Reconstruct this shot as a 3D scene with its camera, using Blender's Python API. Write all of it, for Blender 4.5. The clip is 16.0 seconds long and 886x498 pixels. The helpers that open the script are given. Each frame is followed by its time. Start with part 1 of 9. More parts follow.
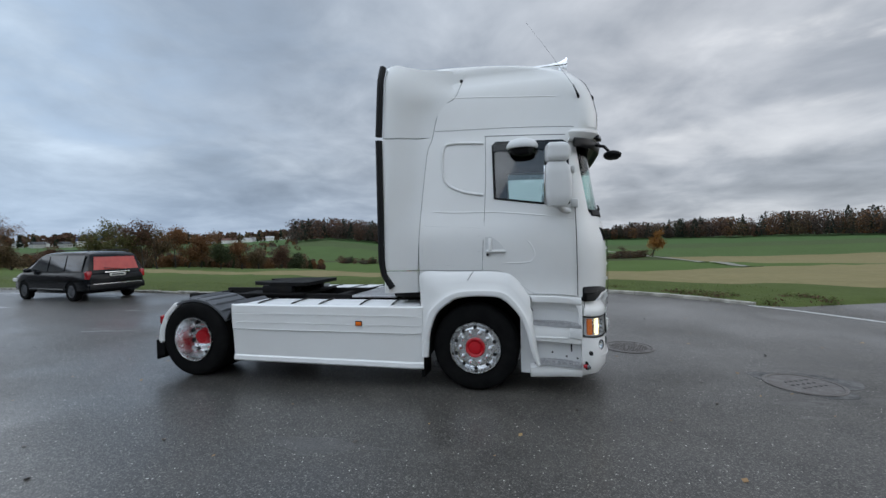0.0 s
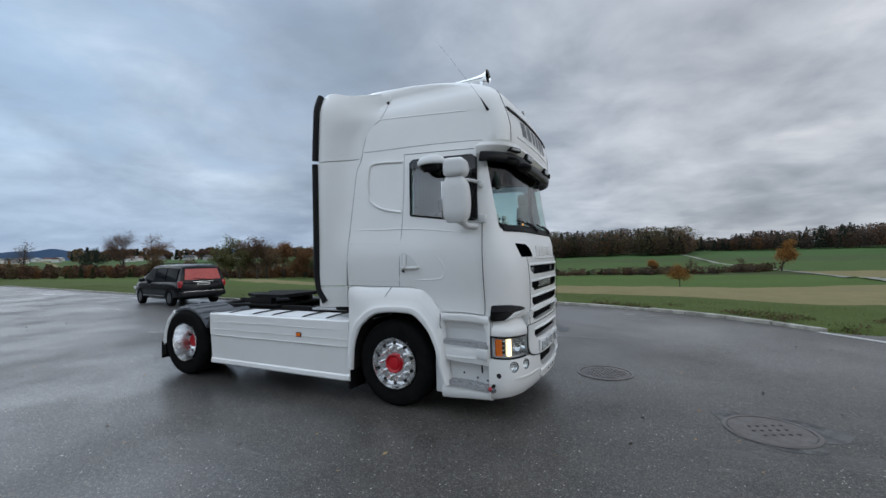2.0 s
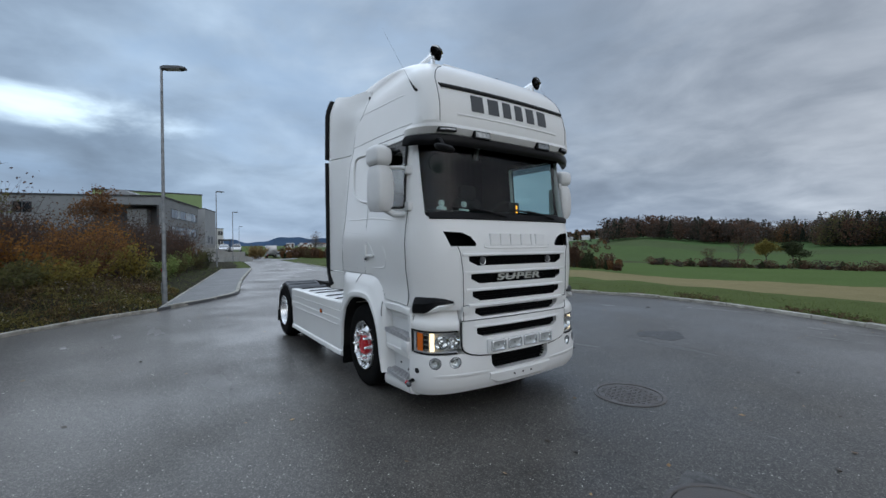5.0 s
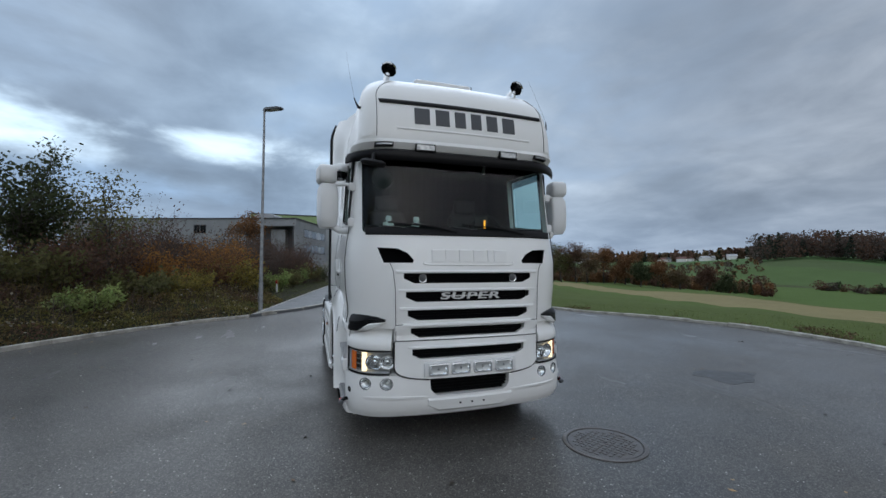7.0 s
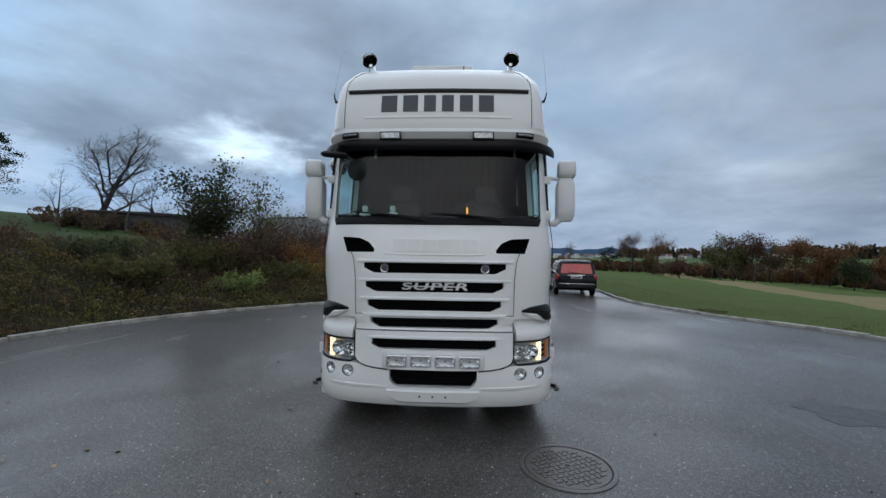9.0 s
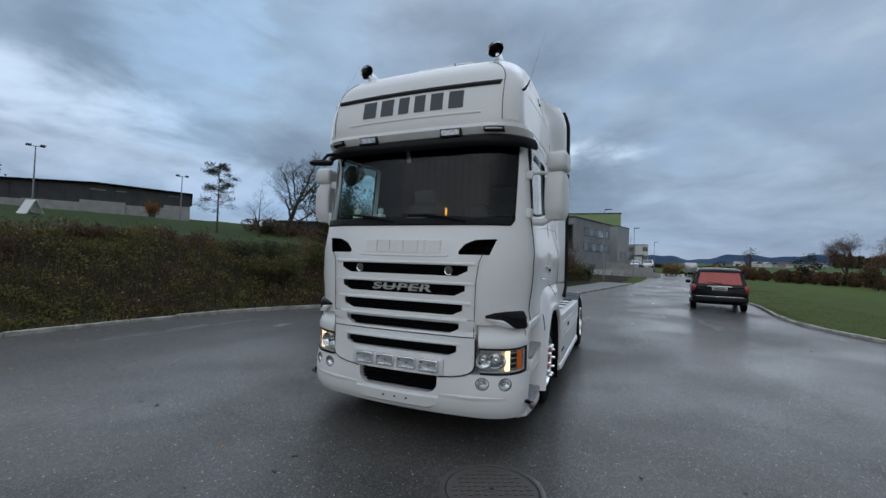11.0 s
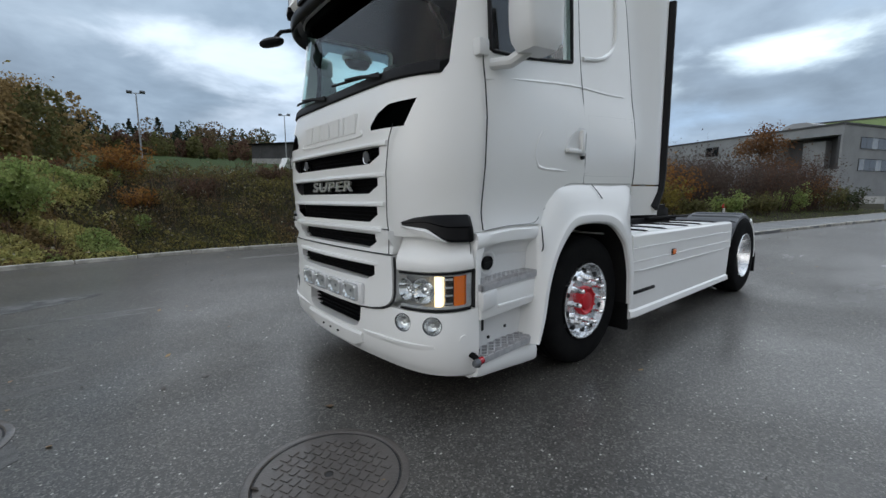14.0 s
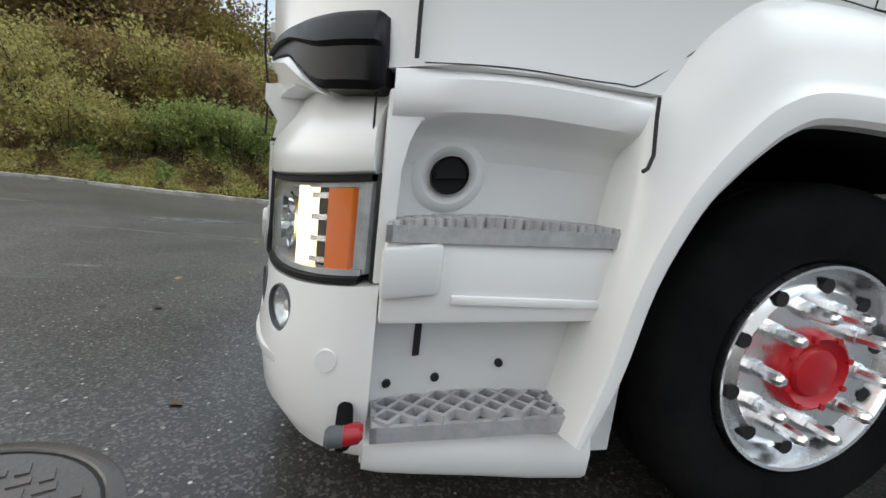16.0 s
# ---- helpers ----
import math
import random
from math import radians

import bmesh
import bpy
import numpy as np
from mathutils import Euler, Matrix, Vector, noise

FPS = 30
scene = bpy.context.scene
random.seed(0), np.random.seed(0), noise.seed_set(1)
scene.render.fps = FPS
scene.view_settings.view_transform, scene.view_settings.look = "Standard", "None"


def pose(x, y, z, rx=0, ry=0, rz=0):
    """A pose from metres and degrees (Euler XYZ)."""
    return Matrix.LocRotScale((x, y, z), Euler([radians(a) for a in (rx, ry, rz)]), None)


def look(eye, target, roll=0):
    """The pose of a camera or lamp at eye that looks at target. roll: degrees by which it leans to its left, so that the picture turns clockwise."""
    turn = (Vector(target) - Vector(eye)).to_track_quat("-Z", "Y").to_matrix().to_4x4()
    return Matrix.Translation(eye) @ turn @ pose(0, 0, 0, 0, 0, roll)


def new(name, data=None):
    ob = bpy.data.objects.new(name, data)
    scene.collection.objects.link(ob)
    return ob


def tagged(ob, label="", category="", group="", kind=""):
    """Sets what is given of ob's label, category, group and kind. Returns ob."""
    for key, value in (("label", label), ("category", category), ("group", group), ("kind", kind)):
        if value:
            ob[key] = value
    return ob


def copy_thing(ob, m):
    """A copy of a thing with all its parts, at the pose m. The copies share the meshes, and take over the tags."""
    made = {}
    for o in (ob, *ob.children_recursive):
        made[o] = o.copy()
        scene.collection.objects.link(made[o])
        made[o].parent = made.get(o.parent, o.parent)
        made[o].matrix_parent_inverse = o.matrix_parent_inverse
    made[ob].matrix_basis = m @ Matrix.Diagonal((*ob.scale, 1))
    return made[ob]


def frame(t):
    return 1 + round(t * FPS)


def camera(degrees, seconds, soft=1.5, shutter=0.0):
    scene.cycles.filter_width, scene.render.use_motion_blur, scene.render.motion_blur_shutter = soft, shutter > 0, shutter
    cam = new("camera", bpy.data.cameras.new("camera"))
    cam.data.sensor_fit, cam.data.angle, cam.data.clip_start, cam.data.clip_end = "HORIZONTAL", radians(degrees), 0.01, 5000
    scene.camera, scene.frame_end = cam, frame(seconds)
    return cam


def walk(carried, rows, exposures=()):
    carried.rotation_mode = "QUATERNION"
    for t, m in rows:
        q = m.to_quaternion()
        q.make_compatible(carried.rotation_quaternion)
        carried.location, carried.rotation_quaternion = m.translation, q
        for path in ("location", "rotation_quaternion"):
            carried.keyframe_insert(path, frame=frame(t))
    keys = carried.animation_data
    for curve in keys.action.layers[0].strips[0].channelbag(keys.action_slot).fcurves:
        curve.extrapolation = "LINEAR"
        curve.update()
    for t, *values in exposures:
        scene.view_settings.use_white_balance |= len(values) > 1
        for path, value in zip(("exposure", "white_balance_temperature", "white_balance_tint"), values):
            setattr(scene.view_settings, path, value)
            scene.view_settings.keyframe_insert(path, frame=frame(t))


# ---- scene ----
cam = camera(95.0, 16.0)
PATH = [
    (0, (0.61, -5.637, 1.656), (0.187, -3.683, 1.631), -1.3),
    (0.5, (1.128, -5.503, 1.621), (0.557, -3.586, 1.637), -1.5),
    (1, (1.604, -5.389, 1.645), (0.942, -3.503, 1.686), -1.5),
    (1.5, (2.026, -5.226, 1.654), (1.285, -3.37, 1.716), -1.5),
    (2, (2.47, -5.067, 1.658), (1.619, -3.258, 1.704), -1.4),
    (2.5, (2.85, -4.791, 1.623), (1.858, -3.057, 1.708), -1.2),
    (3, (3.261, -4.553, 1.622), (2.128, -2.907, 1.712), -1.0),
    (3.5, (3.607, -4.289, 1.644), (2.334, -2.747, 1.711), -0.9),
    (4, (3.91, -3.915, 1.636), (2.501, -2.496, 1.681), -0.6),
    (4.2, (4.052, -3.788, 1.627), (2.594, -2.419, 1.665), -0.8),
    (6.3, (4.978, -2.106, 1.639), (3.162, -1.269, 1.682), -0.1),
    (6.5, (5.007, -1.985, 1.599), (3.18, -1.175, 1.684), -0.0),
    (7, (5.165, -1.563, 1.609), (3.274, -0.917, 1.7), 0.0),
    (7.5, (5.219, -1.13, 1.601), (3.278, -0.656, 1.688), 0.3),
    (8, (5.249, -0.691, 1.588), (3.272, -0.403, 1.685), 0.6),
    (8.5, (5.292, -0.277, 1.588), (3.297, -0.16, 1.663), 0.7),
    (10.8, (4.924, 1.661, 1.6), (3.045, 0.98, 1.653), 1.7),
    (11, (4.875, 1.783, 1.587), (3.022, 1.034, 1.648), 1.8),
    (11.5, (4.604, 2.099, 1.592), (2.825, 1.187, 1.665), 1.7),
    (12, (4.331, 2.416, 1.565), (2.64, 1.347, 1.598), 1.7),
    (12.5, (3.978, 2.636, 1.529), (2.355, 1.467, 1.532), 1.9),
    (13, (3.585, 2.764, 1.477), (2.05, 1.484, 1.405), 1.9),
    (13.5, (3.189, 2.82, 1.403), (1.769, 1.422, 1.23), 0.9),
    (14, (2.777, 2.704, 1.26), (1.475, 1.208, 1.008), -0.3),
    (14.5, (2.367, 2.577, 1.147), (1.217, 0.975, 0.815), -1.5),
    (15, (1.973, 2.35, 1.043), (0.94, 0.68, 0.66), -1.3),
    (15.5, (1.565, 2.176, 0.9), (0.668, 0.425, 0.539), 2.5),
    (16, (1.21, 1.942, 0.851), (0.782, 0.012, 0.547), 6.7),
]
EXPOSURES = [(0, 0.45, 6600, 10), (2, 0.35, 6540, 10), (4, 0.23, 6440, 10), (7, 0.20, 6440, 10), (9, 0.12, 6470, 10), (12, -0.08, 6400, 10), (13.5, 0.27, 6680, 10),
             (14.5, 0.62, 6980, 10), (15.2, 0.84, 7180, 10), (16, 1.06, 7300, 10)]
walk(cam, [(t, look(eye, target, roll)) for t, eye, target, roll in PATH], EXPOSURES)

# ---- sky, sun, exposure ----
def build_world():
    w = bpy.data.worlds.new("overcast_sky")
    scene.world = w
    w.use_nodes = True
    nt = w.node_tree
    nt.nodes.clear()
    N, L = nt.nodes.new, nt.links.new

    def math_node(op, a, b=None, clamp=False):
        n = N("ShaderNodeMath")
        n.operation, n.use_clamp = op, clamp
        for i, v in enumerate((a, b)):
            if v is None:
                continue
            if isinstance(v, (int, float)):
                n.inputs[i].default_value = v
            else:
                L(v, n.inputs[i])
        return n.outputs[0]

    def noise_node(vec, scale, detail=6.0, rough=0.55, distortion=0.0):
        n = N("ShaderNodeTexNoise")
        n.inputs["Scale"].default_value = scale
        n.inputs["Detail"].default_value = detail
        n.inputs["Roughness"].default_value = rough
        n.inputs["Distortion"].default_value = distortion
        L(vec, n.inputs["Vector"])
        return n.outputs["Fac"]

    def ramp(fac, stops):
        n = N("ShaderNodeValToRGB")
        el = n.color_ramp.elements
        while len(el) < len(stops):
            el.new(0.5)
        for e, (p, c) in zip(el, stops):
            e.position, e.color = p, (*c, 1)
        L(fac, n.inputs[0])
        return n.outputs[0]

    def mix(fac, a, b, mode="MIX"):
        n = N("ShaderNodeMix")
        n.data_type, n.blend_type = "RGBA", mode
        for i, v in ((0, fac), (6, a), (7, b)):
            if isinstance(v, (int, float)):
                n.inputs[i].default_value = v
            elif isinstance(v, tuple):
                n.inputs[i].default_value = (*v, 1)
            else:
                L(v, n.inputs[i])
        return n.outputs[2]

    tc = N("ShaderNodeTexCoord")
    sep = N("ShaderNodeSeparateXYZ")
    L(tc.outputs["Generated"], sep.inputs[0])
    dx, dy, dz = sep.outputs
    up = math_node("MAXIMUM", dz, 0.0)
    low = math_node("ADD", up, 0.22)
    comb = N("ShaderNodeCombineXYZ")
    L(math_node("DIVIDE", dx, low), comb.inputs[0])
    L(math_node("DIVIDE", dy, low), comb.inputs[1])
    plane = comb.outputs[0]
    big = noise_node(plane, 0.62, 4.0, 0.50, 0.5)
    fine = noise_node(plane, 2.3, 6.0, 0.56, 0.25)
    stretch = N("ShaderNodeMapping")
    stretch.inputs["Scale"].default_value = (1.0, 1.0, 2.6)
    L(tc.outputs["Generated"], stretch.inputs[0])
    wisp = noise_node(stretch.outputs[0], 4.6, 5.0, 0.55, 0.3)
    cover = math_node("ADD", math_node("MULTIPLY", big, 0.65), math_node("MULTIPLY", fine, 0.35))
    clouds = ramp(cover, SKY_STOPS)
    # thinner cloud, where the light breaks through low in the west and south, plus an added unseen patch
    col = clouds
    for azd, eld, wide, tall, weight, tone in SKY_PATCHES:
        ca, sa, sz = math.cos(radians(azd)), math.sin(radians(azd)), math.sin(radians(eld))
        across = math_node("ADD", math_node("MULTIPLY", dx, -sa), math_node("MULTIPLY", dy, ca))
        ahead = math_node("ADD", math_node("MULTIPLY", dx, ca), math_node("MULTIPLY", dy, sa))
        ahead = math_node("MULTIPLY", ahead, 3.0, True)
        u = math_node("POWER", math_node("ABSOLUTE", math_node("MULTIPLY", across, 1 / wide)), 2.0)
        v = math_node("POWER", math_node("ABSOLUTE", math_node("MULTIPLY", math_node("SUBTRACT", dz, sz), 1 / tall)), 2.0)
        f = math_node("SUBTRACT", 1.0, math_node("ADD", u, v))
        f = math_node("ADD", f, math_node("MULTIPLY", math_node("SUBTRACT", wisp, 0.5), 4.0))
        soft = N("ShaderNodeMapRange")
        soft.interpolation_type = "SMOOTHERSTEP"
        soft.inputs[1].default_value, soft.inputs[2].default_value = -0.4, 1.7
        L(f, soft.inputs[0])
        f = math_node("MULTIPLY", soft.outputs[0], ahead)
        col = mix(math_node("MULTIPLY", f, weight), col, tone)
    # bluer cloud to the west and south
    west = math_node("ADD", math_node("MULTIPLY", dx, -0.62), math_node("MULTIPLY", dy, -0.50))
    west = math_node("ADD", math_node("MULTIPLY", west, 0.75), 0.45, True)
    col = mix(west, col, mix(1.0, col, (0.76, 0.985, 1.20), "MULTIPLY"))
    haze = math_node("SUBTRACT", 1.0, math_node("MULTIPLY", up, 5.5), True)
    blue = math_node("MULTIPLY", math_node("MULTIPLY", haze, 0.62), math_node("ADD", math_node("MULTIPLY", dx, -0.8), 0.12, True))
    col = mix(blue, col, (0.23, 0.33, 0.50))
    pale = math_node("MULTIPLY", math_node("SUBTRACT", 1.0, math_node("MULTIPLY", up, 22.0), True), 0.5)
    col = mix(pale, col, (0.44, 0.49, 0.57))
    # an overcast sky is brighter towards the zenith
    gain = math_node("ADD", 1.0, math_node("MULTIPLY", math_node("SUBTRACT", up, 0.56, True), 2.0))
    # brightness added high in the west, mostly out of view, to light the asphalt
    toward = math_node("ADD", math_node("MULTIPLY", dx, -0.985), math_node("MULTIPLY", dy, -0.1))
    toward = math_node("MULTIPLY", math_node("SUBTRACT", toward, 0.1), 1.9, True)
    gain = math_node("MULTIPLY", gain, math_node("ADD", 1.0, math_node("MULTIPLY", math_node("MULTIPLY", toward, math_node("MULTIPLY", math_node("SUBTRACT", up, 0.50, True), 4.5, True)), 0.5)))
    # added out of view for the asphalt: brighter high north-west, darker high south
    for ax, ay, edge, amount in ((-0.72, 0.69, 0.15, 1.0), (0.2, -0.98, 0.2, -0.52)):
        toward = math_node("ADD", math_node("MULTIPLY", dx, ax), math_node("MULTIPLY", dy, ay))
        toward = math_node("MULTIPLY", math_node("SUBTRACT", toward, edge), 1.9, True)
        high = math_node("MULTIPLY", math_node("SUBTRACT", up, 0.55, True), 4.0, True)
        gain = math_node("MULTIPLY", gain, math_node("ADD", 1.0, math_node("MULTIPLY", math_node("MULTIPLY", toward, high), amount)))
    # brightness added to the unseen east, low and high, for the truck's front
    toward = math_node("ADD", math_node("MULTIPLY", dx, 0.97), math_node("MULTIPLY", dy, -0.2))
    toward = math_node("MULTIPLY", math_node("SUBTRACT", toward, 0.38), 2.0, True)
    gain = math_node("MULTIPLY", gain, math_node("ADD", 1.0, math_node("MULTIPLY", toward, 0.75)))
    # heavier cloud low in the north-west
    toward = math_node("ADD", math_node("MULTIPLY", dx, -0.94), math_node("MULTIPLY", dy, 0.34))
    toward = math_node("MULTIPLY", math_node("SUBTRACT", toward, 0.3), 2.0, True)
    lowdown = math_node("SUBTRACT", 1.0, math_node("MULTIPLY", math_node("SUBTRACT", up, 0.40, True), 6.0), True)
    gain = math_node("MULTIPLY", gain, math_node("SUBTRACT", 1.0, math_node("MULTIPLY", math_node("MULTIPLY", toward, lowdown), 0.06)))
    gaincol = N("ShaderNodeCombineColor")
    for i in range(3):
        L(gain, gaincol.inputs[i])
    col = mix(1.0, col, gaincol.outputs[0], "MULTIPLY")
    sky = N("ShaderNodeTexSky")
    sky.sky_type, sky.sun_disc = "NISHITA", False
    sky.sun_elevation, sky.sun_rotation = radians(SUN_EL), radians(SUN_ROT)
    sky_bg, cloud_bg = N("ShaderNodeBackground"), N("ShaderNodeBackground")
    L(sky.outputs[0], sky_bg.inputs[0])
    sky_bg.inputs[1].default_value = 0.05
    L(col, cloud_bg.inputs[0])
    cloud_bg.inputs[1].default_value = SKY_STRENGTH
    mixer = N("ShaderNodeMixShader")
    mixer.inputs[0].default_value = 0.93
    L(sky_bg.outputs[0], mixer.inputs[1])
    L(cloud_bg.outputs[0], mixer.inputs[2])
    out = N("ShaderNodeOutputWorld")
    L(mixer.outputs[0], out.inputs[0])


SKY_STRENGTH = 1.2
SKY_STOPS = ((0.33, (0.16, 0.18, 0.21)), (0.45, (0.25, 0.275, 0.315)), (0.55, (0.37, 0.395, 0.435)), (0.68, (0.55, 0.575, 0.615)))
# azimuth, height, half width, half height, weight, tone; the last is added unseen in the east to light the nose
SKY_PATCHES = ((-174, 14.6, 0.17, 0.034, 1.0, (1.0, 0.99, 0.97)), (-151, 14.0, 0.17, 0.055, 1.0, (0.98, 0.99, 1.0)), (-109, 15.8, 0.30, 0.075, 0.75, (0.88, 0.84, 0.86)), (-142, 25.0, 0.30, 0.16, 0.2, (0.60, 0.70, 0.83)), (-140, 8.0, 0.5, 0.06, 0.5, (0.50, 0.62, 0.78)),
              (-118, 9.5, 0.30, 0.08, 0.7, (0.66, 0.62, 0.64)), (-126, 22.0, 0.16, 0.20, 0.35, (0.58, 0.70, 0.84)), (131, 17.5, 0.26, 0.08, 0.15, (0.62, 0.66, 0.72)), (147, 27.0, 0.55, 0.32, 0.65, (0.25, 0.29, 0.35)), (62, 11.0, 0.24, 0.06, 0.5, (0.56, 0.58, 0.61)), (160, 19.0, 0.40, 0.20, 0.2, (0.56, 0.67, 0.82)), (-2, 20.0, 0.75, 0.34, 0.75, (0.88, 0.88, 0.88)))
SUN_EL, SUN_ROT = 30.0, 243.0
build_world()
sun = new("sun", bpy.data.lights.new("sun", "SUN"))
sun.data.energy, sun.data.angle, sun.data.color = 0.85, radians(110), (1.0, 0.97, 0.93)
sun.matrix_world = look((-68, -34, 44), (0, 0, 0))


# ---- materials ----
MATS = {}


def material(name, color, rough=0.5, metal=0.0, color2=None, scale=8.0, detail=4.0, bump=0.0, bump_scale=40.0, rough2=None,
             coat=0.0, spec=0.5, emit=None, per_piece=0.0, trans=0.0, spread=(0.35, 0.65)):
    """A principled surface with two tones of noise, fine relief and a roughness that varies with the same noise."""
    m = bpy.data.materials.new(name)
    m.use_nodes = True
    nt = m.node_tree
    p = nt.nodes["Principled BSDF"]
    N, L = nt.nodes.new, nt.links.new
    p.inputs["Base Color"].default_value = (*color, 1)
    p.inputs["Roughness"].default_value = rough
    p.inputs["Metallic"].default_value = metal
    p.inputs["Coat Weight"].default_value = coat
    p.inputs["Coat Roughness"].default_value = 0.06
    p.inputs["Specular IOR Level"].default_value = spec
    p.inputs["Transmission Weight"].default_value = trans
    geo = N("ShaderNodeNewGeometry")
    if color2 is not None or rough2 is not None:
        n = N("ShaderNodeTexNoise")
        n.inputs["Scale"].default_value, n.inputs["Detail"].default_value = scale, detail
        n.inputs["Roughness"].default_value = 0.6
        L(geo.outputs["Position"], n.inputs["Vector"])
        r = N("ShaderNodeMapRange")
        r.inputs[1].default_value, r.inputs[2].default_value = spread
        L(n.outputs["Fac"], r.inputs[0])
        if color2 is not None:
            mx = N("ShaderNodeMix")
            mx.data_type = "RGBA"
            L(r.outputs[0], mx.inputs[0])
            mx.inputs[6].default_value, mx.inputs[7].default_value = (*color, 1), (*color2, 1)
            last = mx.outputs[2]
            if per_piece:
                info = N("ShaderNodeNewGeometry")
                hsv = N("ShaderNodeHueSaturation")
                v = N("ShaderNodeMapRange")
                v.inputs[3].default_value, v.inputs[4].default_value = 1 - per_piece, 1 + per_piece
                L(info.outputs["Random Per Island"], v.inputs[0])
                L(v.outputs[0], hsv.inputs["Value"])
                L(last, hsv.inputs["Color"])
                last = hsv.outputs[0]
            L(last, p.inputs["Base Color"])
        if rough2 is not None:
            rr = N("ShaderNodeMapRange")
            rr.inputs[3].default_value, rr.inputs[4].default_value = rough, rough2
            L(r.outputs[0], rr.inputs[0])
            L(rr.outputs[0], p.inputs["Roughness"])
    if bump:
        nb = N("ShaderNodeTexNoise")
        nb.inputs["Scale"].default_value, nb.inputs["Detail"].default_value = bump_scale, 3.0
        L(geo.outputs["Position"], nb.inputs["Vector"])
        b = N("ShaderNodeBump")
        b.inputs["Strength"].default_value, b.inputs["Distance"].default_value = bump, 0.01
        L(nb.outputs["Fac"], b.inputs["Height"])
        L(b.outputs[0], p.inputs["Normal"])
    if emit:
        p.inputs["Emission Color"].default_value = (*emit[:3], 1)
        p.inputs["Emission Strength"].default_value = emit[3]
    MATS[name] = m
    return m


def glass_material(name, tint, ior=1.5, gloss_rough=0.01):
    """Thin sheet glass: tinted see-through with a Fresnel gloss."""
    m = bpy.data.materials.new(name)
    m.use_nodes = True
    nt = m.node_tree
    nt.nodes.clear()
    N, L = nt.nodes.new, nt.links.new
    t, g, f, mx, out = N("ShaderNodeBsdfTransparent"), N("ShaderNodeBsdfGlossy"), N("ShaderNodeLayerWeight"), N("ShaderNodeMixShader"), N("ShaderNodeOutputMaterial")
    t.inputs[0].default_value = (*tint, 1)
    g.inputs["Roughness"].default_value = gloss_rough
    # Schlick's rise of the gloss towards grazing angles, the same on both sides of the sheet
    f.inputs[0].default_value = 0.5
    p5, sc = N("ShaderNodeMath"), N("ShaderNodeMath")
    p5.operation, sc.operation = "POWER", "MULTIPLY_ADD"
    p5.inputs[1].default_value = 5.0
    f0 = ((ior - 1) / (ior + 1)) ** 2 * 1.3
    sc.inputs[1].default_value, sc.inputs[2].default_value = 1 - f0, f0
    L(f.outputs["Facing"], p5.inputs[0])
    L(p5.outputs[0], sc.inputs[0])
    L(sc.outputs[0], mx.inputs[0])
    L(t.outputs[0], mx.inputs[1])
    L(g.outputs[0], mx.inputs[2])
    L(mx.outputs[0], out.inputs[0])
    MATS[name] = m
    return m


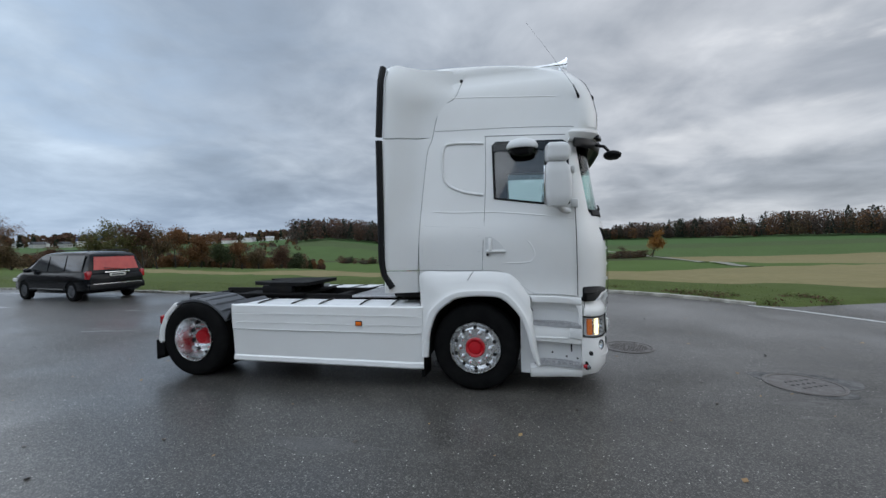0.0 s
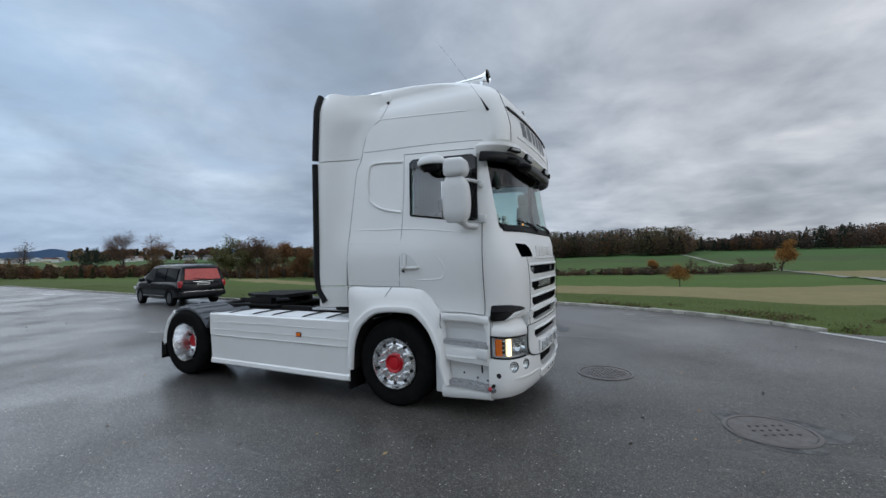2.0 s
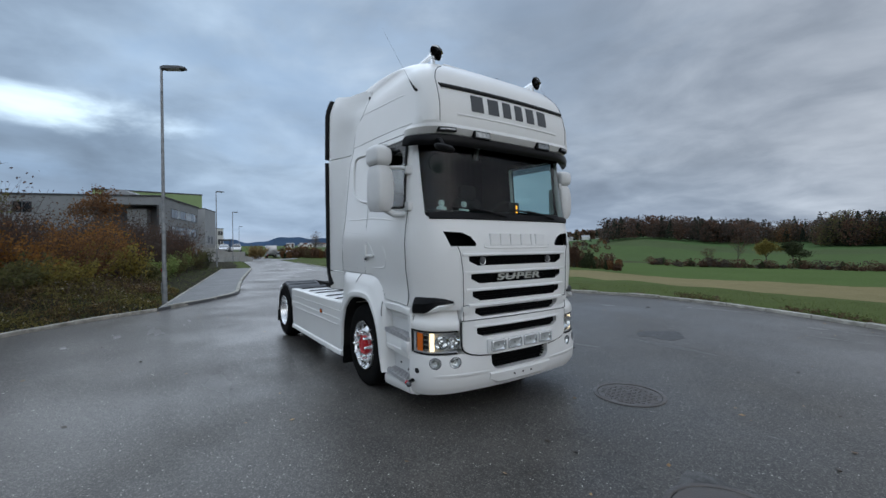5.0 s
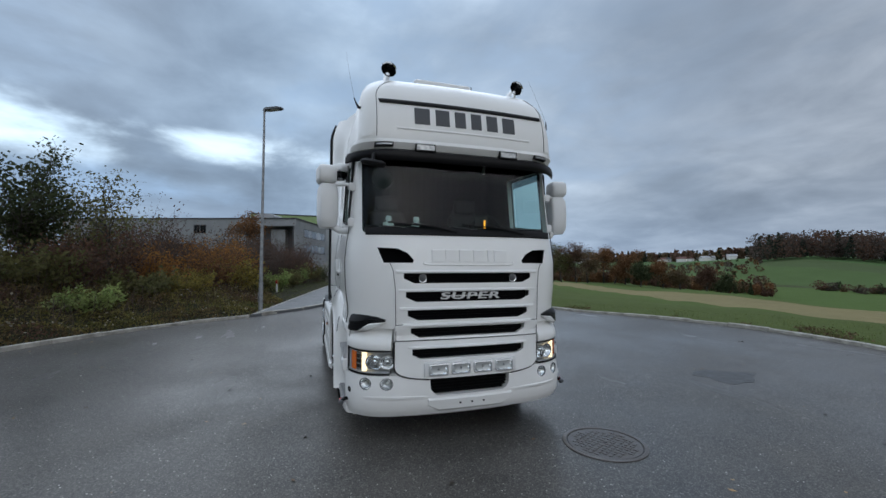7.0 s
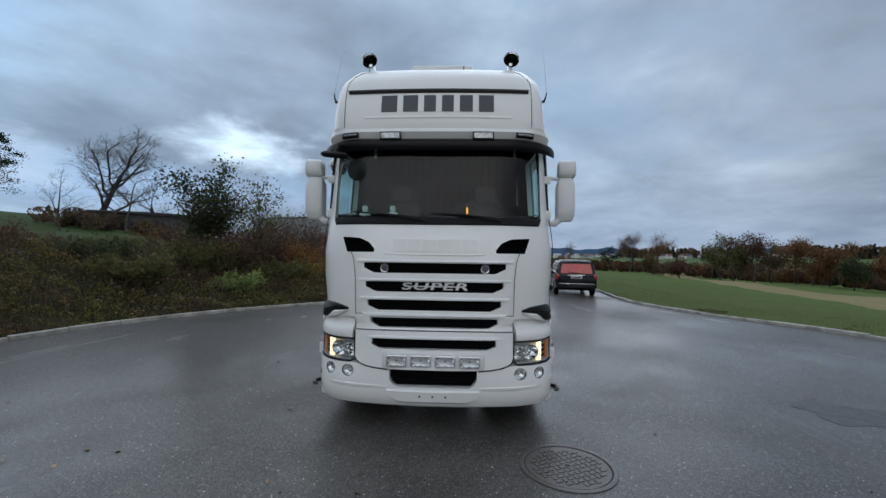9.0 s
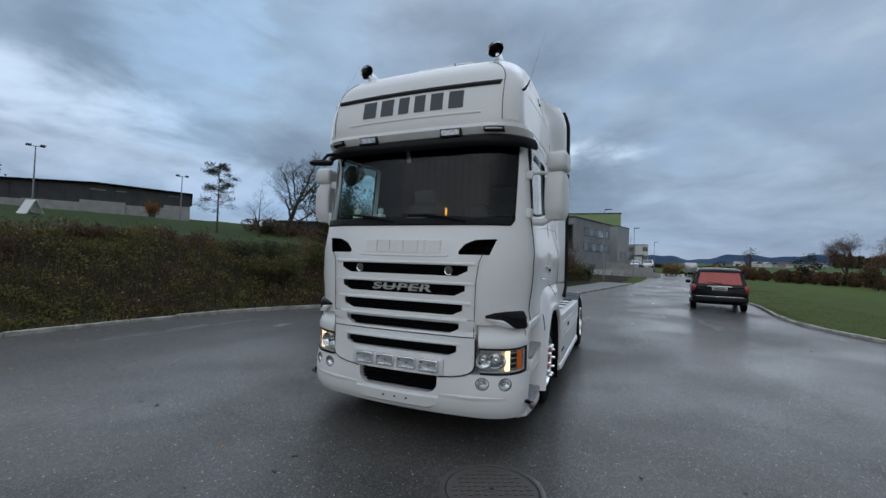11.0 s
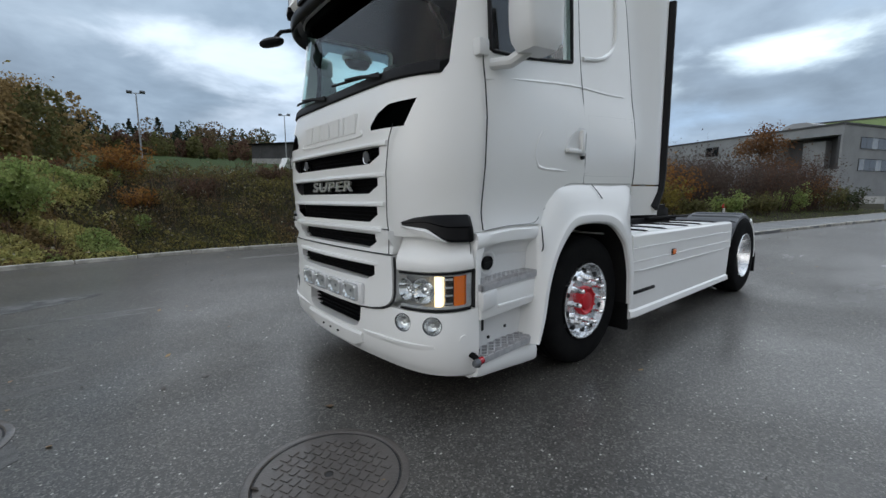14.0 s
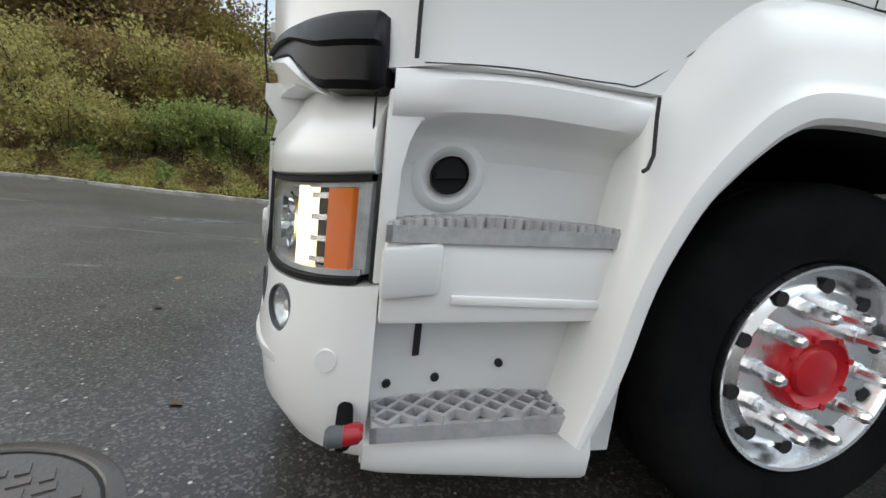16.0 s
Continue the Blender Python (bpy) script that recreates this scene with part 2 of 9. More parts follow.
def asphalt_material():
    """Wet rolled asphalt: stone grain, darker tar patches, damp streaks that shine."""
    m = bpy.data.materials.new("wet_asphalt")
    m.use_nodes = True
    nt = m.node_tree
    p = nt.nodes["Principled BSDF"]
    N, L = nt.nodes.new, nt.links.new
    geo = N("ShaderNodeNewGeometry")
    pos = geo.outputs["Position"]

    def noise_node(scale, detail, rough=0.6, stretch=None):
        n = N("ShaderNodeTexNoise")
        n.inputs["Scale"].default_value, n.inputs["Detail"].default_value, n.inputs["Roughness"].default_value = scale, detail, rough
        if stretch:
            mp = N("ShaderNodeMapping")
            mp.inputs["Scale"].default_value = stretch
            mp.inputs["Rotation"].default_value = (0, 0, 0.5)
            L(pos, mp.inputs[0])
            L(mp.outputs[0], n.inputs["Vector"])
        else:
            L(pos, n.inputs["Vector"])
        return n.outputs["Fac"]

    def rng(v, a, b, c, d):
        r = N("ShaderNodeMapRange")
        for i, x in enumerate((a, b, c, d)):
            r.inputs[i + 1].default_value = x
        L(v, r.inputs[0])
        return r.outputs[0]

    def mix(fac, a, b, mode="MIX"):
        n = N("ShaderNodeMix")
        n.data_type, n.blend_type = "RGBA", mode
        for i, v in ((0, fac), (6, a), (7, b)):
            if isinstance(v, (int, float)):
                n.inputs[i].default_value = v
            elif isinstance(v, tuple):
                n.inputs[i].default_value = (*v, 1)
            else:
                L(v, n.inputs[i])
        return n.outputs[2]

    vor = N("ShaderNodeTexVoronoi")
    vor.inputs["Scale"].default_value = 110
    L(pos, vor.inputs["Vector"])
    stone = N("ShaderNodeSeparateColor")
    L(vor.outputs["Color"], stone.inputs[0])
    damp = noise_node(0.33, 5, 0.62)
    streak = noise_node(0.5, 4, 0.6, (0.5, 2.2, 1))
    chips = N("ShaderNodeTexVoronoi")
    chips.inputs["Scale"].default_value = 48
    L(pos, chips.inputs["Vector"])
    chip = N("ShaderNodeSeparateColor")
    L(chips.outputs["Color"], chip.inputs[0])
    col = mix(rng(damp, 0.38, 0.62, 0, 1), (0.027, 0.0246, 0.0217), (0.061, 0.0558, 0.0492))
    # the surface is darker to the west and paler to the east, along a wavy edge
    part_x = N("ShaderNodeSeparateXYZ")
    L(pos, part_x.inputs[0])
    edge = N("ShaderNodeMath")
    edge.operation = "MULTIPLY_ADD"
    L(noise_node(0.45, 4), edge.inputs[0])
    edge.inputs[1].default_value = 4.0
    L(part_x.outputs[0], edge.inputs[2])
    col = mix(1.0, col, mix(rng(edge.outputs[0], -1.2, 2.6, 0, 1), (0.72, 0.72, 0.72), (1.28, 1.28, 1.28)), "MULTIPLY")
    col = mix(rng(noise_node(1.5, 5, 0.65), 0.42, 0.66, 0, 0.6), col, (0.019, 0.0173, 0.0153))
    col = mix(rng(stone.outputs[0], 0.62, 0.98, 0, 0.85), col, (0.17, 0.16, 0.144))
    col = mix(rng(stone.outputs[1], 0.70, 1.0, 0, 0.8), col, (0.012, 0.012, 0.012))
    col = mix(rng(streak, 0.60, 0.72, 0, 0.35), col, (0.10, 0.098, 0.095))
    small = N("ShaderNodeMath")
    small.operation = "MULTIPLY"
    L(rng(chip.outputs[0], 0.955, 0.96, 0, 1), small.inputs[0])
    L(rng(chips.outputs["Distance"], 0.22, 0.32, 1, 0), small.inputs[1])
    col = mix(small.outputs[0], col, mix(chip.outputs[1], (0.30, 0.285, 0.25), (0.62, 0.60, 0.55)))
    L(col, p.inputs["Base Color"])
    wet = N("ShaderNodeMath")
    wet.operation = "ADD"
    L(rng(damp, 0.35, 0.65, 0.38, 0.58), wet.inputs[0])
    L(rng(stone.outputs[2], 0, 1, -0.06, 0.10), wet.inputs[1])
    L(wet.outputs[0], p.inputs["Roughness"])
    p.inputs["Specular IOR Level"].default_value = 0.4
    L(rng(damp, 0.38, 0.62, 0.56, 0.12), p.inputs["Coat Weight"])
    L(rng(streak, 0.35, 0.65, 0.14, 0.28), p.inputs["Coat Roughness"])
    p.inputs["Coat IOR"].default_value = 1.5
    b = N("ShaderNodeBump")
    b.inputs["Strength"].default_value, b.inputs["Distance"].default_value = 0.5, 0.004
    h = mix(0.6, vor.outputs["Distance"], noise_node(140, 2))
    L(h, b.inputs["Height"])
    L(b.outputs[0], p.inputs["Normal"])
    film_ = N("ShaderNodeBump")
    film_.inputs["Strength"].default_value, film_.inputs["Distance"].default_value = 0.16, 0.004
    L(h, film_.inputs["Height"])
    L(film_.outputs[0], p.inputs["Coat Normal"])
    MATS["wet_asphalt"] = m
    return m


def ground_material():
    """Meadow, ploughed and sown strips north of the lot; rough bank and turf south of it."""
    m = bpy.data.materials.new("fields_and_turf")
    m.use_nodes = True
    nt = m.node_tree
    p = nt.nodes["Principled BSDF"]
    N, L = nt.nodes.new, nt.links.new
    geo = N("ShaderNodeNewGeometry")
    pos = geo.outputs["Position"]
    sep = N("ShaderNodeSeparateXYZ")
    L(pos, sep.inputs[0])

    def noise_node(scale, detail=5.0):
        n = N("ShaderNodeTexNoise")
        n.inputs["Scale"].default_value, n.inputs["Detail"].default_value = scale, detail
        L(pos, n.inputs["Vector"])
        return n.outputs["Fac"]

    def math_node(op, a, b):
        n = N("ShaderNodeMath")
        n.operation = op
        for i, v in enumerate((a, b)):
            if isinstance(v, (int, float)):
                n.inputs[i].default_value = v
            else:
                L(v, n.inputs[i])
        return n.outputs[0]

    def mix(fac, a, b, mode="MIX"):
        n = N("ShaderNodeMix")
        n.data_type, n.blend_type = "RGBA", mode
        for i, v in ((0, fac), (6, a), (7, b)):
            if isinstance(v, (int, float)):
                n.inputs[i].default_value = v
            elif isinstance(v, tuple):
                n.inputs[i].default_value = (*v, 1)
            else:
                L(v, n.inputs[i])
        return n.outputs[2]

    wob = math_node("MULTIPLY", math_node("SUBTRACT", noise_node(0.25), 0.5), 2.2)
    along = math_node("ADD", math_node("ADD", sep.outputs[1], math_node("MULTIPLY", sep.outputs[0], 0.07)), wob)
    skew = math_node("ADD", math_node("ADD", sep.outputs[1], math_node("MULTIPLY", sep.outputs[0], 0.35)), math_node("SUBTRACT", wob, 14.0))
    wide = math_node("ADD", math_node("MAXIMUM", math_node("ADD", sep.outputs[0], 30.0), 0.0), 6.0)
    strip_in = math_node("MULTIPLY", math_node("GREATER_THAN", skew, 0.0), math_node("LESS_THAN", skew, wide))
    t = math_node("DIVIDE", math_node("ADD", along, 100.0), 600.0)
    ramp = N("ShaderNodeValToRGB")
    ramp.color_ramp.interpolation = "CONSTANT"
    el = ramp.color_ramp.elements
    while len(el) < len(FIELD_BANDS):
        el.new(0.5)
    for e, (y, c) in zip(el, FIELD_BANDS):
        e.position, e.color = (y + 100) / 600, (*c, 1)
    L(t, ramp.inputs[0])
    stubble = mix(noise_node(0.5), (0.25, 0.215, 0.11), (0.33, 0.27, 0.145))
    bands = mix(strip_in, ramp.outputs[0], stubble)
    # a second stubble field beyond the farm track
    beyond = math_node("MULTIPLY", math_node("GREATER_THAN", along, 118.0), math_node("LESS_THAN", along, 174.0))
    beyond = math_node("MULTIPLY", beyond, math_node("GREATER_THAN", math_node("ADD", sep.outputs[0], math_node("MULTIPLY", sep.outputs[1], 0.12)), 72.0))
    bands = mix(beyond, bands, stubble)
    tone = noise_node(0.09, 6)
    tuft = noise_node(2.2, 6)
    col = mix(math_node("MULTIPLY", tone, 0.7), bands, mix(1.0, bands, (0.62, 0.6, 0.55), "MULTIPLY"))
    col = mix(math_node("MULTIPLY", tuft, 0.8), col, mix(1.0, col, (0.55, 0.58, 0.5), "MULTIPLY"))
    L(col, p.inputs["Base Color"])
    p.inputs["Roughness"].default_value = 0.95
    p.inputs["Specular IOR Level"].default_value = 0.1
    b = N("ShaderNodeBump")
    b.inputs["Strength"].default_value, b.inputs["Distance"].default_value = 0.8, 0.05
    L(noise_node(9, 4), b.inputs["Height"])
    L(b.outputs[0], p.inputs["Normal"])
    MATS["fields"] = m
    return m


FIELD_BANDS = ((-100, (0.055, 0.085, 0.03)), (-15.0, (0.042, 0.038, 0.022)), (0, (0.105, 0.135, 0.042)), (13.0, (0.105, 0.145, 0.042)), (17.0, (0.11, 0.155, 0.042)),
               (60.0, (0.105, 0.160, 0.045)), (153.0, (0.085, 0.10, 0.045)), (166.0, (0.098, 0.150, 0.052)), (228.0, (0.095, 0.13, 0.055)), (262.0, (0.088, 0.152, 0.054)))
asphalt_material()
ground_material()
material("white_paint", (0.855, 0.857, 0.845), 0.28, coat=0.5, color2=(0.835, 0.833, 0.815), scale=1.6, rough2=0.36)
material("white_plastic", (0.74, 0.745, 0.74), 0.42, color2=(0.70, 0.705, 0.70), scale=3, rough2=0.5)
material("black_plastic", (0.007, 0.007, 0.008), 0.5, color2=(0.012, 0.012, 0.013), scale=6, rough2=0.65, spec=0.18)
material("black_gloss", (0.006, 0.006, 0.007), 0.2, spec=0.35)
material("mesh_black", (0.004, 0.004, 0.005), 0.8, spec=0.1, bump=0.6, bump_scale=160)
material("seam_rubber", (0.012, 0.012, 0.013), 0.7)
material("grey_plastic", (0.075, 0.08, 0.088), 0.5, color2=(0.10, 0.105, 0.115), scale=9, rough2=0.62, bump=0.1)
material("tyre_rubber", (0.0065, 0.0065, 0.007), 0.8, color2=(0.011, 0.011, 0.011), scale=7, rough2=0.9, spec=0.05, bump=0.2, bump_scale=60)
material("polished_alloy", (0.84, 0.85, 0.86), 0.22, 1.0, rough2=0.30, scale=7)
material("chrome", (0.85, 0.86, 0.87), 0.06, 1.0)
material("red_paint", (0.60, 0.006, 0.016), 0.4, coat=0.1, color2=(0.50, 0.005, 0.014), scale=12)
material("step_alloy", (0.50, 0.50, 0.51), 0.45, 0.3, color2=(0.40, 0.40, 0.41), scale=30, rough2=0.6)
material("step_pan", (0.20, 0.20, 0.205), 0.6, color2=(0.27, 0.27, 0.275), scale=30, rough2=0.7)
material("chassis_black", (0.007, 0.007, 0.008), 0.7, color2=(0.014, 0.013, 0.012), scale=5, rough2=0.9, spec=0.14)
# near-black: the shade inside the cab is put into this colour
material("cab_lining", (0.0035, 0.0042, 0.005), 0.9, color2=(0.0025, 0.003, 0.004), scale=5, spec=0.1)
material("amber_lens", (0.62, 0.13, 0.01), 0.12, coat=0.5, emit=(1.0, 0.22, 0.02, 0.06))
material("red_lens", (0.35, 0.005, 0.012), 0.15, coat=0.4)
material("lit_lamp", (1, 1, 1), 0.3, emit=(1.0, 0.76, 0.40, 1.35))
material("lettering", (0.055, 0.06, 0.068), 0.35)
material("badge_silver", (0.72, 0.73, 0.74), 0.25, 0.6)
material("display_orange", (0.9, 0.3, 0.02), 0.4, emit=(1.0, 0.35, 0.03, 3.0))
glass_material("windscreen_glass", (0.70, 0.86, 0.82), 1.34)
glass_material("side_glass", (0.70, 0.84, 0.84), 1.95)
glass_material("lens_glass", (0.94, 0.96, 0.96))

# ---- mesh helpers ----
def link_mesh(name, me, parent=None, label=""):
    ob = new(name, me)
    if parent is not None:
        ob.parent = parent
    if label:
        ob["label"] = label
    return ob


def part(name, bm, mat, parent, label="", smooth=35.0):
    """Links a bmesh as one mesh object under a thing or a part."""
    bmesh.ops.recalc_face_normals(bm, faces=bm.faces)
    me = bpy.data.meshes.new(name)
    bm.to_mesh(me)
    bm.free()
    for m in mat if isinstance(mat, (tuple, list)) else (mat,):
        me.materials.append(MATS[m])
    if smooth:
        me.polygons.foreach_set("use_smooth", [True] * len(me.polygons))
        me.set_sharp_from_angle(angle=radians(smooth))
    return link_mesh(name, me, parent, label)


def raw(name, verts, faces, mat, parent=None, label="", smooth=0.0):
    me = bpy.data.meshes.new(name)
    me.from_pydata([tuple(v) for v in verts], [], faces)
    for m in mat if isinstance(mat, (tuple, list)) else (mat,):
        me.materials.append(MATS[m])
    if smooth:
        me.polygons.foreach_set("use_smooth", [True] * len(me.polygons))
        me.set_sharp_from_angle(angle=radians(smooth))
    me.update()
    return link_mesh(name, me, parent, label)


def thing(name, label, category, at=(0, 0, 0), rz=0.0, group="", kind=""):
    """An Empty at the base of a thing, which its parts hang from."""
    ob = new(name)
    ob.empty_display_size = 0.2
    ob.matrix_world = pose(*at, 0, 0, rz)
    return tagged(ob, label, category, group, kind)


def box(bm, lo, hi, bevel=0.0, seg=2):
    """A box from corner lo to corner hi, with rounded edges."""
    c, s = [(a + b) / 2 for a, b in zip(lo, hi)], [abs(b - a) for a, b in zip(lo, hi)]
    r = bmesh.ops.create_cube(bm, size=1.0, matrix=Matrix.LocRotScale(c, None, s))
    if bevel:
        edges = list({e for v in r["verts"] for e in v.link_edges})
        bmesh.ops.bevel(bm, geom=edges, offset=min(bevel, 0.45 * min(s)), segments=seg, affect="EDGES", profile=0.5)
    return bm


def tube(bm, pts, r, seg=8, caps=True):
    """A round bar through the points; r is one radius or one for each point."""
    pts = [Vector(p) for p in pts]
    rs = r if isinstance(r, (list, tuple)) else [r] * len(pts)
    rings, side = [], None
    for i, p in enumerate(pts):
        d = (pts[min(i + 1, len(pts) - 1)] - pts[max(i - 1, 0)]).normalized()
        if side is None:
            side = d.orthogonal().normalized()
        side = (side - d * side.dot(d)).normalized()
        up = d.cross(side)
        rings.append([bm.verts.new(p + rs[i] * (math.cos(a) * side + math.sin(a) * up)) for a in (2 * math.pi * k / seg for k in range(seg))])
    for a, b in zip(rings, rings[1:]):
        for k in range(seg):
            bm.faces.new((a[k], a[(k + 1) % seg], b[(k + 1) % seg], b[k]))
    if caps:
        bm.faces.new(rings[0][::-1])
        bm.faces.new(rings[-1])
    return bm


def loft(bm, rings, closed=True, caps=True):
    """Skins the rings of points one after the other."""
    vs = [[bm.verts.new(p) for p in ring] for ring in rings]
    n = len(vs[0])
    for a, b in zip(vs, vs[1:]):
        for k in range(n if closed else n - 1):
            bm.faces.new((a[k], a[(k + 1) % n], b[(k + 1) % n], b[k]))
    if caps and closed:
        bm.faces.new(vs[0][::-1])
        bm.faces.new(vs[-1])
    return bm


def lathe(bm, profile, seg=40, axis="y", at=(0, 0, 0)):
    """Turns a profile of (radius, height) about an axis through at."""
    at = Vector(at)
    rings = []
    for r, h in profile:
        ring = []
        for k in range(seg):
            a = 2 * math.pi * k / seg
            c, s = r * math.cos(a), r * math.sin(a)
            ring.append(at + Vector({"y": (c, h, s), "z": (c, s, h), "x": (h, c, s)}[axis]))
        rings.append(ring)
    return loft(bm, rings, True, False)


def prism(bm, poly, lo, hi, axis="y"):
    """Pushes a polygon of two coordinates from lo to hi along an axis."""
    def at(p, h):
        return {"y": (p[0], h, p[1]), "x": (h, p[0], p[1]), "z": (p[0], p[1], h)}[axis]
    return loft(bm, [[at(p, lo) for p in poly], [at(p, hi) for p in poly]])


def smooth_line(pts, n=6, closed=False):
    """Catmull-Rom points through a line of points."""
    pts = [Vector(p) for p in pts]
    out, m = [], len(pts)
    for i in range(m if closed else m - 1):
        p0 = pts[(i - 1) % m] if closed or i > 0 else pts[0]
        p1, p2 = pts[i], pts[(i + 1) % m]
        p3 = pts[(i + 2) % m] if closed or i + 2 < m else pts[-1]
        for k in range(n):
            t = k / n
            out.append(0.5 * (2 * p1 + (p2 - p0) * t + (2 * p0 - 5 * p1 + 4 * p2 - p3) * t * t + (3 * p1 - p0 - 3 * p2 + p3) * t ** 3))
    if not closed:
        out.append(pts[-1])
    return out


def cut(base, cutter, keep=False):
    """The bmesh base less the bmesh cutter; both are used up. keep: leave the base's normals, as for a hollow one."""
    obs = []
    for bm in (base, cutter):
        if bm is cutter or not keep:
            bmesh.ops.recalc_face_normals(bm, faces=bm.faces)
        me = bpy.data.meshes.new("solid")
        bm.to_mesh(me)
        bm.free()
        obs.append(new("solid", me))
    mod = obs[0].modifiers.new("cut", "BOOLEAN")
    mod.operation, mod.solver, mod.object = "DIFFERENCE", "EXACT", obs[1]
    got = bpy.data.meshes.new_from_object(obs[0].evaluated_get(bpy.context.evaluated_depsgraph_get()))
    out = bmesh.new()
    out.from_mesh(got)
    for o in obs:
        bpy.data.objects.remove(o)
    bpy.data.meshes.remove(got)
    return out

PALE_1 = (3.35, -4.1)

# ---- ground, asphalt, kerbs ----
NORTH_EDGE = [(5.85, 5.5), (4.5, 6.9), (2.5, 8.2), (0, 9.2), (-2.5, 9.55), (-5, 8.95), (-7, 8.05), (-9.3, 7.35), (-12, 7.2), (-17.3, 8.0), (-24, 8.5), (-38, 10.4), (-67, 14.2), (-130, 23)]
WALK_EDGE = [(-37.5, 4.1), (-30, 2.6), (-22.4, 1.05), (-16.9, 0.04), (-13.9, -0.45), (-12.4, -0.85), (-11.0, -1.75), (-10.2, -2.45), (-9.3, -3.2)]
BANK_EDGE = [(-9.3, -3.2), (-8.3, -4.55), (-7, -5.7), (-5, -6.95), (-3, -7.7), (0, -8.05), (2, -8.05), (3.7, -7.85), (4.9, -7.75), (7.5, -8.4), (10, -8.0), (14, -4), (40, 3)]


def flat_line(pts, n=6):
    return [(p.x, p.y) for p in smooth_line([(x, y, 0) for x, y in pts], n)]


north = flat_line(NORTH_EDGE)
walk_kerb = flat_line(WALK_EDGE)
bank_kerb = flat_line(BANK_EDGE)
asphalt_outline = [(40, 12), (9.5, 6.3), (6.6, 5.3)] + north + [(-130, 16), (-75, 8.9), (-45, 5.2)] + walk_kerb + bank_kerb[1:]
hard_outline = [(40, 12), (9.5, 6.3), (6.6, 5.3)] + north + [(-130, 16), (-75, 8.9), (-45, 5.2), (-37.2, 1.5), (-9.3, -3.2)] + bank_kerb[1:]


def outline_distance(X, Y, poly):
    """Signed distance to a closed outline: positive outside."""
    P = np.array(poly)
    Q = np.roll(P, -1, 0)
    best, inside = np.full(X.shape, 1e9), np.zeros(X.shape, bool)
    for (ax, ay), (bx, by) in zip(P, Q):
        ex, ey = bx - ax, by - ay
        t = np.clip(((X - ax) * ex + (Y - ay) * ey) / (ex * ex + ey * ey + 1e-12), 0, 1)
        best = np.minimum(best, np.hypot(X - ax - t * ex, Y - ay - t * ey))
        hit = ((ay > Y) != (by > Y)) & (X < ex * (Y - ay) / (ey if ey else 1e-12) + ax)
        inside ^= hit
    return np.where(inside, -best, best)


def ease(a, b, x):
    t = np.clip((x - a) / (b - a), 0, 1)
    return t * t * (3 - 2 * t)


def wave(X, Y, k, seed):
    return np.sin(X * k + seed) * np.cos(Y * k * 1.17 + seed * 2.1) + 0.5 * np.sin(X * k * 2.3 + Y * k * 1.7 + seed * 3.3)


def terrain(X, Y, d=None):
    """Height of the open ground round the lot; the hard surfaces lie at 0."""
    X, Y = np.asarray(X, float), np.asarray(Y, float)
    d = outline_distance(X, Y, hard_outline) if d is None else d
    r = np.hypot(X, Y)
    az = np.degrees(np.arctan2(Y, X))
    # the fields fall from the lot to a brook, then rise to the wood
    steep = np.interp(az, (20, 60, 110, 128, 150, 168), (0.6, 1.0, 1.0, 0.62, 0.3, 0.05))
    fall = np.interp(d, (0, 4, 15, 30, 60, 110, 150, 320, 600, 1500, 4000), (0, -0.05, -0.55, -1.65, -4.0, -5.4, -6.1, 1.6, 9, 24, 40))
    gentle = np.interp(d, (0, 4, 15, 60, 150, 320, 600, 1500, 4000), (0, -0.02, -0.3, -1.6, -3.5, -3.0, 6, 22, 40))
    fields = steep * fall + (1 - steep) * gentle
    fields = fields + 8.5 * np.exp(-((az - 119) / 8.0) ** 2) * ease(190, 330, r)
    # bank and turf to the south
    high = np.interp(X, (-40, -22, -12, -8, -4, 2, 20, 40), (0.10, 0.14, 0.22, 0.55, 0.95, 0.85, 0.95, 1.0))
    high = high + (0.96 - high) * ease(8, 22, d) * np.interp(az, (-152, -138), (0, 1)) * (az < 0)
    bank = high * (1.95 * ease(0.35, 4.6, d) + 0.054 * np.clip(d - 5, 0, 28) + 0.116 * np.clip(d - 33, 0, 44) + np.interp(az, (-118, -104), (0.02, 0.095)) * np.clip(d - 77, 0, 150))
    bank = bank + 0.12 * ease(0.1, 1.0, d)
    south = np.where(Y < -0.135 * (X + 9.3) - 1.0, 1.0, 0.0)
    z = np.where(south > 0.5, bank, fields)
    z = z + 0.05 * wave(X, Y, 0.9, 1.0) * ease(0.6, 3.0, d) + 0.25 * wave(X, Y, 0.11, 2.0) * ease(6, 30, d)
    return np.where(d < 0.1, -0.14, -0.14 + (z + 0.19) * ease(0.1, 0.32, d))


def steps(lo, hi, fine, near, grow, far):
    a = list(np.arange(near[0], near[1] + 1e-6, fine))
    s, x = fine, near[1]
    up = []
    while x < hi:
        s = min(s * grow, far)
        x += s
        up.append(x)
    s, x = fine, near[0]
    down = []
    while x > lo:
        s = min(s * grow, far)
        x -= s
        down.append(x)
    return np.array(down[::-1] + a + up)


xs = steps(-2600, 2600, 0.42, (-42, 16), 1.13, 160)
ys = steps(-2600, 2600, 0.42, (-19, 17), 1.13, 160)
GX, GY = np.meshgrid(xs, ys)
GZ = terrain(GX, GY)
nx, ny = len(xs), len(ys)
quads = [(j * nx + i, j * nx + i + 1, (j + 1) * nx + i + 1, (j + 1) * nx + i) for j in range(ny - 1) for i in range(nx - 1)]
ground = raw("ground", np.stack([GX.ravel(), GY.ravel(), GZ.ravel()], 1), quads, "fields", smooth=60)
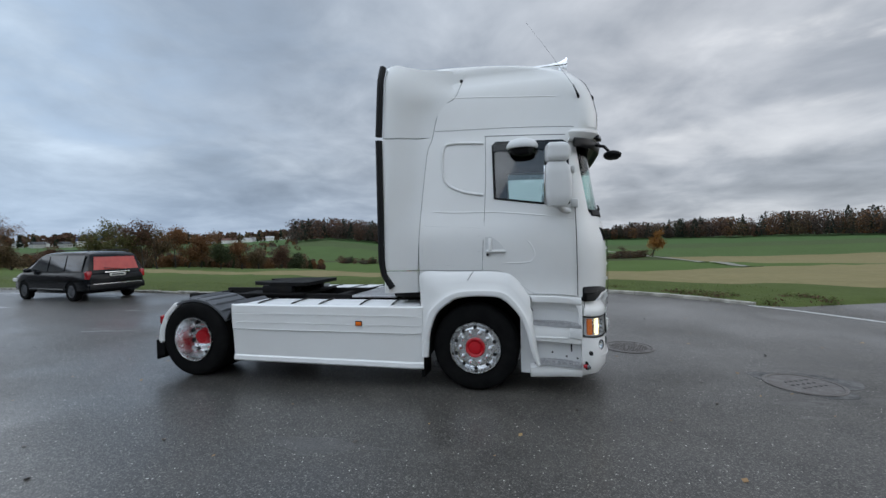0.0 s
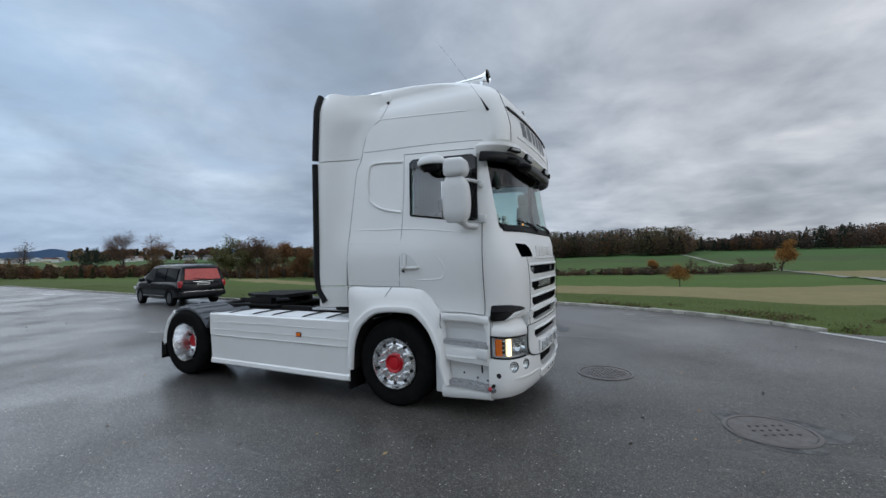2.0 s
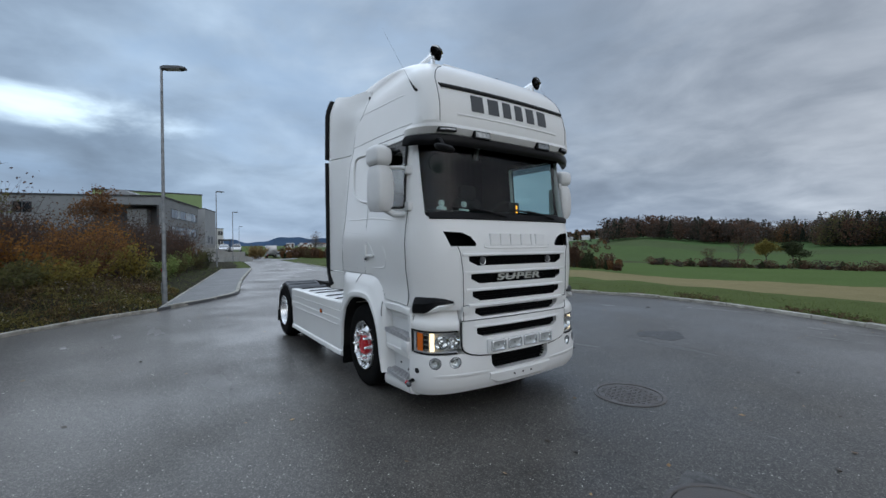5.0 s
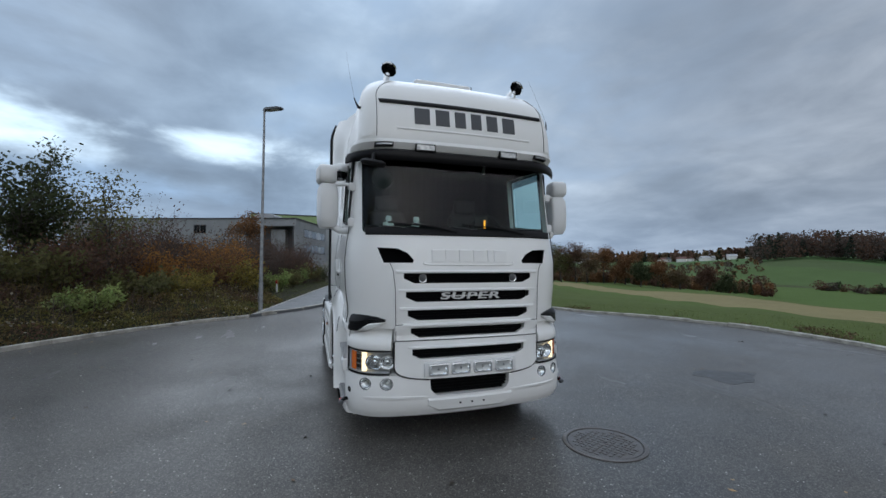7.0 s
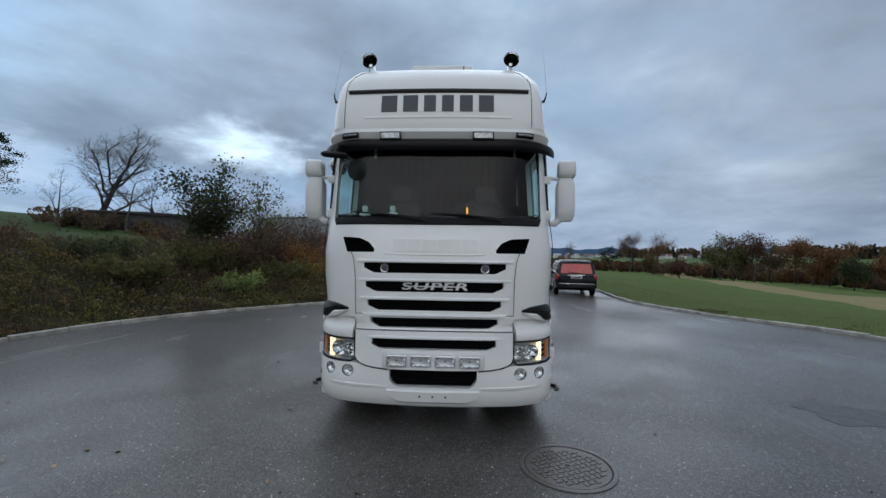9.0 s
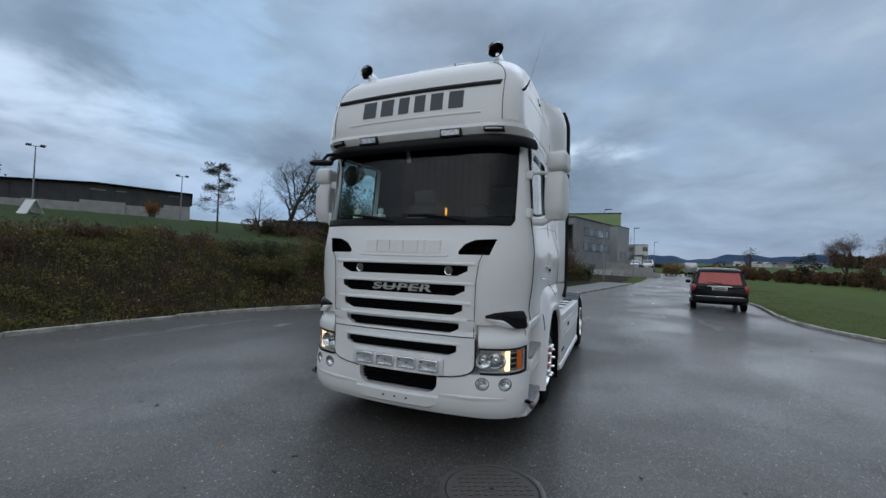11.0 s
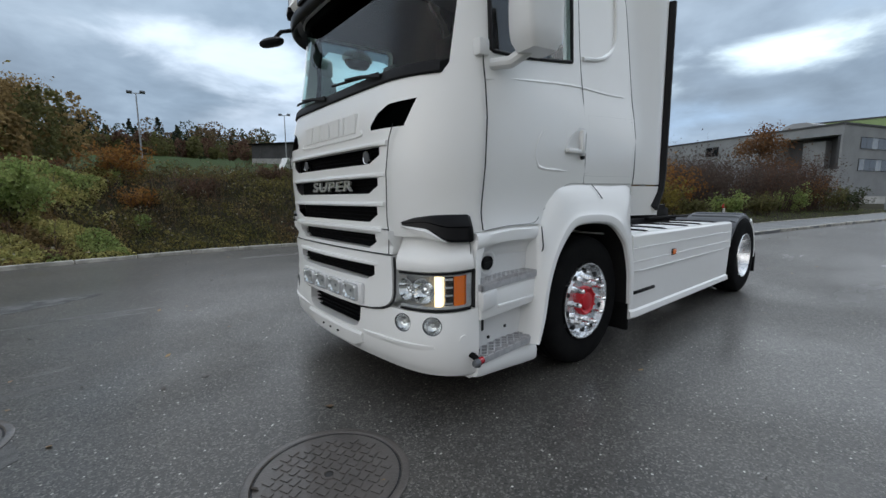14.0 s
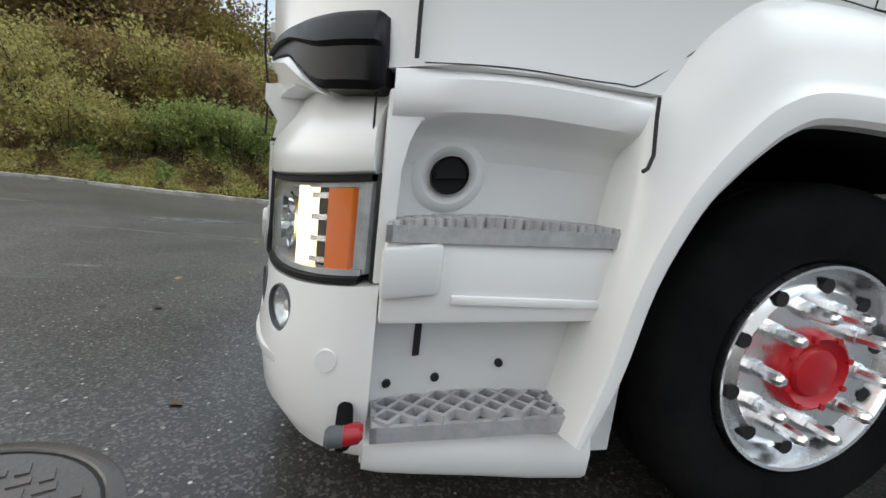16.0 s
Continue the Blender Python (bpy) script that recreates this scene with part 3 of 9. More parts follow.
tagged(ground, "autumn fields, turf and rough bank round the lot", "ground", kind="structure")


def slab(name, outline, top, thick, mat, label, category):
    bm = bmesh.new()
    prism(bm, outline, top - thick, top, "z")
    bmesh.ops.triangulate(bm, faces=[f for f in bm.faces if len(f.verts) > 4])
    return tagged(part(name, bm, mat, None, smooth=0), label, category, kind="structure")


slab("road", asphalt_outline, 0.0, 0.12, "wet_asphalt", "wet dark grey asphalt of a turning circle and road", "road")
material("pavement_asphalt", (0.085, 0.088, 0.092), 0.45, color2=(0.12, 0.122, 0.125), scale=1.2, rough2=0.6, bump=0.4, bump_scale=90)
material("kerb_concrete", (0.46, 0.435, 0.385), 0.75, color2=(0.23, 0.22, 0.19), scale=3.5, rough2=0.9, bump=0.4, bump_scale=50, per_piece=0.12)
walk_back = [(-37.2, 1.5), (-9.3, -3.2)]
slab("pavement", walk_kerb + walk_back[::-1], 0.085, 0.2, "pavement_asphalt", "damp grey asphalt pavement beside the road", "pavement")


def kerb(name, line, width, height, gap, label, shift=0.0, last=1e9):
    """Kerb stones end to end along a line; each stone is a piece of its own."""
    holder = thing(name, label, "kerb", (0, 0, 0), kind="structure")
    run = [Vector((*line[0], 0))]
    for p in line[1:]:
        p = Vector((*p, 0))
        while (p - run[-1]).length > 1.0:
            run.append(run[-1] + (p - run[-1]).normalized())
    rng = random.Random(len(line))
    for a, b in list(zip(run, run[1:]))[: int(last)]:
        d = (b - a).normalized()
        n = Vector((-d.y, d.x, 0))
        bm = bmesh.new()
        half = 0.5 * (b - a).length - gap
        box(bm, (-half, 0, -0.12), (half, width, height + rng.uniform(-0.014, 0.010)), 0.014, 1)
        ob = part("kerb_stone", bm, "kerb_concrete", holder, smooth=30)
        mid = (a + b) / 2 + n * shift
        ob.matrix_local = pose(mid.x, mid.y, 0, rng.uniform(-3, 3), rng.uniform(-0.5, 0.5), math.degrees(math.atan2(d.y, d.x)) + rng.uniform(-0.8, 0.8))
    return holder


def build_kerbs():
    kerb("field_kerb", north, -0.11, 0.085, 0.004, "weathered concrete kerb between asphalt and grass verge", last=60)
    kerb("bank_kerb", bank_kerb, -0.10, 0.09, 0.004, "weathered concrete kerb at the foot of the overgrown bank", last=36)
    kerb("pavement_kerb", walk_kerb, -0.14, 0.105, 0.004, "pale concrete kerb round the pavement")
    kerb("pavement_edging", walk_back, 0.08, 0.11, 0.004, "narrow concrete edging behind the pavement", shift=0.0)


material("road_paint", (0.55, 0.55, 0.53), 0.6, color2=(0.22, 0.22, 0.22), scale=14, detail=6, rough2=0.7, spread=(0.45, 0.75))


def strip(name, line, width, z, mat, label, category, kind=""):
    left, right = [], []
    pts = [Vector((*p, 0)) for p in line]
    for i, p in enumerate(pts):
        d = (pts[min(i + 1, len(pts) - 1)] - pts[max(i - 1, 0)]).normalized()
        n = Vector((-d.y, d.x, 0)) * width / 2
        left.append((p.x + n.x, p.y + n.y))
        right.append((p.x - n.x, p.y - n.y))
    bm = bmesh.new()
    for a, b, c, d in zip(left, left[1:], right[1:], right):
        zs = [z if not callable(z) else z(*q) for q in (a, b, c, d)]
        bm.faces.new([bm.verts.new((*q, h)) for q, h in zip((a, b, c, d), zs)])
    return tagged(part(name, bm, mat, None, smooth=0), label, category, kind=kind)


strip("edge_line", [(5.75, 5.5), (6.35, 4.75), (6.95, 3.7), (7.5, 2.6), (7.9, 1.2)], 0.13, 0.004, "road_paint", "worn white painted line across the road mouth", "road marking", "structure")

# ---- the truck: x ahead, y to its left, front axle at x = 0 ----
CAB = np.array([
    (1.09, 1.450, 0.42, 0.52, 1.120), (1.20, 1.470, 0.45, 0.55, 1.140), (1.45, 1.480, 0.46, 0.57, 1.170), (1.70, 1.468, 0.46, 0.57, 1.178),
    (1.88, 1.435, 0.44, 0.56, 1.160), (1.98, 1.400, 0.38, 0.52, 1.142), (2.30, 1.345, 0.34, 0.50, 1.120), (2.66, 1.295, 0.32, 0.48, 1.100),
    (2.74, 1.320, 0.33, 0.47, 1.095), (2.79, 1.372, 0.32, 0.36, 1.088), (2.84, 1.385, 0.26, 0.24, 1.080), (2.88, 1.400, 0.21, 0.17, 1.074), (3.05, 1.402, 0.21, 0.18, 1.064), (3.20, 1.375, 0.21, 0.19, 1.054),
    (3.30, 1.345, 0.21, 0.20, 1.043), (3.36, 1.322, 0.22, 0.21, 1.032), (3.42, 1.287, 0.23, 0.22, 1.016), (3.48, 1.232, 0.25, 0.24, 0.990), (3.53, 1.172, 0.27, 0.23, 0.972), (3.57, 1.085, 0.30, 0.22, 0.962),
    (3.61, 0.965, 0.32, 0.22, 0.962), (3.65, 0.770, 0.34, 0.22, 0.958), (3.69, 0.460, 0.34, 0.24, 0.945), (3.725, 0.05, 0.30, 0.28, 0.915)])
CAB_BACK = -0.62


def cab_row(z):
    return [float(np.interp(z, CAB[:, 0], CAB[:, k])) for k in range(1, 5)]


def cab_bow(z):
    """How far the front falls back from its middle to its corners."""
    return float(np.interp(z, (2.74, 2.86), (0.025, 0.062)))


def front_x(y, z, off=0.0):
    """How far ahead the cab's nose lies at a width and a height."""
    xf, a, b, w = cab_row(z)
    e = min(1.0, max(0.0, (abs(y) - (w - b)) / (b + off)))
    return xf - a + (a + off) * math.sqrt(1 - e * e) - cab_bow(z) * (y / w) ** 2


def plan_half(xf, a, b, w, back, bow, off=0.0, nside=9, ncorner=9, nfront=6):
    """Half of a plan outline, from the middle of the back round one side to the middle of the front (y positive)."""
    pts = [(back, w * 0.5)]
    xs0, xs1 = back, xf - a
    pts += [(xs0 + (xs1 - xs0) * k / nside, w + off) for k in range(nside + 1)]
    for k in range(1, ncorner + 1):
        t = k / ncorner * math.pi / 2
        pts.append((xf - a + (a + off) * math.sin(t), w - b + (b + off) * math.cos(t)))
    y1 = w - b
    pts += [(xf + off, y1 * (1 - k / nfront)) for k in range(1, nfront + 1)]
    return [(x - bow * (y / w) ** 2 if x > back + 0.3 else x, y) for x, y in pts]


def cab_ring(z, off=0.0, back=CAB_BACK):
    h = plan_half(*cab_row(z), back, cab_bow(z), off)
    ring = [(x, y, z) for x, y in h] + [(x, -y, z) for x, y in h[-2::-1]]
    return ring


def front_line(z, off=0.0, reach=None, back_to=None, n=None):
    """Points round the nose of the cab at a height, from its right to its left."""
    h = plan_half(*cab_row(z), CAB_BACK, cab_bow(z), off, 9, 14, 10)
    pts = [(x, -y, z) for x, y in h] + [(x, y, z) for x, y in h[-2::-1]]
    if reach is not None:
        pts = [p for p in pts if abs(p[1]) <= reach and p[0] > 0]
    if back_to is not None:
        pts = [p for p in pts if p[0] >= back_to]
    return pts


def side_y(z, x=0.0):
    """Half width of the cab at a height."""
    return cab_row(z)[3]


def sampled(pts, n):
    """n points at even steps along a line."""
    P = np.array(pts, float)
    s = np.r_[0, np.cumsum(np.linalg.norm(np.diff(P, axis=0), axis=1))]
    t = np.linspace(0, s[-1], n)
    return [tuple(np.interp(t, s, P[:, k])[i] for k in range(3)) for i in range(n)]


def ribbon(bm, profile, reach=None, back_to=None, n=41, closed=True):
    """Sweeps a profile of (offset, height) round the nose of the cab."""
    cols = [sampled(front_line(z, off, reach, back_to), n) for off, z in profile]
    rings = [[col[i] for col in cols] for i in range(n)]
    return loft(bm, rings, closed, closed)


truck = thing("truck_tractor", "white two-axle semi-trailer tractor unit with high-roof sleeper cab", "truck", (0, 0.009, 0), -1.0)


def seam(pts, r=0.006, name="panel_gap"):
    bm = bmesh.new()
    tube(bm, pts, 0.62 * r, 6)
    part(name, bm, "seam_rubber", truck)


def build_cab():
    base = bmesh.new()
    zs = sorted(set(list(CAB[:, 0]) + [1.32, 1.58, 2.1, 2.5, 2.95, 3.12, 3.25, 3.45, 3.505, 3.55, 3.59, 3.63, 3.665, 3.69]))
    loft(base, [cab_ring(z) for z in zs])
    cutter = bmesh.new()
    loft(cutter, [cab_ring(z, -0.065, CAB_BACK + 0.06) for z in (1.50, 1.7, 1.98, 2.3, 2.66, 2.80, 2.88, 3.05, 3.2, 3.36)])
    base = cut(base, cutter)
    cutter = bmesh.new()
    box(cutter, (1.05, -1.025, 1.965), (2.0, 1.025, 2.70), 0.03)
    door = [(0.25, 2.145), (0.235, 2.735), (0.27, 2.765), (0.98, 2.735), (1.03, 2.70), (1.035, 2.065), (1.01, 2.055), (0.75, 2.07)]
    prism(cutter, door, -2.0, 2.0, "y")
    base = cut(base, cutter, True)
    cutter = bmesh.new()
    for y, z0, z1 in ((0.665, 1.50, 1.592), (0.645, 1.33, 1.422), (0.625, 1.162, 1.256)):
        prism(cutter, [(-y, z1), (-y, z0 + 0.045), (-y + 0.10, z0), (y - 0.10, z0), (y, z0 + 0.045), (y, z1)], 1.36, 1.7, "x")
    for s in (-1, 1):
        prism(cutter, [(s * 0.90, 1.828), (s * 0.845, 1.687), (s * 0.578, 1.687), (s * 0.568, 1.712), (s * 0.625, 1.778), (s * 0.72, 1.818)], 1.25, 1.7, "x")
    base = cut(base, cutter)
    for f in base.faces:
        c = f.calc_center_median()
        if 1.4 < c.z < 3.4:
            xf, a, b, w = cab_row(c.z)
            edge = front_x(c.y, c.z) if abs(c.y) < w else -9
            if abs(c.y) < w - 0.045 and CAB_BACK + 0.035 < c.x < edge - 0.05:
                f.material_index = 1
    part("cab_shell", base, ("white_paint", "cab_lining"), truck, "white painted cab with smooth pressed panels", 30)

    bm = bmesh.new()
    prof = [(-0.012, z) for z in (1.95, 2.05, 2.2, 2.35, 2.5, 2.62, 2.72)]
    ribbon(bm, prof, reach=1.05, n=33, closed=False)
    g = part("windscreen", bm, "windscreen_glass", truck, "dark tinted windscreen")
    g.visible_shadow = False
    # black edge strip under the glass and wiper plenum
    bm = bmesh.new()
    ribbon(bm, [(0.006, 1.945), (0.016, 1.955), (0.016, 2.0), (0.004, 2.015), (-0.03, 2.0), (-0.03, 1.95)], reach=1.03)
    part("windscreen_seal", bm, "black_plastic", truck)
    for s in (-1, 1):
        bm = bmesh.new()
        pts = [(x, s * (side_y(z) - 0.012), z) for x, z in door]
        bm.faces.new([bm.verts.new(p) for p in pts])
        g = part("door_window", bm, "side_glass", truck)
        g.visible_shadow = False
        bm = bmesh.new()
        tube(bm, [(x, s * (side_y(z) + 0.001), z) for x, z in door + door[:1]], 0.012, 6)
        part("window_seal", bm, "black_plastic", truck)
        # wind deflector over the window's top edge
        bm = bmesh.new()
        bm.faces.new([bm.verts.new((x, s * (side_y(z) + 0.018), z)) for x, z in ((0.235, 2.66), (0.232, 2.735), (0.27, 2.768), (0.98, 2.738), (1.03, 2.70), (1.032, 2.30), (0.985, 2.58), (0.91, 2.655), (0.30, 2.675))])
        d = part("wind_deflector", bm, "smoked_plastic", truck)
        d.visible_shadow = False


glass_material("smoked_plastic", (0.22, 0.24, 0.26))
build_cab()


def side_line(pts, s, out=0.0, n=5):
    return [(p.x, s * (side_y(p.z) + out), p.z) for p in smooth_line([(x, 0, z) for x, z in pts], n)]


def build_cab_sides():
    for s in (-1, 1):
        seam(side_line([(0.155, 2.84), (0.15, 2.3), (0.10, 1.35)], s), 0.0036)
        seam(side_line([(0.145, 2.849), (0.6, 2.825), (1.01, 2.80)], s))
        seam(side_line([(0.10, 1.35), (0.28, 1.345), (0.42, 1.27), (0.62, 1.115), (0.70, 1.097), (0.90, 1.093), (1.09, 1.093)], s), 0.0025)
        seam(side_line([(1.095, 2.03), (1.10, 1.7), (1.105, 1.3), (1.105, 1.10)], s), 0.007)
        seam(side_line([(-0.42, 2.955), (-0.2, 2.945), (0.4, 2.925), (1.0, 2.89), (1.10, 2.88)], s, n=3), 0.004)
        seam(side_line([(-0.60, 2.885), (-0.5, 2.885)], s, n=3), 0.004)
        seam(side_line([(-0.10, 3.57), (-0.185, 3.335), (-0.32, 3.255), (-0.395, 3.145), (-0.463, 2.854), (-0.519, 2.69), (-0.596, 2.03), (-0.64, 1.36)], s), 0.0042)
        seam(side_line([(-0.60, 1.36), (-0.3, 1.355), (0.10, 1.35)], s, n=3), 0.004)
        # shallow pressed frames: sleeper window blank and locker lid, as raised borders
        bm = bmesh.new()
        rim = side_line([(0.13, 2.77), (-0.25, 2.79), (-0.33, 2.70), (-0.335, 2.45), (-0.28, 2.33), (-0.12, 2.24), (0.12, 2.19)], s, 0.004, 6)
        tube(bm, rim, 0.016, 8)
        part("sleeper_window_frame", bm, "white_paint", truck)
        for pts in ([(-0.57, 2.03), (-0.2, 2.005), (0.3, 1.99), (1.08, 1.90)], [(0.16, 1.432), (0.40, 1.432), (0.60, 1.44), (0.652, 1.475), (0.668, 1.54), (0.62, 1.645), (0.50, 1.735)],
                    [(-0.30, 3.29), (-0.22, 3.325), (0.4, 3.275), (0.8, 3.24), (1.02, 3.215)]):
            bm = bmesh.new()
            line = side_line(pts, s, -0.010, 6)
            m_ = len(line) - 1
            tube(bm, line, [0.0145 * min(1.0, 0.3 + 4 * k / m_, 0.3 + 4 * (m_ - k) / m_) for k in range(m_ + 1)], 8)
            part("pressed_crease", bm, "white_paint", truck)
        # locker lid under the bunk
        lid = [(-0.545, 1.86), (0.045, 1.822), (0.072, 1.795), (0.065, 1.432), (0.038, 1.408), (-0.565, 1.42), (-0.59, 1.446), (-0.568, 1.838)]
        seam(side_line(lid + lid[:1], s, -0.001, 4), 0.0018)
        # door handle in its pocket
        bm = bmesh.new()
        y = side_y(1.62)
        prism(bm, [(0.14, 1.72), (0.20, 1.725), (0.30, 1.66), (0.365, 1.565), (0.355, 1.545), (0.14, 1.54)], s * (y - 0.02), s * (y + 0.006), "y")
        pocket = part("handle_pocket", bm, "white_plastic", truck)
        bm = bmesh.new()
        box(bm, (0.175, min(s * (y + 0.004), s * (y + 0.04)), 1.555), (0.215, max(s * (y + 0.004), s * (y + 0.04)), 1.705), 0.015)
        box(bm, (0.15, min(s * (y + 0.002), s * (y + 0.03)), 1.548), (0.36, max(s * (y + 0.002), s * (y + 0.03)), 1.578), 0.012)
        part("door_handle", bm, "white_paint", pocket)
        bm = bmesh.new()
        tube(bm, [(0.165, s * (y + 0.0), 1.525), (0.165, s * (y + 0.02), 1.525)], 0.013, 12)
        part("key_lock", bm, "black_plastic", pocket)
        # aerial on the high side
        bm = bmesh.new()
        y = side_y(3.22)
        tube(bm, [(1.155, s * (y - 0.03), 3.205), (1.155, s * (y + 0.012), 3.215), (1.13, s * (y + 0.035), 3.265), (1.10, s * (y + 0.05), 3.32)], [0.016, 0.014, 0.008, 0.005], 8)
        base = part("aerial_base", bm, "black_plastic", truck)
        bm = bmesh.new()
        tube(bm, [(1.10, s * (y + 0.05), 3.32), (0.84, s * (y + 0.08), 3.70), (0.62, s * (y + 0.10), 4.02)], [0.0016, 0.0011, 0.0007], 5)
        part("aerial_rod", bm, "grey_plastic", base)
        for x, z in ((-0.38, 3.30), (-0.12, 3.53)):
            bm = bmesh.new()
            y = side_y(z) - 0.01
            tube(bm, [(x, s * y, z), (x, s * (y + 0.022), z + 0.004)], 0.018, 10)
            part("rubber_buffer", bm, "seam_rubber", truck)


build_cab_sides()


def build_fairings():
    """Side deflectors and roof spoiler behind the cab."""
    for s in (-1, 1):
        for z0, z1, name in ((2.885, 3.75, "upper_deflector"), (1.36, 2.87, "side_deflector"), (1.10, 1.345, "lower_deflector")):
            bm = bmesh.new()
            rings = []
            zs = np.linspace(z0, z1, 9)
            for z in zs:
                w = side_y(min(z, 3.55))
                wb = 1.222 - (0.0 if z < 3.5 else 0.75 * (z - 3.5) ** 1.6)
                back = -1.02 - 0.015 * (z < 2.88) + max(0.0, z - 2.9) * 0.055
                front = float(np.interp(z, (1.10, 1.36, 2.03, 2.69, 2.854, 3.145, 3.255, 3.335, 3.57, 3.76), (-0.66, -0.645, -0.60, -0.523, -0.467, -0.40, -0.325, -0.19, -0.105, -0.08)))
                outer = []
                for t in (0.0, 0.15, 0.3, 0.5, 0.7, 0.85, 0.94, 0.98, 1.0):
                    lean = t * t * (3 - 2 * t)
                    y = (w + 0.002) * (1 - lean) + wb * lean - (0.02 * max(0.0, (t - 0.85) / 0.15) ** 2)
                    outer.append((front + (back - front) * t, y))
                inner = [(back, wb - 0.10), (front, w - 0.10)]
                rings.append([(x, s * y, z) for x, y in outer + inner])
            loft(bm, rings)
            for v in bm.verts:
                if v.co.z > 3.40:
                    crest = float(np.interp(v.co.x, (-1.02, -0.93, -0.86, -0.64, -0.42, -0.1), (3.69, 3.735, 3.745, 3.69, 3.645, 3.61)))
                    v.co.z = 3.40 + (v.co.z - 3.40) * (crest - 3.40) / 0.35
            part(name, bm, "white_paint", truck, smooth=40)
        for z0, z1 in ((2.91, 3.72), (1.16, 2.86)):
            bm = bmesh.new()
            pts = []
            for z in np.linspace(z0, z1, 12):
                wb = 1.222 - (0.0 if z < 3.5 else 0.75 * (z - 3.5) ** 1.6)
                pts.append((-1.065 + max(0.0, z - 2.9) * 0.06 + (0.10 * (1.36 - z) / 0.16 if z < 1.36 else 0), s * (wb - 0.012), z))
            tube(bm, pts, 0.040, 10)
            part("deflector_rubber", bm, "black_plastic", truck, "black rubber edge")
    bm = bmesh.new()
    rings = []
    for x, z, w in ((-0.93, 3.64, 1.06), (-0.90, 3.715, 1.055), (-0.8, 3.735, 1.05), (-0.5, 3.72, 1.03), (-0.25, 3.70, 0.97), (-0.08, 3.69, 0.90), (0.1, 3.68, 0.82)):
        ys = np.linspace(-1, 1, 13)
        top = [(x, w * t, z - 0.035 * abs(t) ** 6) for t in ys]
        rings.append(top + [(x, w * t, z - 0.10) for t in ys[::-1]])
    loft(bm, rings)
    part("roof_spoiler", bm, "white_paint", truck)
    bm = bmesh.new()
    box(bm, (-0.35, -0.36, 3.68), (0.62, 0.36, 3.85), 0.04, 3)
    box(bm, (0.35, -0.12, 3.70), (0.565, 0.12, 3.765), 0.02)
    part("roof_air_conditioner", bm, "white_plastic", truck)


build_fairings()


def build_head():
    """Roof front panel with lettering, header strip with lamps, and sun visor."""
    bm = bmesh.new()
    ribbon(bm, [(-0.01, 2.715), (0.040, 2.725), (0.052, 2.745), (0.050, 2.815), (0.030, 2.85), (-0.02, 2.862)], reach=None, back_to=1.02)
    part("header_strip", bm, "white_paint", truck)
    bm = bmesh.new()
    prof = [(0.0, 2.752), (0.062, 2.752), (0.100, 2.735), (0.118, 2.70), (0.118, 2.65), (0.108, 2.64), (0.095, 2.66), (0.06, 2.70), (0.0, 2.72)]
    ribbon(bm, prof, back_to=1.08)
    part("sun_visor", bm, "visor_black", truck, "dark sun visor over the windscreen")
    bm = bmesh.new()
    ribbon(bm, [(-0.01, 3.235), (0.012, 3.235), (0.02, 3.255), (0.012, 3.275), (-0.01, 3.275)], reach=0.895)
    part("panel_moulding", bm, "black_plastic", truck, "dark rubber moulding")
    for s in (-1, 1):
        line = [(front_x(0.91, z, 0.001), s * 0.91, z) for z in (2.875, 2.95, 3.05, 3.15, 3.25, 3.32)]
        line += [(front_x(y, z, 0.001), s * y, z) for y, z in ((0.90, 3.36), (0.88, 3.40), (0.85, 3.44), (0.81, 3.475), (0.76, 3.50))]
        seam(line, 0.006)
        # lower lip of the lettered panel
    bm = bmesh.new()
    ribbon(bm, [(-0.012, 2.955), (0.006, 2.96), (0.008, 2.972), (-0.012, 3.0)], reach=0.74)
    part("panel_lip", bm, "white_paint", truck)
    # six plain bars stand for the name on the panel
    widths = (0.155, 0.145, 0.115, 0.115, 0.125, 0.145)
    y = -0.545
    for wd in widths:
        bm = bmesh.new()
        rows = []
        for z in (3.025, 3.09, 3.14, 3.205):
            xf, a, b, w = cab_row(z)
            row = []
            for t in np.linspace(0.0, 1.0, 5):
                yy = y + wd * t
                row.append((front_x(yy, z) + 0.004, yy, z))
            rows.append(row)
        loft(bm, rows, False, False)
        part("name_bar", bm, "lettering", truck, "dark painted bar of a lettered name")
        y += wd + 0.058
    # marker and long-range lamps in the header strip
    for y0, y1, zl, zh, mat in ((-0.93, -0.76, 2.768, 2.808, "led_grey"), (-0.545, -0.345, 2.735, 2.812, "clear_lamp"), (0.345, 0.545, 2.735, 2.812, "clear_lamp"), (0.76, 0.93, 2.768, 2.808, "led_grey")):
        def lamp_block(front, edge, deep):
            bm2 = bmesh.new()
            loft(bm2, [[(front_x(y, 2.79, 0.05) + front, y, z) if k < 2 else (front_x(y, 2.79, 0.05) - deep, y, z) for k, z in enumerate((zl + edge, zh - edge, zh - edge, zl + edge))]
                       for y in np.linspace(y0 + edge, y1 - edge, 7)])
            return bm2
        frame_ob = part("roof_lamp", lamp_block(0.018, 0.0, 0.04), "black_plastic", truck, "rectangular lamp in the header strip")
        part("lamp_lens", lamp_block(0.022, 0.012, 0.0), mat, frame_ob)


material("clear_lamp", (0.14, 0.15, 0.16), 0.15, 0.7, color2=(0.42, 0.44, 0.45), scale=34)
material("visor_black", (0.004, 0.004, 0.005), 0.35, spec=0.18)
material("led_grey", (0.22, 0.23, 0.25), 0.2, 0.3, color2=(0.45, 0.46, 0.48), scale=60)
build_head()


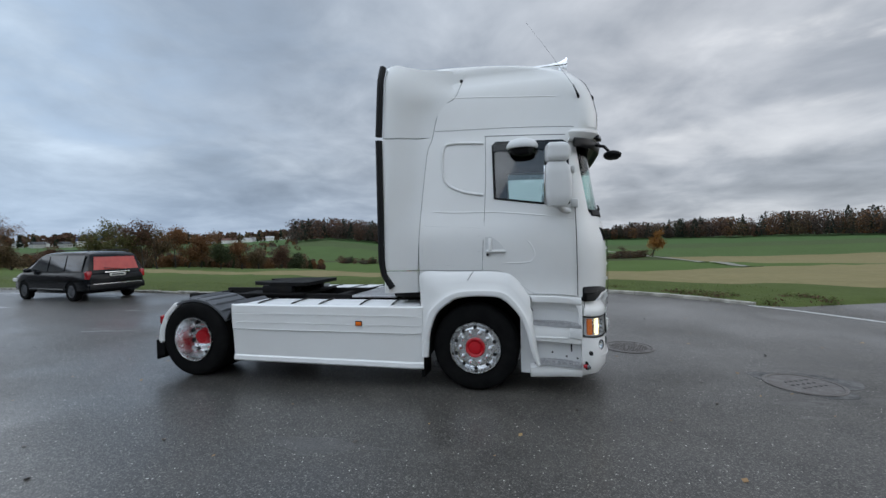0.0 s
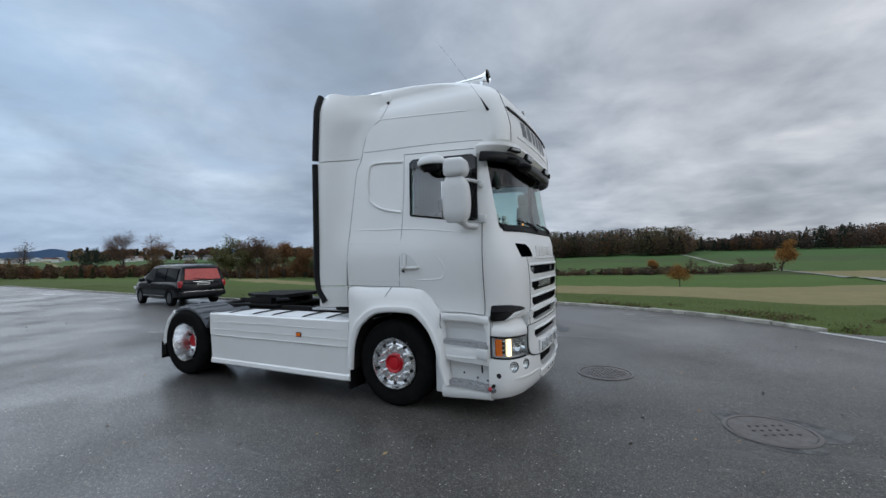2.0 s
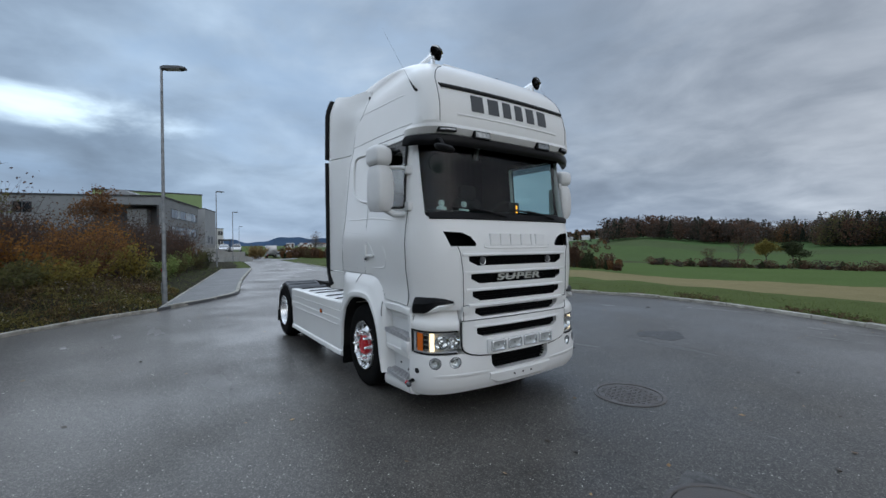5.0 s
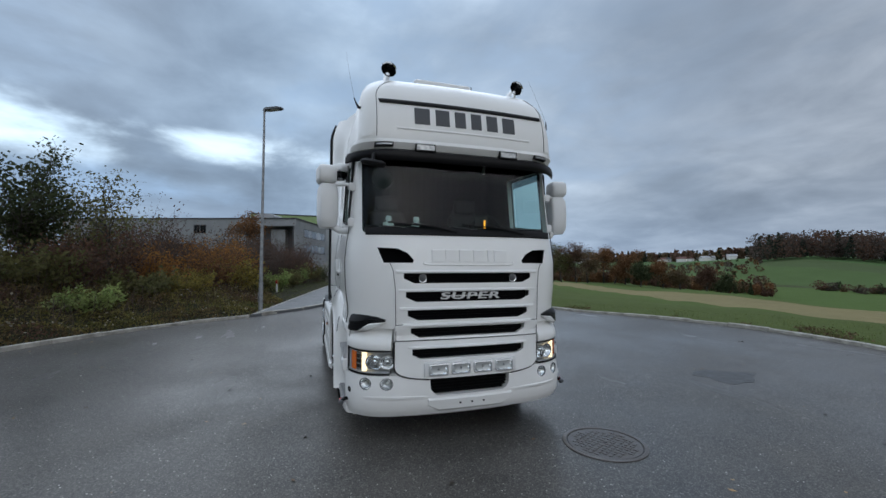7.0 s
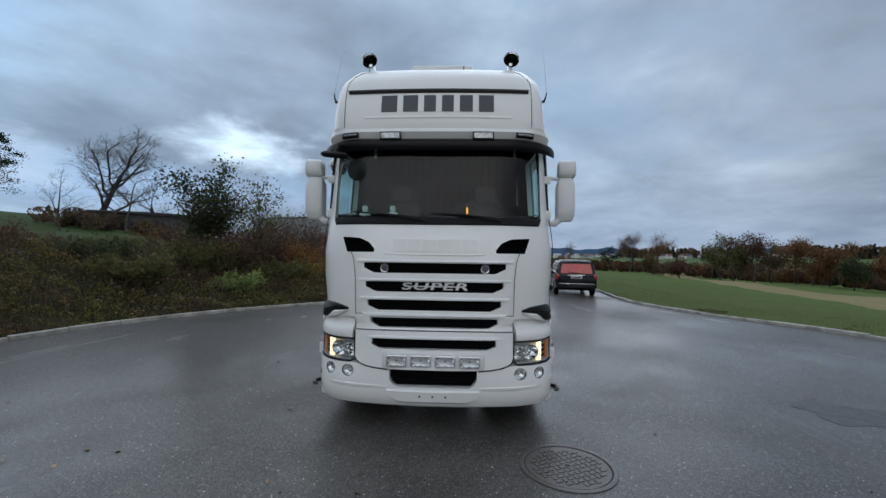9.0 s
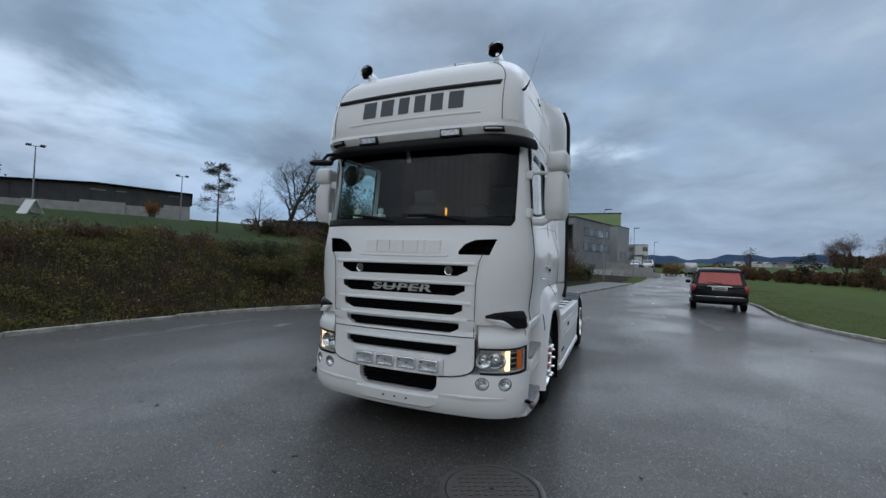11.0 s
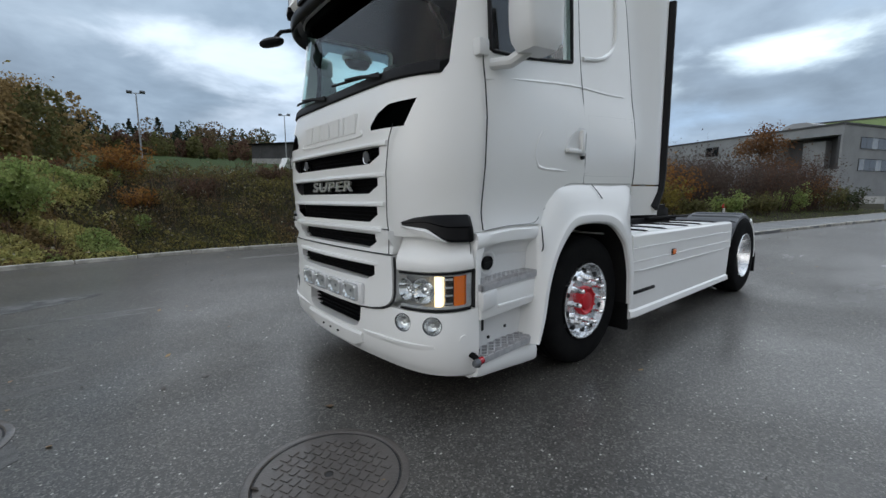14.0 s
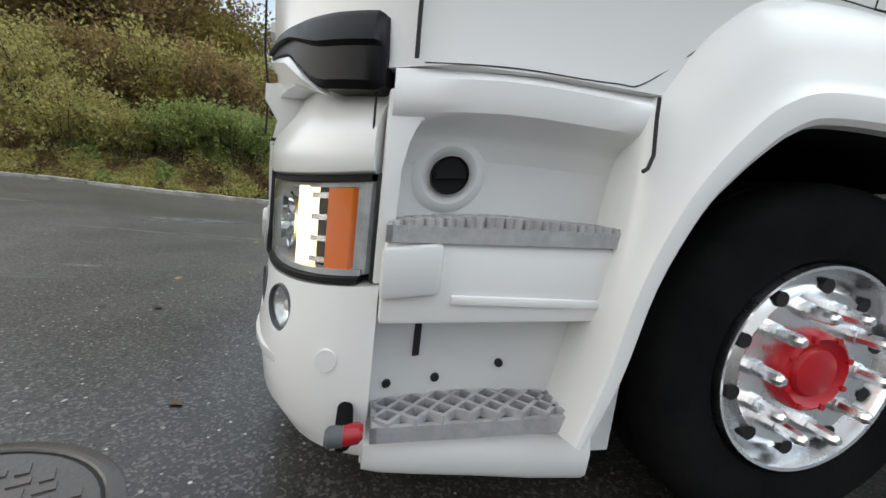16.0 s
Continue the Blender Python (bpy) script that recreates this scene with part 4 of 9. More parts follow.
def build_horns():
    for s in (-1, 1):
        bm = bmesh.new()
        prof = [(0.010, 0.0), (0.016, 0.05), (0.020, 0.35), (0.024, 0.50), (0.034, 0.60), (0.052, 0.665), (0.078, 0.70), (0.082, 0.705), (0.072, 0.695), (0.045, 0.65), (0.018, 0.60)]
        lathe(bm, prof, 24, "x", (0.36, s * 0.745, 3.68))
        horn = part("roof_horn", bm, "chrome", truck, "chrome trumpet horn")
        bm = bmesh.new()
        lathe(bm, [(0.068, 0.692), (0.044, 0.655), (0.020, 0.615), (0.001, 0.61)], 24, "x", (0.362, s * 0.745, 3.68))
        part("horn_throat", bm, "black_gloss", horn)
        bm = bmesh.new()
        box(bm, (0.30, s * 0.745 - 0.025, 3.655), (0.37, s * 0.745 + 0.025, 3.705), 0.01)
        part("horn_driver", bm, "chrome", horn)
        for x in (0.42, 0.99):
            bm = bmesh.new()
            box(bm, (x - 0.015, s * 0.745 - 0.02, 3.52), (x + 0.015, s * 0.745 + 0.02, 3.675), 0.006)
            part("horn_bracket", bm, "chrome", horn)
    bm = bmesh.new()
    tube(bm, [(1.21, 0.12, 3.36), (1.225, 0.12, 3.385)], 0.014, 10)
    part("washer_jet", bm, "black_plastic", truck)
    bm = bmesh.new()
    tube(bm, [(0.9, 0.25, 3.58), (0.88, 0.25, 3.70)], 0.006, 6)
    part("roof_aerial", bm, "black_plastic", truck)


build_horns()


# ---- lower front ----
BUMPER = np.array([(0.235, 1.37, 0.395, 0.485, 1.085), (0.275, 1.44, 0.42, 0.49, 1.108), (0.36, 1.485, 0.435, 0.495, 1.122), (0.52, 1.50, 0.435, 0.49, 1.125),
                   (0.66, 1.49, 0.45, 0.51, 1.122), (0.90, 1.475, 0.45, 0.525, 1.118), (1.00, 1.465, 0.43, 0.515, 1.11), (1.08, 1.43, 0.41, 0.50, 1.09)])


def bump_row(z):
    return [float(np.interp(z, BUMPER[:, 0], BUMPER[:, k])) for k in range(1, 5)]


def bump_bow(y, z):
    """The bumper bows: it falls back towards the cheeks, most at 0.65 from the middle."""
    y = abs(y)
    k = (y / 0.65) ** 2 if y < 0.65 else max(0.0, 1 - ((y - 0.65) / 0.45) ** 2)
    return k * float(np.interp(z, (0.80, 1.06), (0.045, 0.015)))


def bump_x(y, z, off=0.0):
    xf, a, b, w = bump_row(z)
    e = min(1.0, max(0.0, (abs(y) - (w - b)) / (b + off)))
    return xf - a + (a + off) * math.sqrt(max(0, 1 - e * e)) - bump_bow(y, z)


def corner(q, z, off=0.0):
    """A point on the rounded corner of the bumper, q from 0 (front) to pi / 2 (flank), pushed out along its normal."""
    xf, a, b, w = bump_row(z)
    x, y = xf - a + a * math.cos(q), w - b + b * math.sin(q)
    n = Vector((math.cos(q) / a, math.sin(q) / b)).normalized()
    return x - bump_bow(y, z) + n.x * off, y + n.y * off, z


def bump_ring(z, back, off=0.0):
    """Plan outline of the bumper, ended square at x = back."""
    xf, a, b, w = bump_row(z)
    t0 = math.asin(max(-1.0, min(1.0, (back - xf + a) / a)))
    h = [(back, 0.4)]
    for k in range(15):
        t = t0 + (math.pi / 2 - t0) * k / 14
        h.append((xf - a + a * math.sin(t), w - b + b * math.cos(t)))
    h += [(xf, (w - b) * (1 - k / 8)) for k in range(1, 9)]
    h = h[:1] + [(x - bump_bow(y, z), y) for x, y in h[1:]]
    return [(x, y, z) for x, y in h] + [(x, -y, z) for x, y in h[-2::-1]]


def build_bumper():
    base = bmesh.new()
    loft(base, [bump_ring(z, 1.135) for z in (0.235, 0.25, 0.275, 0.31, 0.36, 0.44, 0.52, 0.60, 0.64, 0.672)])
    cutter = bmesh.new()
    prism(cutter, [(-0.41, 0.635), (-0.405, 0.54), (-0.375, 0.50), (-0.33, 0.478), (0.33, 0.478), (0.375, 0.50), (0.405, 0.54), (0.41, 0.635)], 1.38, 1.7, "x")
    base = cut(base, cutter)
    cutter = bmesh.new()
    prism(cutter, [(-0.77, 0.72), (-0.735, 0.70), (-0.66, 0.662), (-0.55, 0.642), (-0.42, 0.628), (0.42, 0.628), (0.55, 0.642), (0.66, 0.662), (0.735, 0.70), (0.77, 0.72)], 1.38, 1.7, "x")
    base = cut(base, cutter)
    cutter = bmesh.new()
    for s in (-1, 1):
        for y in (0.805, 0.965):
            c = Vector((bump_x(y, 0.60), s * y, 0.60))
            n = Vector((1, s * (0.32 if y < 0.9 else 0.55), 0)).normalized()
            tube(cutter, [c - n * 0.05, c + n * 0.1], 0.053, 22)
    base = cut(base, cutter)
    part("bumper", base, "white_paint", truck, "white front bumper", 32)
    # lower chin plate
    bm = bmesh.new()
    rings = []
    for y in np.linspace(-0.43, 0.43, 9):
        x = bump_x(y, 0.42)
        t = 0.05 * max(0.0, abs(y) - 0.36) / 0.07
        rings.append([(x + 0.012, y, 0.455), (x + 0.022, y * 1.0, 0.44), (x + 0.004, y, 0.335 + t), (x - 0.04, y, 0.30 + t), (x - 0.08, y, 0.30 + t), (x - 0.05, y, 0.455)])
    loft(bm, rings)
    part("chin_plate", bm, "white_paint", truck)
    for y in (-0.12, 0.0, 0.12):
        bm = bmesh.new()
        tube(bm, [(1.49, y, 0.395), (1.512, y, 0.395)], 0.010, 8)
        part("plate_hole", bm, "seam_rubber", truck)
    bm = bmesh.new()
    box(bm, (1.36, -0.42, 0.46), (1.40, 0.42, 0.64), 0.0)
    part("lower_grille", bm, "mesh_black", truck)
    for k in range(5):
        bm = bmesh.new()
        box(bm, (1.40, -0.40, 0.487 + 0.028 * k), (1.43, 0.40, 0.495 + 0.028 * k))
        part("grille_slat", bm, "mesh_black", truck)
    # sculpted ledge low on each corner
    for s in (-1, 1):
        bm = bmesh.new()
        ys = np.linspace(0.42, 0.98, 10)
        rings = []
        for y in ys:
            h = 0.012 * math.sin(math.pi * (y - 0.42) / 0.56) ** 0.5 if 0.42 < y < 0.98 else 0.0
            z = 0.475 + 0.03 * (y - 0.42)
            rings.append([(bump_x(y, z) - 0.01, s * y, z + 0.012), (bump_x(y, z) + h, s * y, z + 0.004), (bump_x(y, z) + h, s * y, z - 0.01), (bump_x(y, z) - 0.01, s * y, z - 0.04)])
        loft(bm, rings)
        part("bumper_ledge", bm, "white_paint", truck)
        # fog lamp pair
        for y in (0.805, 0.965):
            c = Vector((bump_x(y, 0.60), s * y, 0.60))
            n = Vector((1, s * (0.35 if y < 0.9 else 0.75), 0)).normalized()
            place = Matrix.Translation(c) @ n.to_track_quat("X", "Z").to_matrix().to_4x4()

            def turned(name, profile, mat, parent, label=""):
                bm2 = bmesh.new()
                lathe(bm2, profile, 24, "x")
                bmesh.ops.transform(bm2, matrix=place, verts=bm2.verts)
                return part(name, bm2, mat, parent, label)
            lamp = turned("fog_lamp", [(0.054, -0.05), (0.054, -0.004), (0.053, 0.0), (0.0505, 0.0), (0.049, -0.008), (0.048, -0.04)], "grey_plastic", truck, "round clear fog lamp in a dark ring")
            turned("reflector", [(0.049, -0.012), (0.041, -0.028), (0.024, -0.04), (0.001, -0.044)], "polished_alloy", lamp)
            turned("bulb_shield", [(0.012, -0.040), (0.013, -0.020), (0.008, -0.016), (0.001, -0.015)], "lens_white", lamp)
            turned("lamp_glass", [(0.050, -0.006), (0.032, -0.001), (0.001, 0.002)], "lens_glass", lamp).visible_shadow = False
        bm = bmesh.new()
        y, z = 1.088, 0.52
        c = Vector((bump_x(y, z), s * y, z))
        n = Vector((0.35, s, 0)).normalized()
        tube(bm, [c - n * 0.01, c + n * 0.003], 0.024, 18)
        part("tow_cap", bm, "white_paint" if s > 0 else "seam_rubber", truck)
        # corner marker lamp on a short rubber stalk
        c = Vector((1.180, s * 1.142, 0.385))
        bm = bmesh.new()
        tube(bm, [c + Vector((0, -s * 0.08, 0.03)), c + Vector((0, -s * 0.02, 0.026)), c + Vector((0, s * 0.014, 0.008)), c + Vector((0, s * 0.012, -0.03))], [0.016, 0.017, 0.018, 0.016], 10)
        stalk = part("marker_lamp", bm, "tyre_rubber", truck, "rubber corner marker lamp")
        for dx, mat in ((0.036, "grey_plastic"), (-0.038, "red_lens")):
            bm = bmesh.new()
            tube(bm, [c + Vector((0, s * 0.016, 0.0)), c + Vector((dx * 0.8, s * 0.016, 0.0)), c + Vector((dx, s * 0.016, 0.0))], [0.024, 0.022, 0.015], 14)
            part("marker_lens", bm, mat, stalk)


material("lens_white", (0.62, 0.62, 0.60), 0.15, coat=0.5)
build_bumper()


def build_grille():
    """Panel between bumper and cab front with slots 4 and 5, bars, badges and the lamp bar."""
    base = bmesh.new()
    rings = []
    for z in (0.636, 0.648, 0.662, 0.68, 0.705, 0.74, 0.80, 0.90, 0.965, 0.975):
        h = float(np.interp(z, (0.636, 0.648, 0.662, 0.68, 0.705, 0.74), (0.41, 0.55, 0.63, 0.685, 0.722, 0.738)))
        ys = np.linspace(-h, h, 15)
        f = [(bump_x(y, z) + 0.018, y, z) for y in ys]
        rings.append(f + [(1.22, y, z) for y in ys[::-1]])
    loft(base, rings)
    cutter = bmesh.new()
    prism(cutter, [(-0.58, 0.905), (-0.58, 0.85), (-0.50, 0.815), (0.50, 0.815), (0.58, 0.85), (0.58, 0.905)], 1.40, 1.7, "x")
    part("lower_hatch", cut(base, cutter), "white_paint", truck, smooth=32)
    base = bmesh.new()
    rings = []
    for z in (0.985, 1.03, 1.08, 1.12):
        ys = np.linspace(-0.74, 0.74, 15)
        f = [(bump_x(min(1.4, y), z) + 0.012 if z < 1.05 else 1.462, y, z) for y in ys]
        rings.append(f + [(1.2, y, z) for y in ys[::-1]])
    loft(base, rings)
    cutter = bmesh.new()
    prism(cutter, [(-0.595, 1.105), (-0.595, 1.05), (-0.51, 1.005), (0.51, 1.005), (0.595, 1.05), (0.595, 1.105)], 1.38, 1.7, "x")
    part("grille_sill", cut(base, cutter), "white_paint", truck, smooth=32)
    # dark mesh inside each slot
    for y, z0, z1, x in ((0.66, 1.50, 1.592, 1.39), (0.64, 1.33, 1.422, 1.40), (0.62, 1.162, 1.256, 1.40), (0.59, 1.0, 1.106, 1.395), (0.575, 0.815, 0.905, 1.415)):
        bm = bmesh.new()
        box(bm, (x, -y, z0 - 0.01), (x + 0.01, y, z1 + 0.01))
        back = part("grille_mesh", bm, "mesh_black", truck, "black mesh behind a grille slot")
        for k in range(4):
            bm = bmesh.new()
            zz = z0 + (k + 0.5) * (z1 - z0) / 4
            box(bm, (x + 0.008, -y + 0.02, zz - 0.003), (x + 0.028, y - 0.02, zz + 0.003))
            part("grille_slat", bm, "mesh_black", back)
    # bars: a proud lip over each slot
    for y, z in ((0.735, 1.605), (0.715, 1.435), (0.70, 1.268), (0.67, 1.118), (0.66, 0.918)):
        bm = bmesh.new()
        rings = []
        for t in np.linspace(-1, 1, 21):
            yy = y * t
            x = (1.475 if z > 1.1 else bump_x(yy, z) + 0.018) - 0.025 * (yy / 1.17) ** 2
            h = 0.020 * min(1.0, (1 - abs(t)) * 7)
            rings.append([(x - 0.02, yy, z + 0.02), (x + h * 0.7, yy, z + 0.012), (x + h, yy, z), (x + h * 0.8, yy, z - 0.010), (x - 0.02, yy, z - 0.014)])
        loft(bm, rings)
        part("grille_bar", bm, "white_paint", truck)
    seam([(bump_x(y, 0.98) + 0.012, y, 0.981) for y in np.linspace(-0.74, 0.74, 15)], 0.006)
    seam([(1.468 - 0.025 * (y / 1.14) ** 2, y, 1.127) for y in np.linspace(-0.74, 0.74, 15)], 0.005)
    for s in (-1, 1):
        seam([(x, s * y, z) for x, y, z in ((1.455, 0.80, 1.70), (1.462, 0.765, 1.62), (1.471, 0.745, 1.45), (1.468, 0.74, 1.2), (1.455, 0.735, 1.1), (1.458, 0.735, 0.99))], 0.005)
        seam([(bump_x(y, z) + 0.004, s * y, z) for y, z in ((0.745, 0.97), (0.747, 0.88), (0.745, 0.75), (0.735, 0.71), (0.70, 0.678), (0.64, 0.655), (0.55, 0.640), (0.42, 0.628))], 0.012)
    # embossed bars in place of the maker's name, on a shallow raised field
    y = -0.39
    for wd in (0.115, 0.115, 0.125, 0.13, 0.045, 0.135):
        bm = bmesh.new()
        rings = []
        for yy in np.linspace(y, y + wd, 4):
            xx = 1.4655 - 0.025 * (yy / 1.17) ** 2
            rings.append([(xx - 0.012, yy, 1.692), (xx + 0.010, yy, 1.696), (xx + 0.004, yy, 1.808), (xx - 0.02, yy, 1.812)])
        loft(bm, rings)
        part("emblem_bar", bm, "white_paint", truck, "embossed white bar on the grille panel")
        y += wd + 0.024
    bm = bmesh.new()
    tube(bm, smooth_line([(1.462, -0.46, 1.70), (1.468, -0.43, 1.672), (1.472, 0, 1.668), (1.468, 0.43, 1.672), (1.462, 0.46, 1.70)], 5), 0.008, 6)
    part("emblem_field_edge", bm, "white_paint", truck)
    # corner intakes under the windscreen
    for s in (-1, 1):
        bm = bmesh.new()
        prism(bm, [(s * 0.92, 1.84), (s * 0.86, 1.675), (s * 0.56, 1.675), (s * 0.55, 1.72), (s * 0.62, 1.795), (s * 0.72, 1.835)], 1.24, 1.27, "x")
        part("corner_intake", bm, "mesh_black", truck)
        # round shields on the upper slot
        bm = bmesh.new()
        c = Vector((1.437, s * 0.475, 1.545))
        lathe(bm, [(0.001, 0.014), (0.022, 0.013), (0.034, 0.006), (0.037, -0.004), (0.030, -0.02)], 20, "x", c)
        shield = part("round_badge", bm, "grey_plastic", truck, "small round shield badge")
        bm = bmesh.new()
        lathe(bm, [(0.034, 0.004), (0.040, 0.006), (0.041, -0.004), (0.034, -0.008)], 20, "x", c)
        part("badge_ring", bm, "chrome", shield)
    curve = bpy.data.curves.new("super", "FONT")
    curve.body, curve.size, curve.extrude, curve.align_x, curve.align_y, curve.shear = "SUPER", 0.105, 0.006, "CENTER", "CENTER", 0.14
    curve.offset, curve.space_character = 0.0022, 1.12
    tmp = new("super", curve)
    me = bpy.data.meshes.new_from_object(tmp.evaluated_get(bpy.context.evaluated_depsgraph_get()))
    bpy.data.objects.remove(tmp)
    me.materials.clear()
    me.materials.append(MATS["badge_silver"])
    xs_ = [v.co.x for v in me.vertices]
    k = 0.625 / (max(xs_) - min(xs_))
    me.transform(Matrix.Translation((1.462, 0, 1.378)) @ Matrix(((0, 0, 1, 0), (1, 0, 0, 0), (0, 1, 0, 0), (0, 0, 0, 1))) @ Matrix.Diagonal((k, 0.86, 1, 1)))
    link_mesh("badge_lettering", me, truck, "silver lettering that reads SUPER")
    bm = bmesh.new()
    box(bm, (1.452, -0.28, 1.374), (1.460, 0.28, 1.384))
    part("badge_strip", bm, "badge_silver", truck)
    # bar with four rectangular driving lamps
    bm = bmesh.new()
    box(bm, (1.478, -0.475, 0.648), (1.505, 0.475, 0.785), 0.02)
    bar = part("driving_lamp_bar", bm, "white_plastic", truck, "bar with four rectangular driving lamps")
    for k in range(4):
        y = -0.3375 + 0.225 * k
        bm = bmesh.new()
        box(bm, (1.49, y - 0.097, 0.662), (1.53, y + 0.097, 0.772), 0.018)
        cutter = bmesh.new()
        box(cutter, (1.508, y - 0.085, 0.674), (1.6, y + 0.085, 0.76), 0.012)
        lamp = part("driving_lamp", cut(bm, cutter), "badge_silver", bar)
        bm = bmesh.new()
        g = bmesh.ops.create_grid(bm, x_segments=12, y_segments=8, size=1)
        for v in bm.verts:
            u, w = v.co.x, v.co.y
            v.co = Vector((1.516 - 0.040 * (1 - u * u) * (1 - w * w) + 0.009 * math.sin(u * 9 + w * 5), y + 0.084 * u, 0.717 + 0.042 * w))
        part("reflector", bm, "chrome", lamp)
        bm = bmesh.new()
        tube(bm, [(1.494, y, 0.722), (1.512, y, 0.718)], [0.014, 0.009], 12)
        part("bulb_shield", bm, "grey_plastic", lamp)
        bm = bmesh.new()
        bm.faces.new([bm.verts.new((1.524, y + 0.085 * a, 0.717 + 0.043 * b)) for a, b in ((-1, -1), (1, -1), (1, 1), (-1, 1))])
        part("lamp_glass", bm, "lens_glass", lamp).visible_shadow = False


build_grille()


def build_headlamps():
    for s in (-1, 1):
        # white shelf over the lamp
        def flank(q, z, off):
            x, y, _ = corner(q, z, off)
            return x, s * y, z
        bm = bmesh.new()
        prof = ((0.893, -0.004), (0.90, 0.008), (0.915, 0.014), (0.955, 0.012), (0.985, 0.002), (1.01, -0.014), (1.05, -0.03), (1.09, -0.035))
        loft(bm, [[flank(q, z, o) for z, o in prof] + [flank(q, 1.09, -0.10), flank(q, 0.893, -0.10)] for q in np.linspace(0.335, 1.262, 18)])
        part("corner_shelf", bm, "white_paint", truck)
        # dark air deflector at the cheek's foot, with a white tongue
        def cheek(q, z, off):
            n = Vector((math.cos(q) / 0.45, math.sin(q) / 0.555)).normalized()
            return 1.012 + 0.45 * math.cos(q) + n.x * off, s * (0.57 + 0.555 * math.sin(q) + n.y * off), z
        bm = bmesh.new()
        rings = []
        for q in np.r_[np.linspace(0.46, 1.20, 17), 1.225, 1.24]:
            end = 1.0 if q < 1.21 else (0.5 if q < 1.23 else 0.0)
            lo = float(np.interp(q, (0.46, 0.72, 0.86, 0.94, 1.25), (1.105, 1.088, 1.035, 1.014, 1.014))) + 0.012 * (1 - end)
            hi = float(np.interp(q, (0.46, 0.6, 0.8, 1.0), (1.125, 1.148, 1.162, 1.166))) - 0.012 * (1 - end)
            d = hi - lo
            rings.append([cheek(q, hi, -0.03), cheek(q, hi, 0.010 * end), cheek(q, hi - 0.1 * d, 0.020 * end), cheek(q, hi - 0.42 * d, 0.024 * end), cheek(q, hi - 0.48 * d, 0.014 * end),
                          cheek(q, lo + 0.1 * d, 0.016 * end), cheek(q, lo, 0.006 * end), cheek(q, lo, -0.05)])
        loft(bm, rings)
        part("air_deflector", bm, "visor_black", truck, "dark corner air deflector")
        bm = bmesh.new()
        rings = []
        for q in np.linspace(0.45, 0.93, 12):
            top = float(np.interp(q, (0.46, 0.72, 0.86, 0.93), (1.103, 1.087, 1.034, 1.016)))
            bot = float(np.interp(q, (0.45, 0.55, 0.75, 0.93), (1.095, 1.066, 1.030, 1.012)))
            rings.append([cheek(q, top, -0.02), cheek(q, top, 0.014), cheek(q, top * 0.7 + bot * 0.3, 0.022), cheek(q, bot, 0.012), cheek(q, bot - 0.004, -0.03)])
        loft(bm, rings)
        part("deflector_tongue", bm, "white_paint", truck)
        # headlamp: dark bowl, reflectors, lit strip, slats, indicator, clear cover
        z0, z1 = 0.685, 0.885
        ys = [0.547 + 0.573 * math.sin(t) for t in np.linspace(0.355, 1.265, 22)]
        def lamp_x(y, off=0.0):
            return bump_x(min(y, 1.116), 0.78, off)
        qs = np.linspace(0.355, 1.235, 22)
        bm = bmesh.new()
        loft(bm, [[flank(q, z0, -0.070), flank(q, z1, -0.070), flank(q, z1, -0.095), flank(q, z0, -0.095)] for q in qs])
        lamp = part("headlamp", bm, "headlamp_bowl", truck, "headlamp with a lit daytime strip and amber indicator")
        for lo, hi, mat in ((z1 - 0.004, z1 + 0.007, "black_plastic"), (z0 - 0.007, z0 + 0.004, "black_plastic"), (z1 - 0.016, z1 - 0.006, "headlamp_bowl"), (z0 + 0.006, z0 + 0.018, "headlamp_bowl")):
            inset = 0.001 if mat == "black_plastic" else -0.012
            bm = bmesh.new()
            loft(bm, [[flank(q, lo, inset), flank(q, hi, inset), flank(q, hi, -0.08), flank(q, lo, -0.08)] for q in np.linspace(0.345, 1.25, 26)])
            part("lamp_rim", bm, mat, lamp)
        for y, r in ((0.80, 0.058), (0.895, 0.066)):
            c = Vector((lamp_x(y) - 0.055, s * y * 0.985, 0.785))
            n = Vector((1, s * (0.15 if y < 0.85 else 0.35), 0)).normalized()
            q = n.to_track_quat("X", "Z").to_matrix().to_4x4()
            bm = bmesh.new()
            lathe(bm, [(0.012, -0.02), (r * 0.5, -0.012), (r * 0.8, 0.01), (r, 0.035), (r + 0.006, 0.035)], 22, "x")
            lathe(bm, [(0.002, 0.018), (r * 0.25, 0.014), (r * 0.36, 0.0), (r * 0.36, -0.02)], 18, "x")
            bmesh.ops.transform(bm, matrix=Matrix.Translation(c) @ q, verts=bm.verts)
            part("reflector", bm, "chrome", lamp)

        def block(name, ya, yb, za, zb, mat, front=-0.018, deep=0.03, label=""):
            bm2 = bmesh.new()
            rr = []
            for y in np.linspace(ya, yb, 5):
                k = 1 - 0.012 * (y > 0.95)
                rr.append([(lamp_x(y) + front, s * y * k, za), (lamp_x(y) + front, s * y * k, zb), (lamp_x(y) + front - deep, s * y * 0.975, zb), (lamp_x(y) + front - deep, s * y * 0.975, za)])
            loft(bm2, rr)
            return part(name, bm2, mat, lamp, label)
        block("daytime_strip", 0.966, 0.996, 0.700, 0.872, "lit_lamp", -0.008)
        block("lamp_back", 0.999, 1.041, 0.692, 0.878, "black_plastic", -0.03)
        for k in range(4):
            block("chrome_slat", 1.003, 1.038, 0.712 + 0.045 * k, 0.724 + 0.045 * k, "chrome", -0.012)
        block("indicator", 1.044, 1.077, 0.702, 0.868, "amber_lens", -0.006)
        block("lamp_back", 1.080, 1.092, 0.692, 0.878, "headlamp_bowl", -0.012)
        bm = bmesh.new()
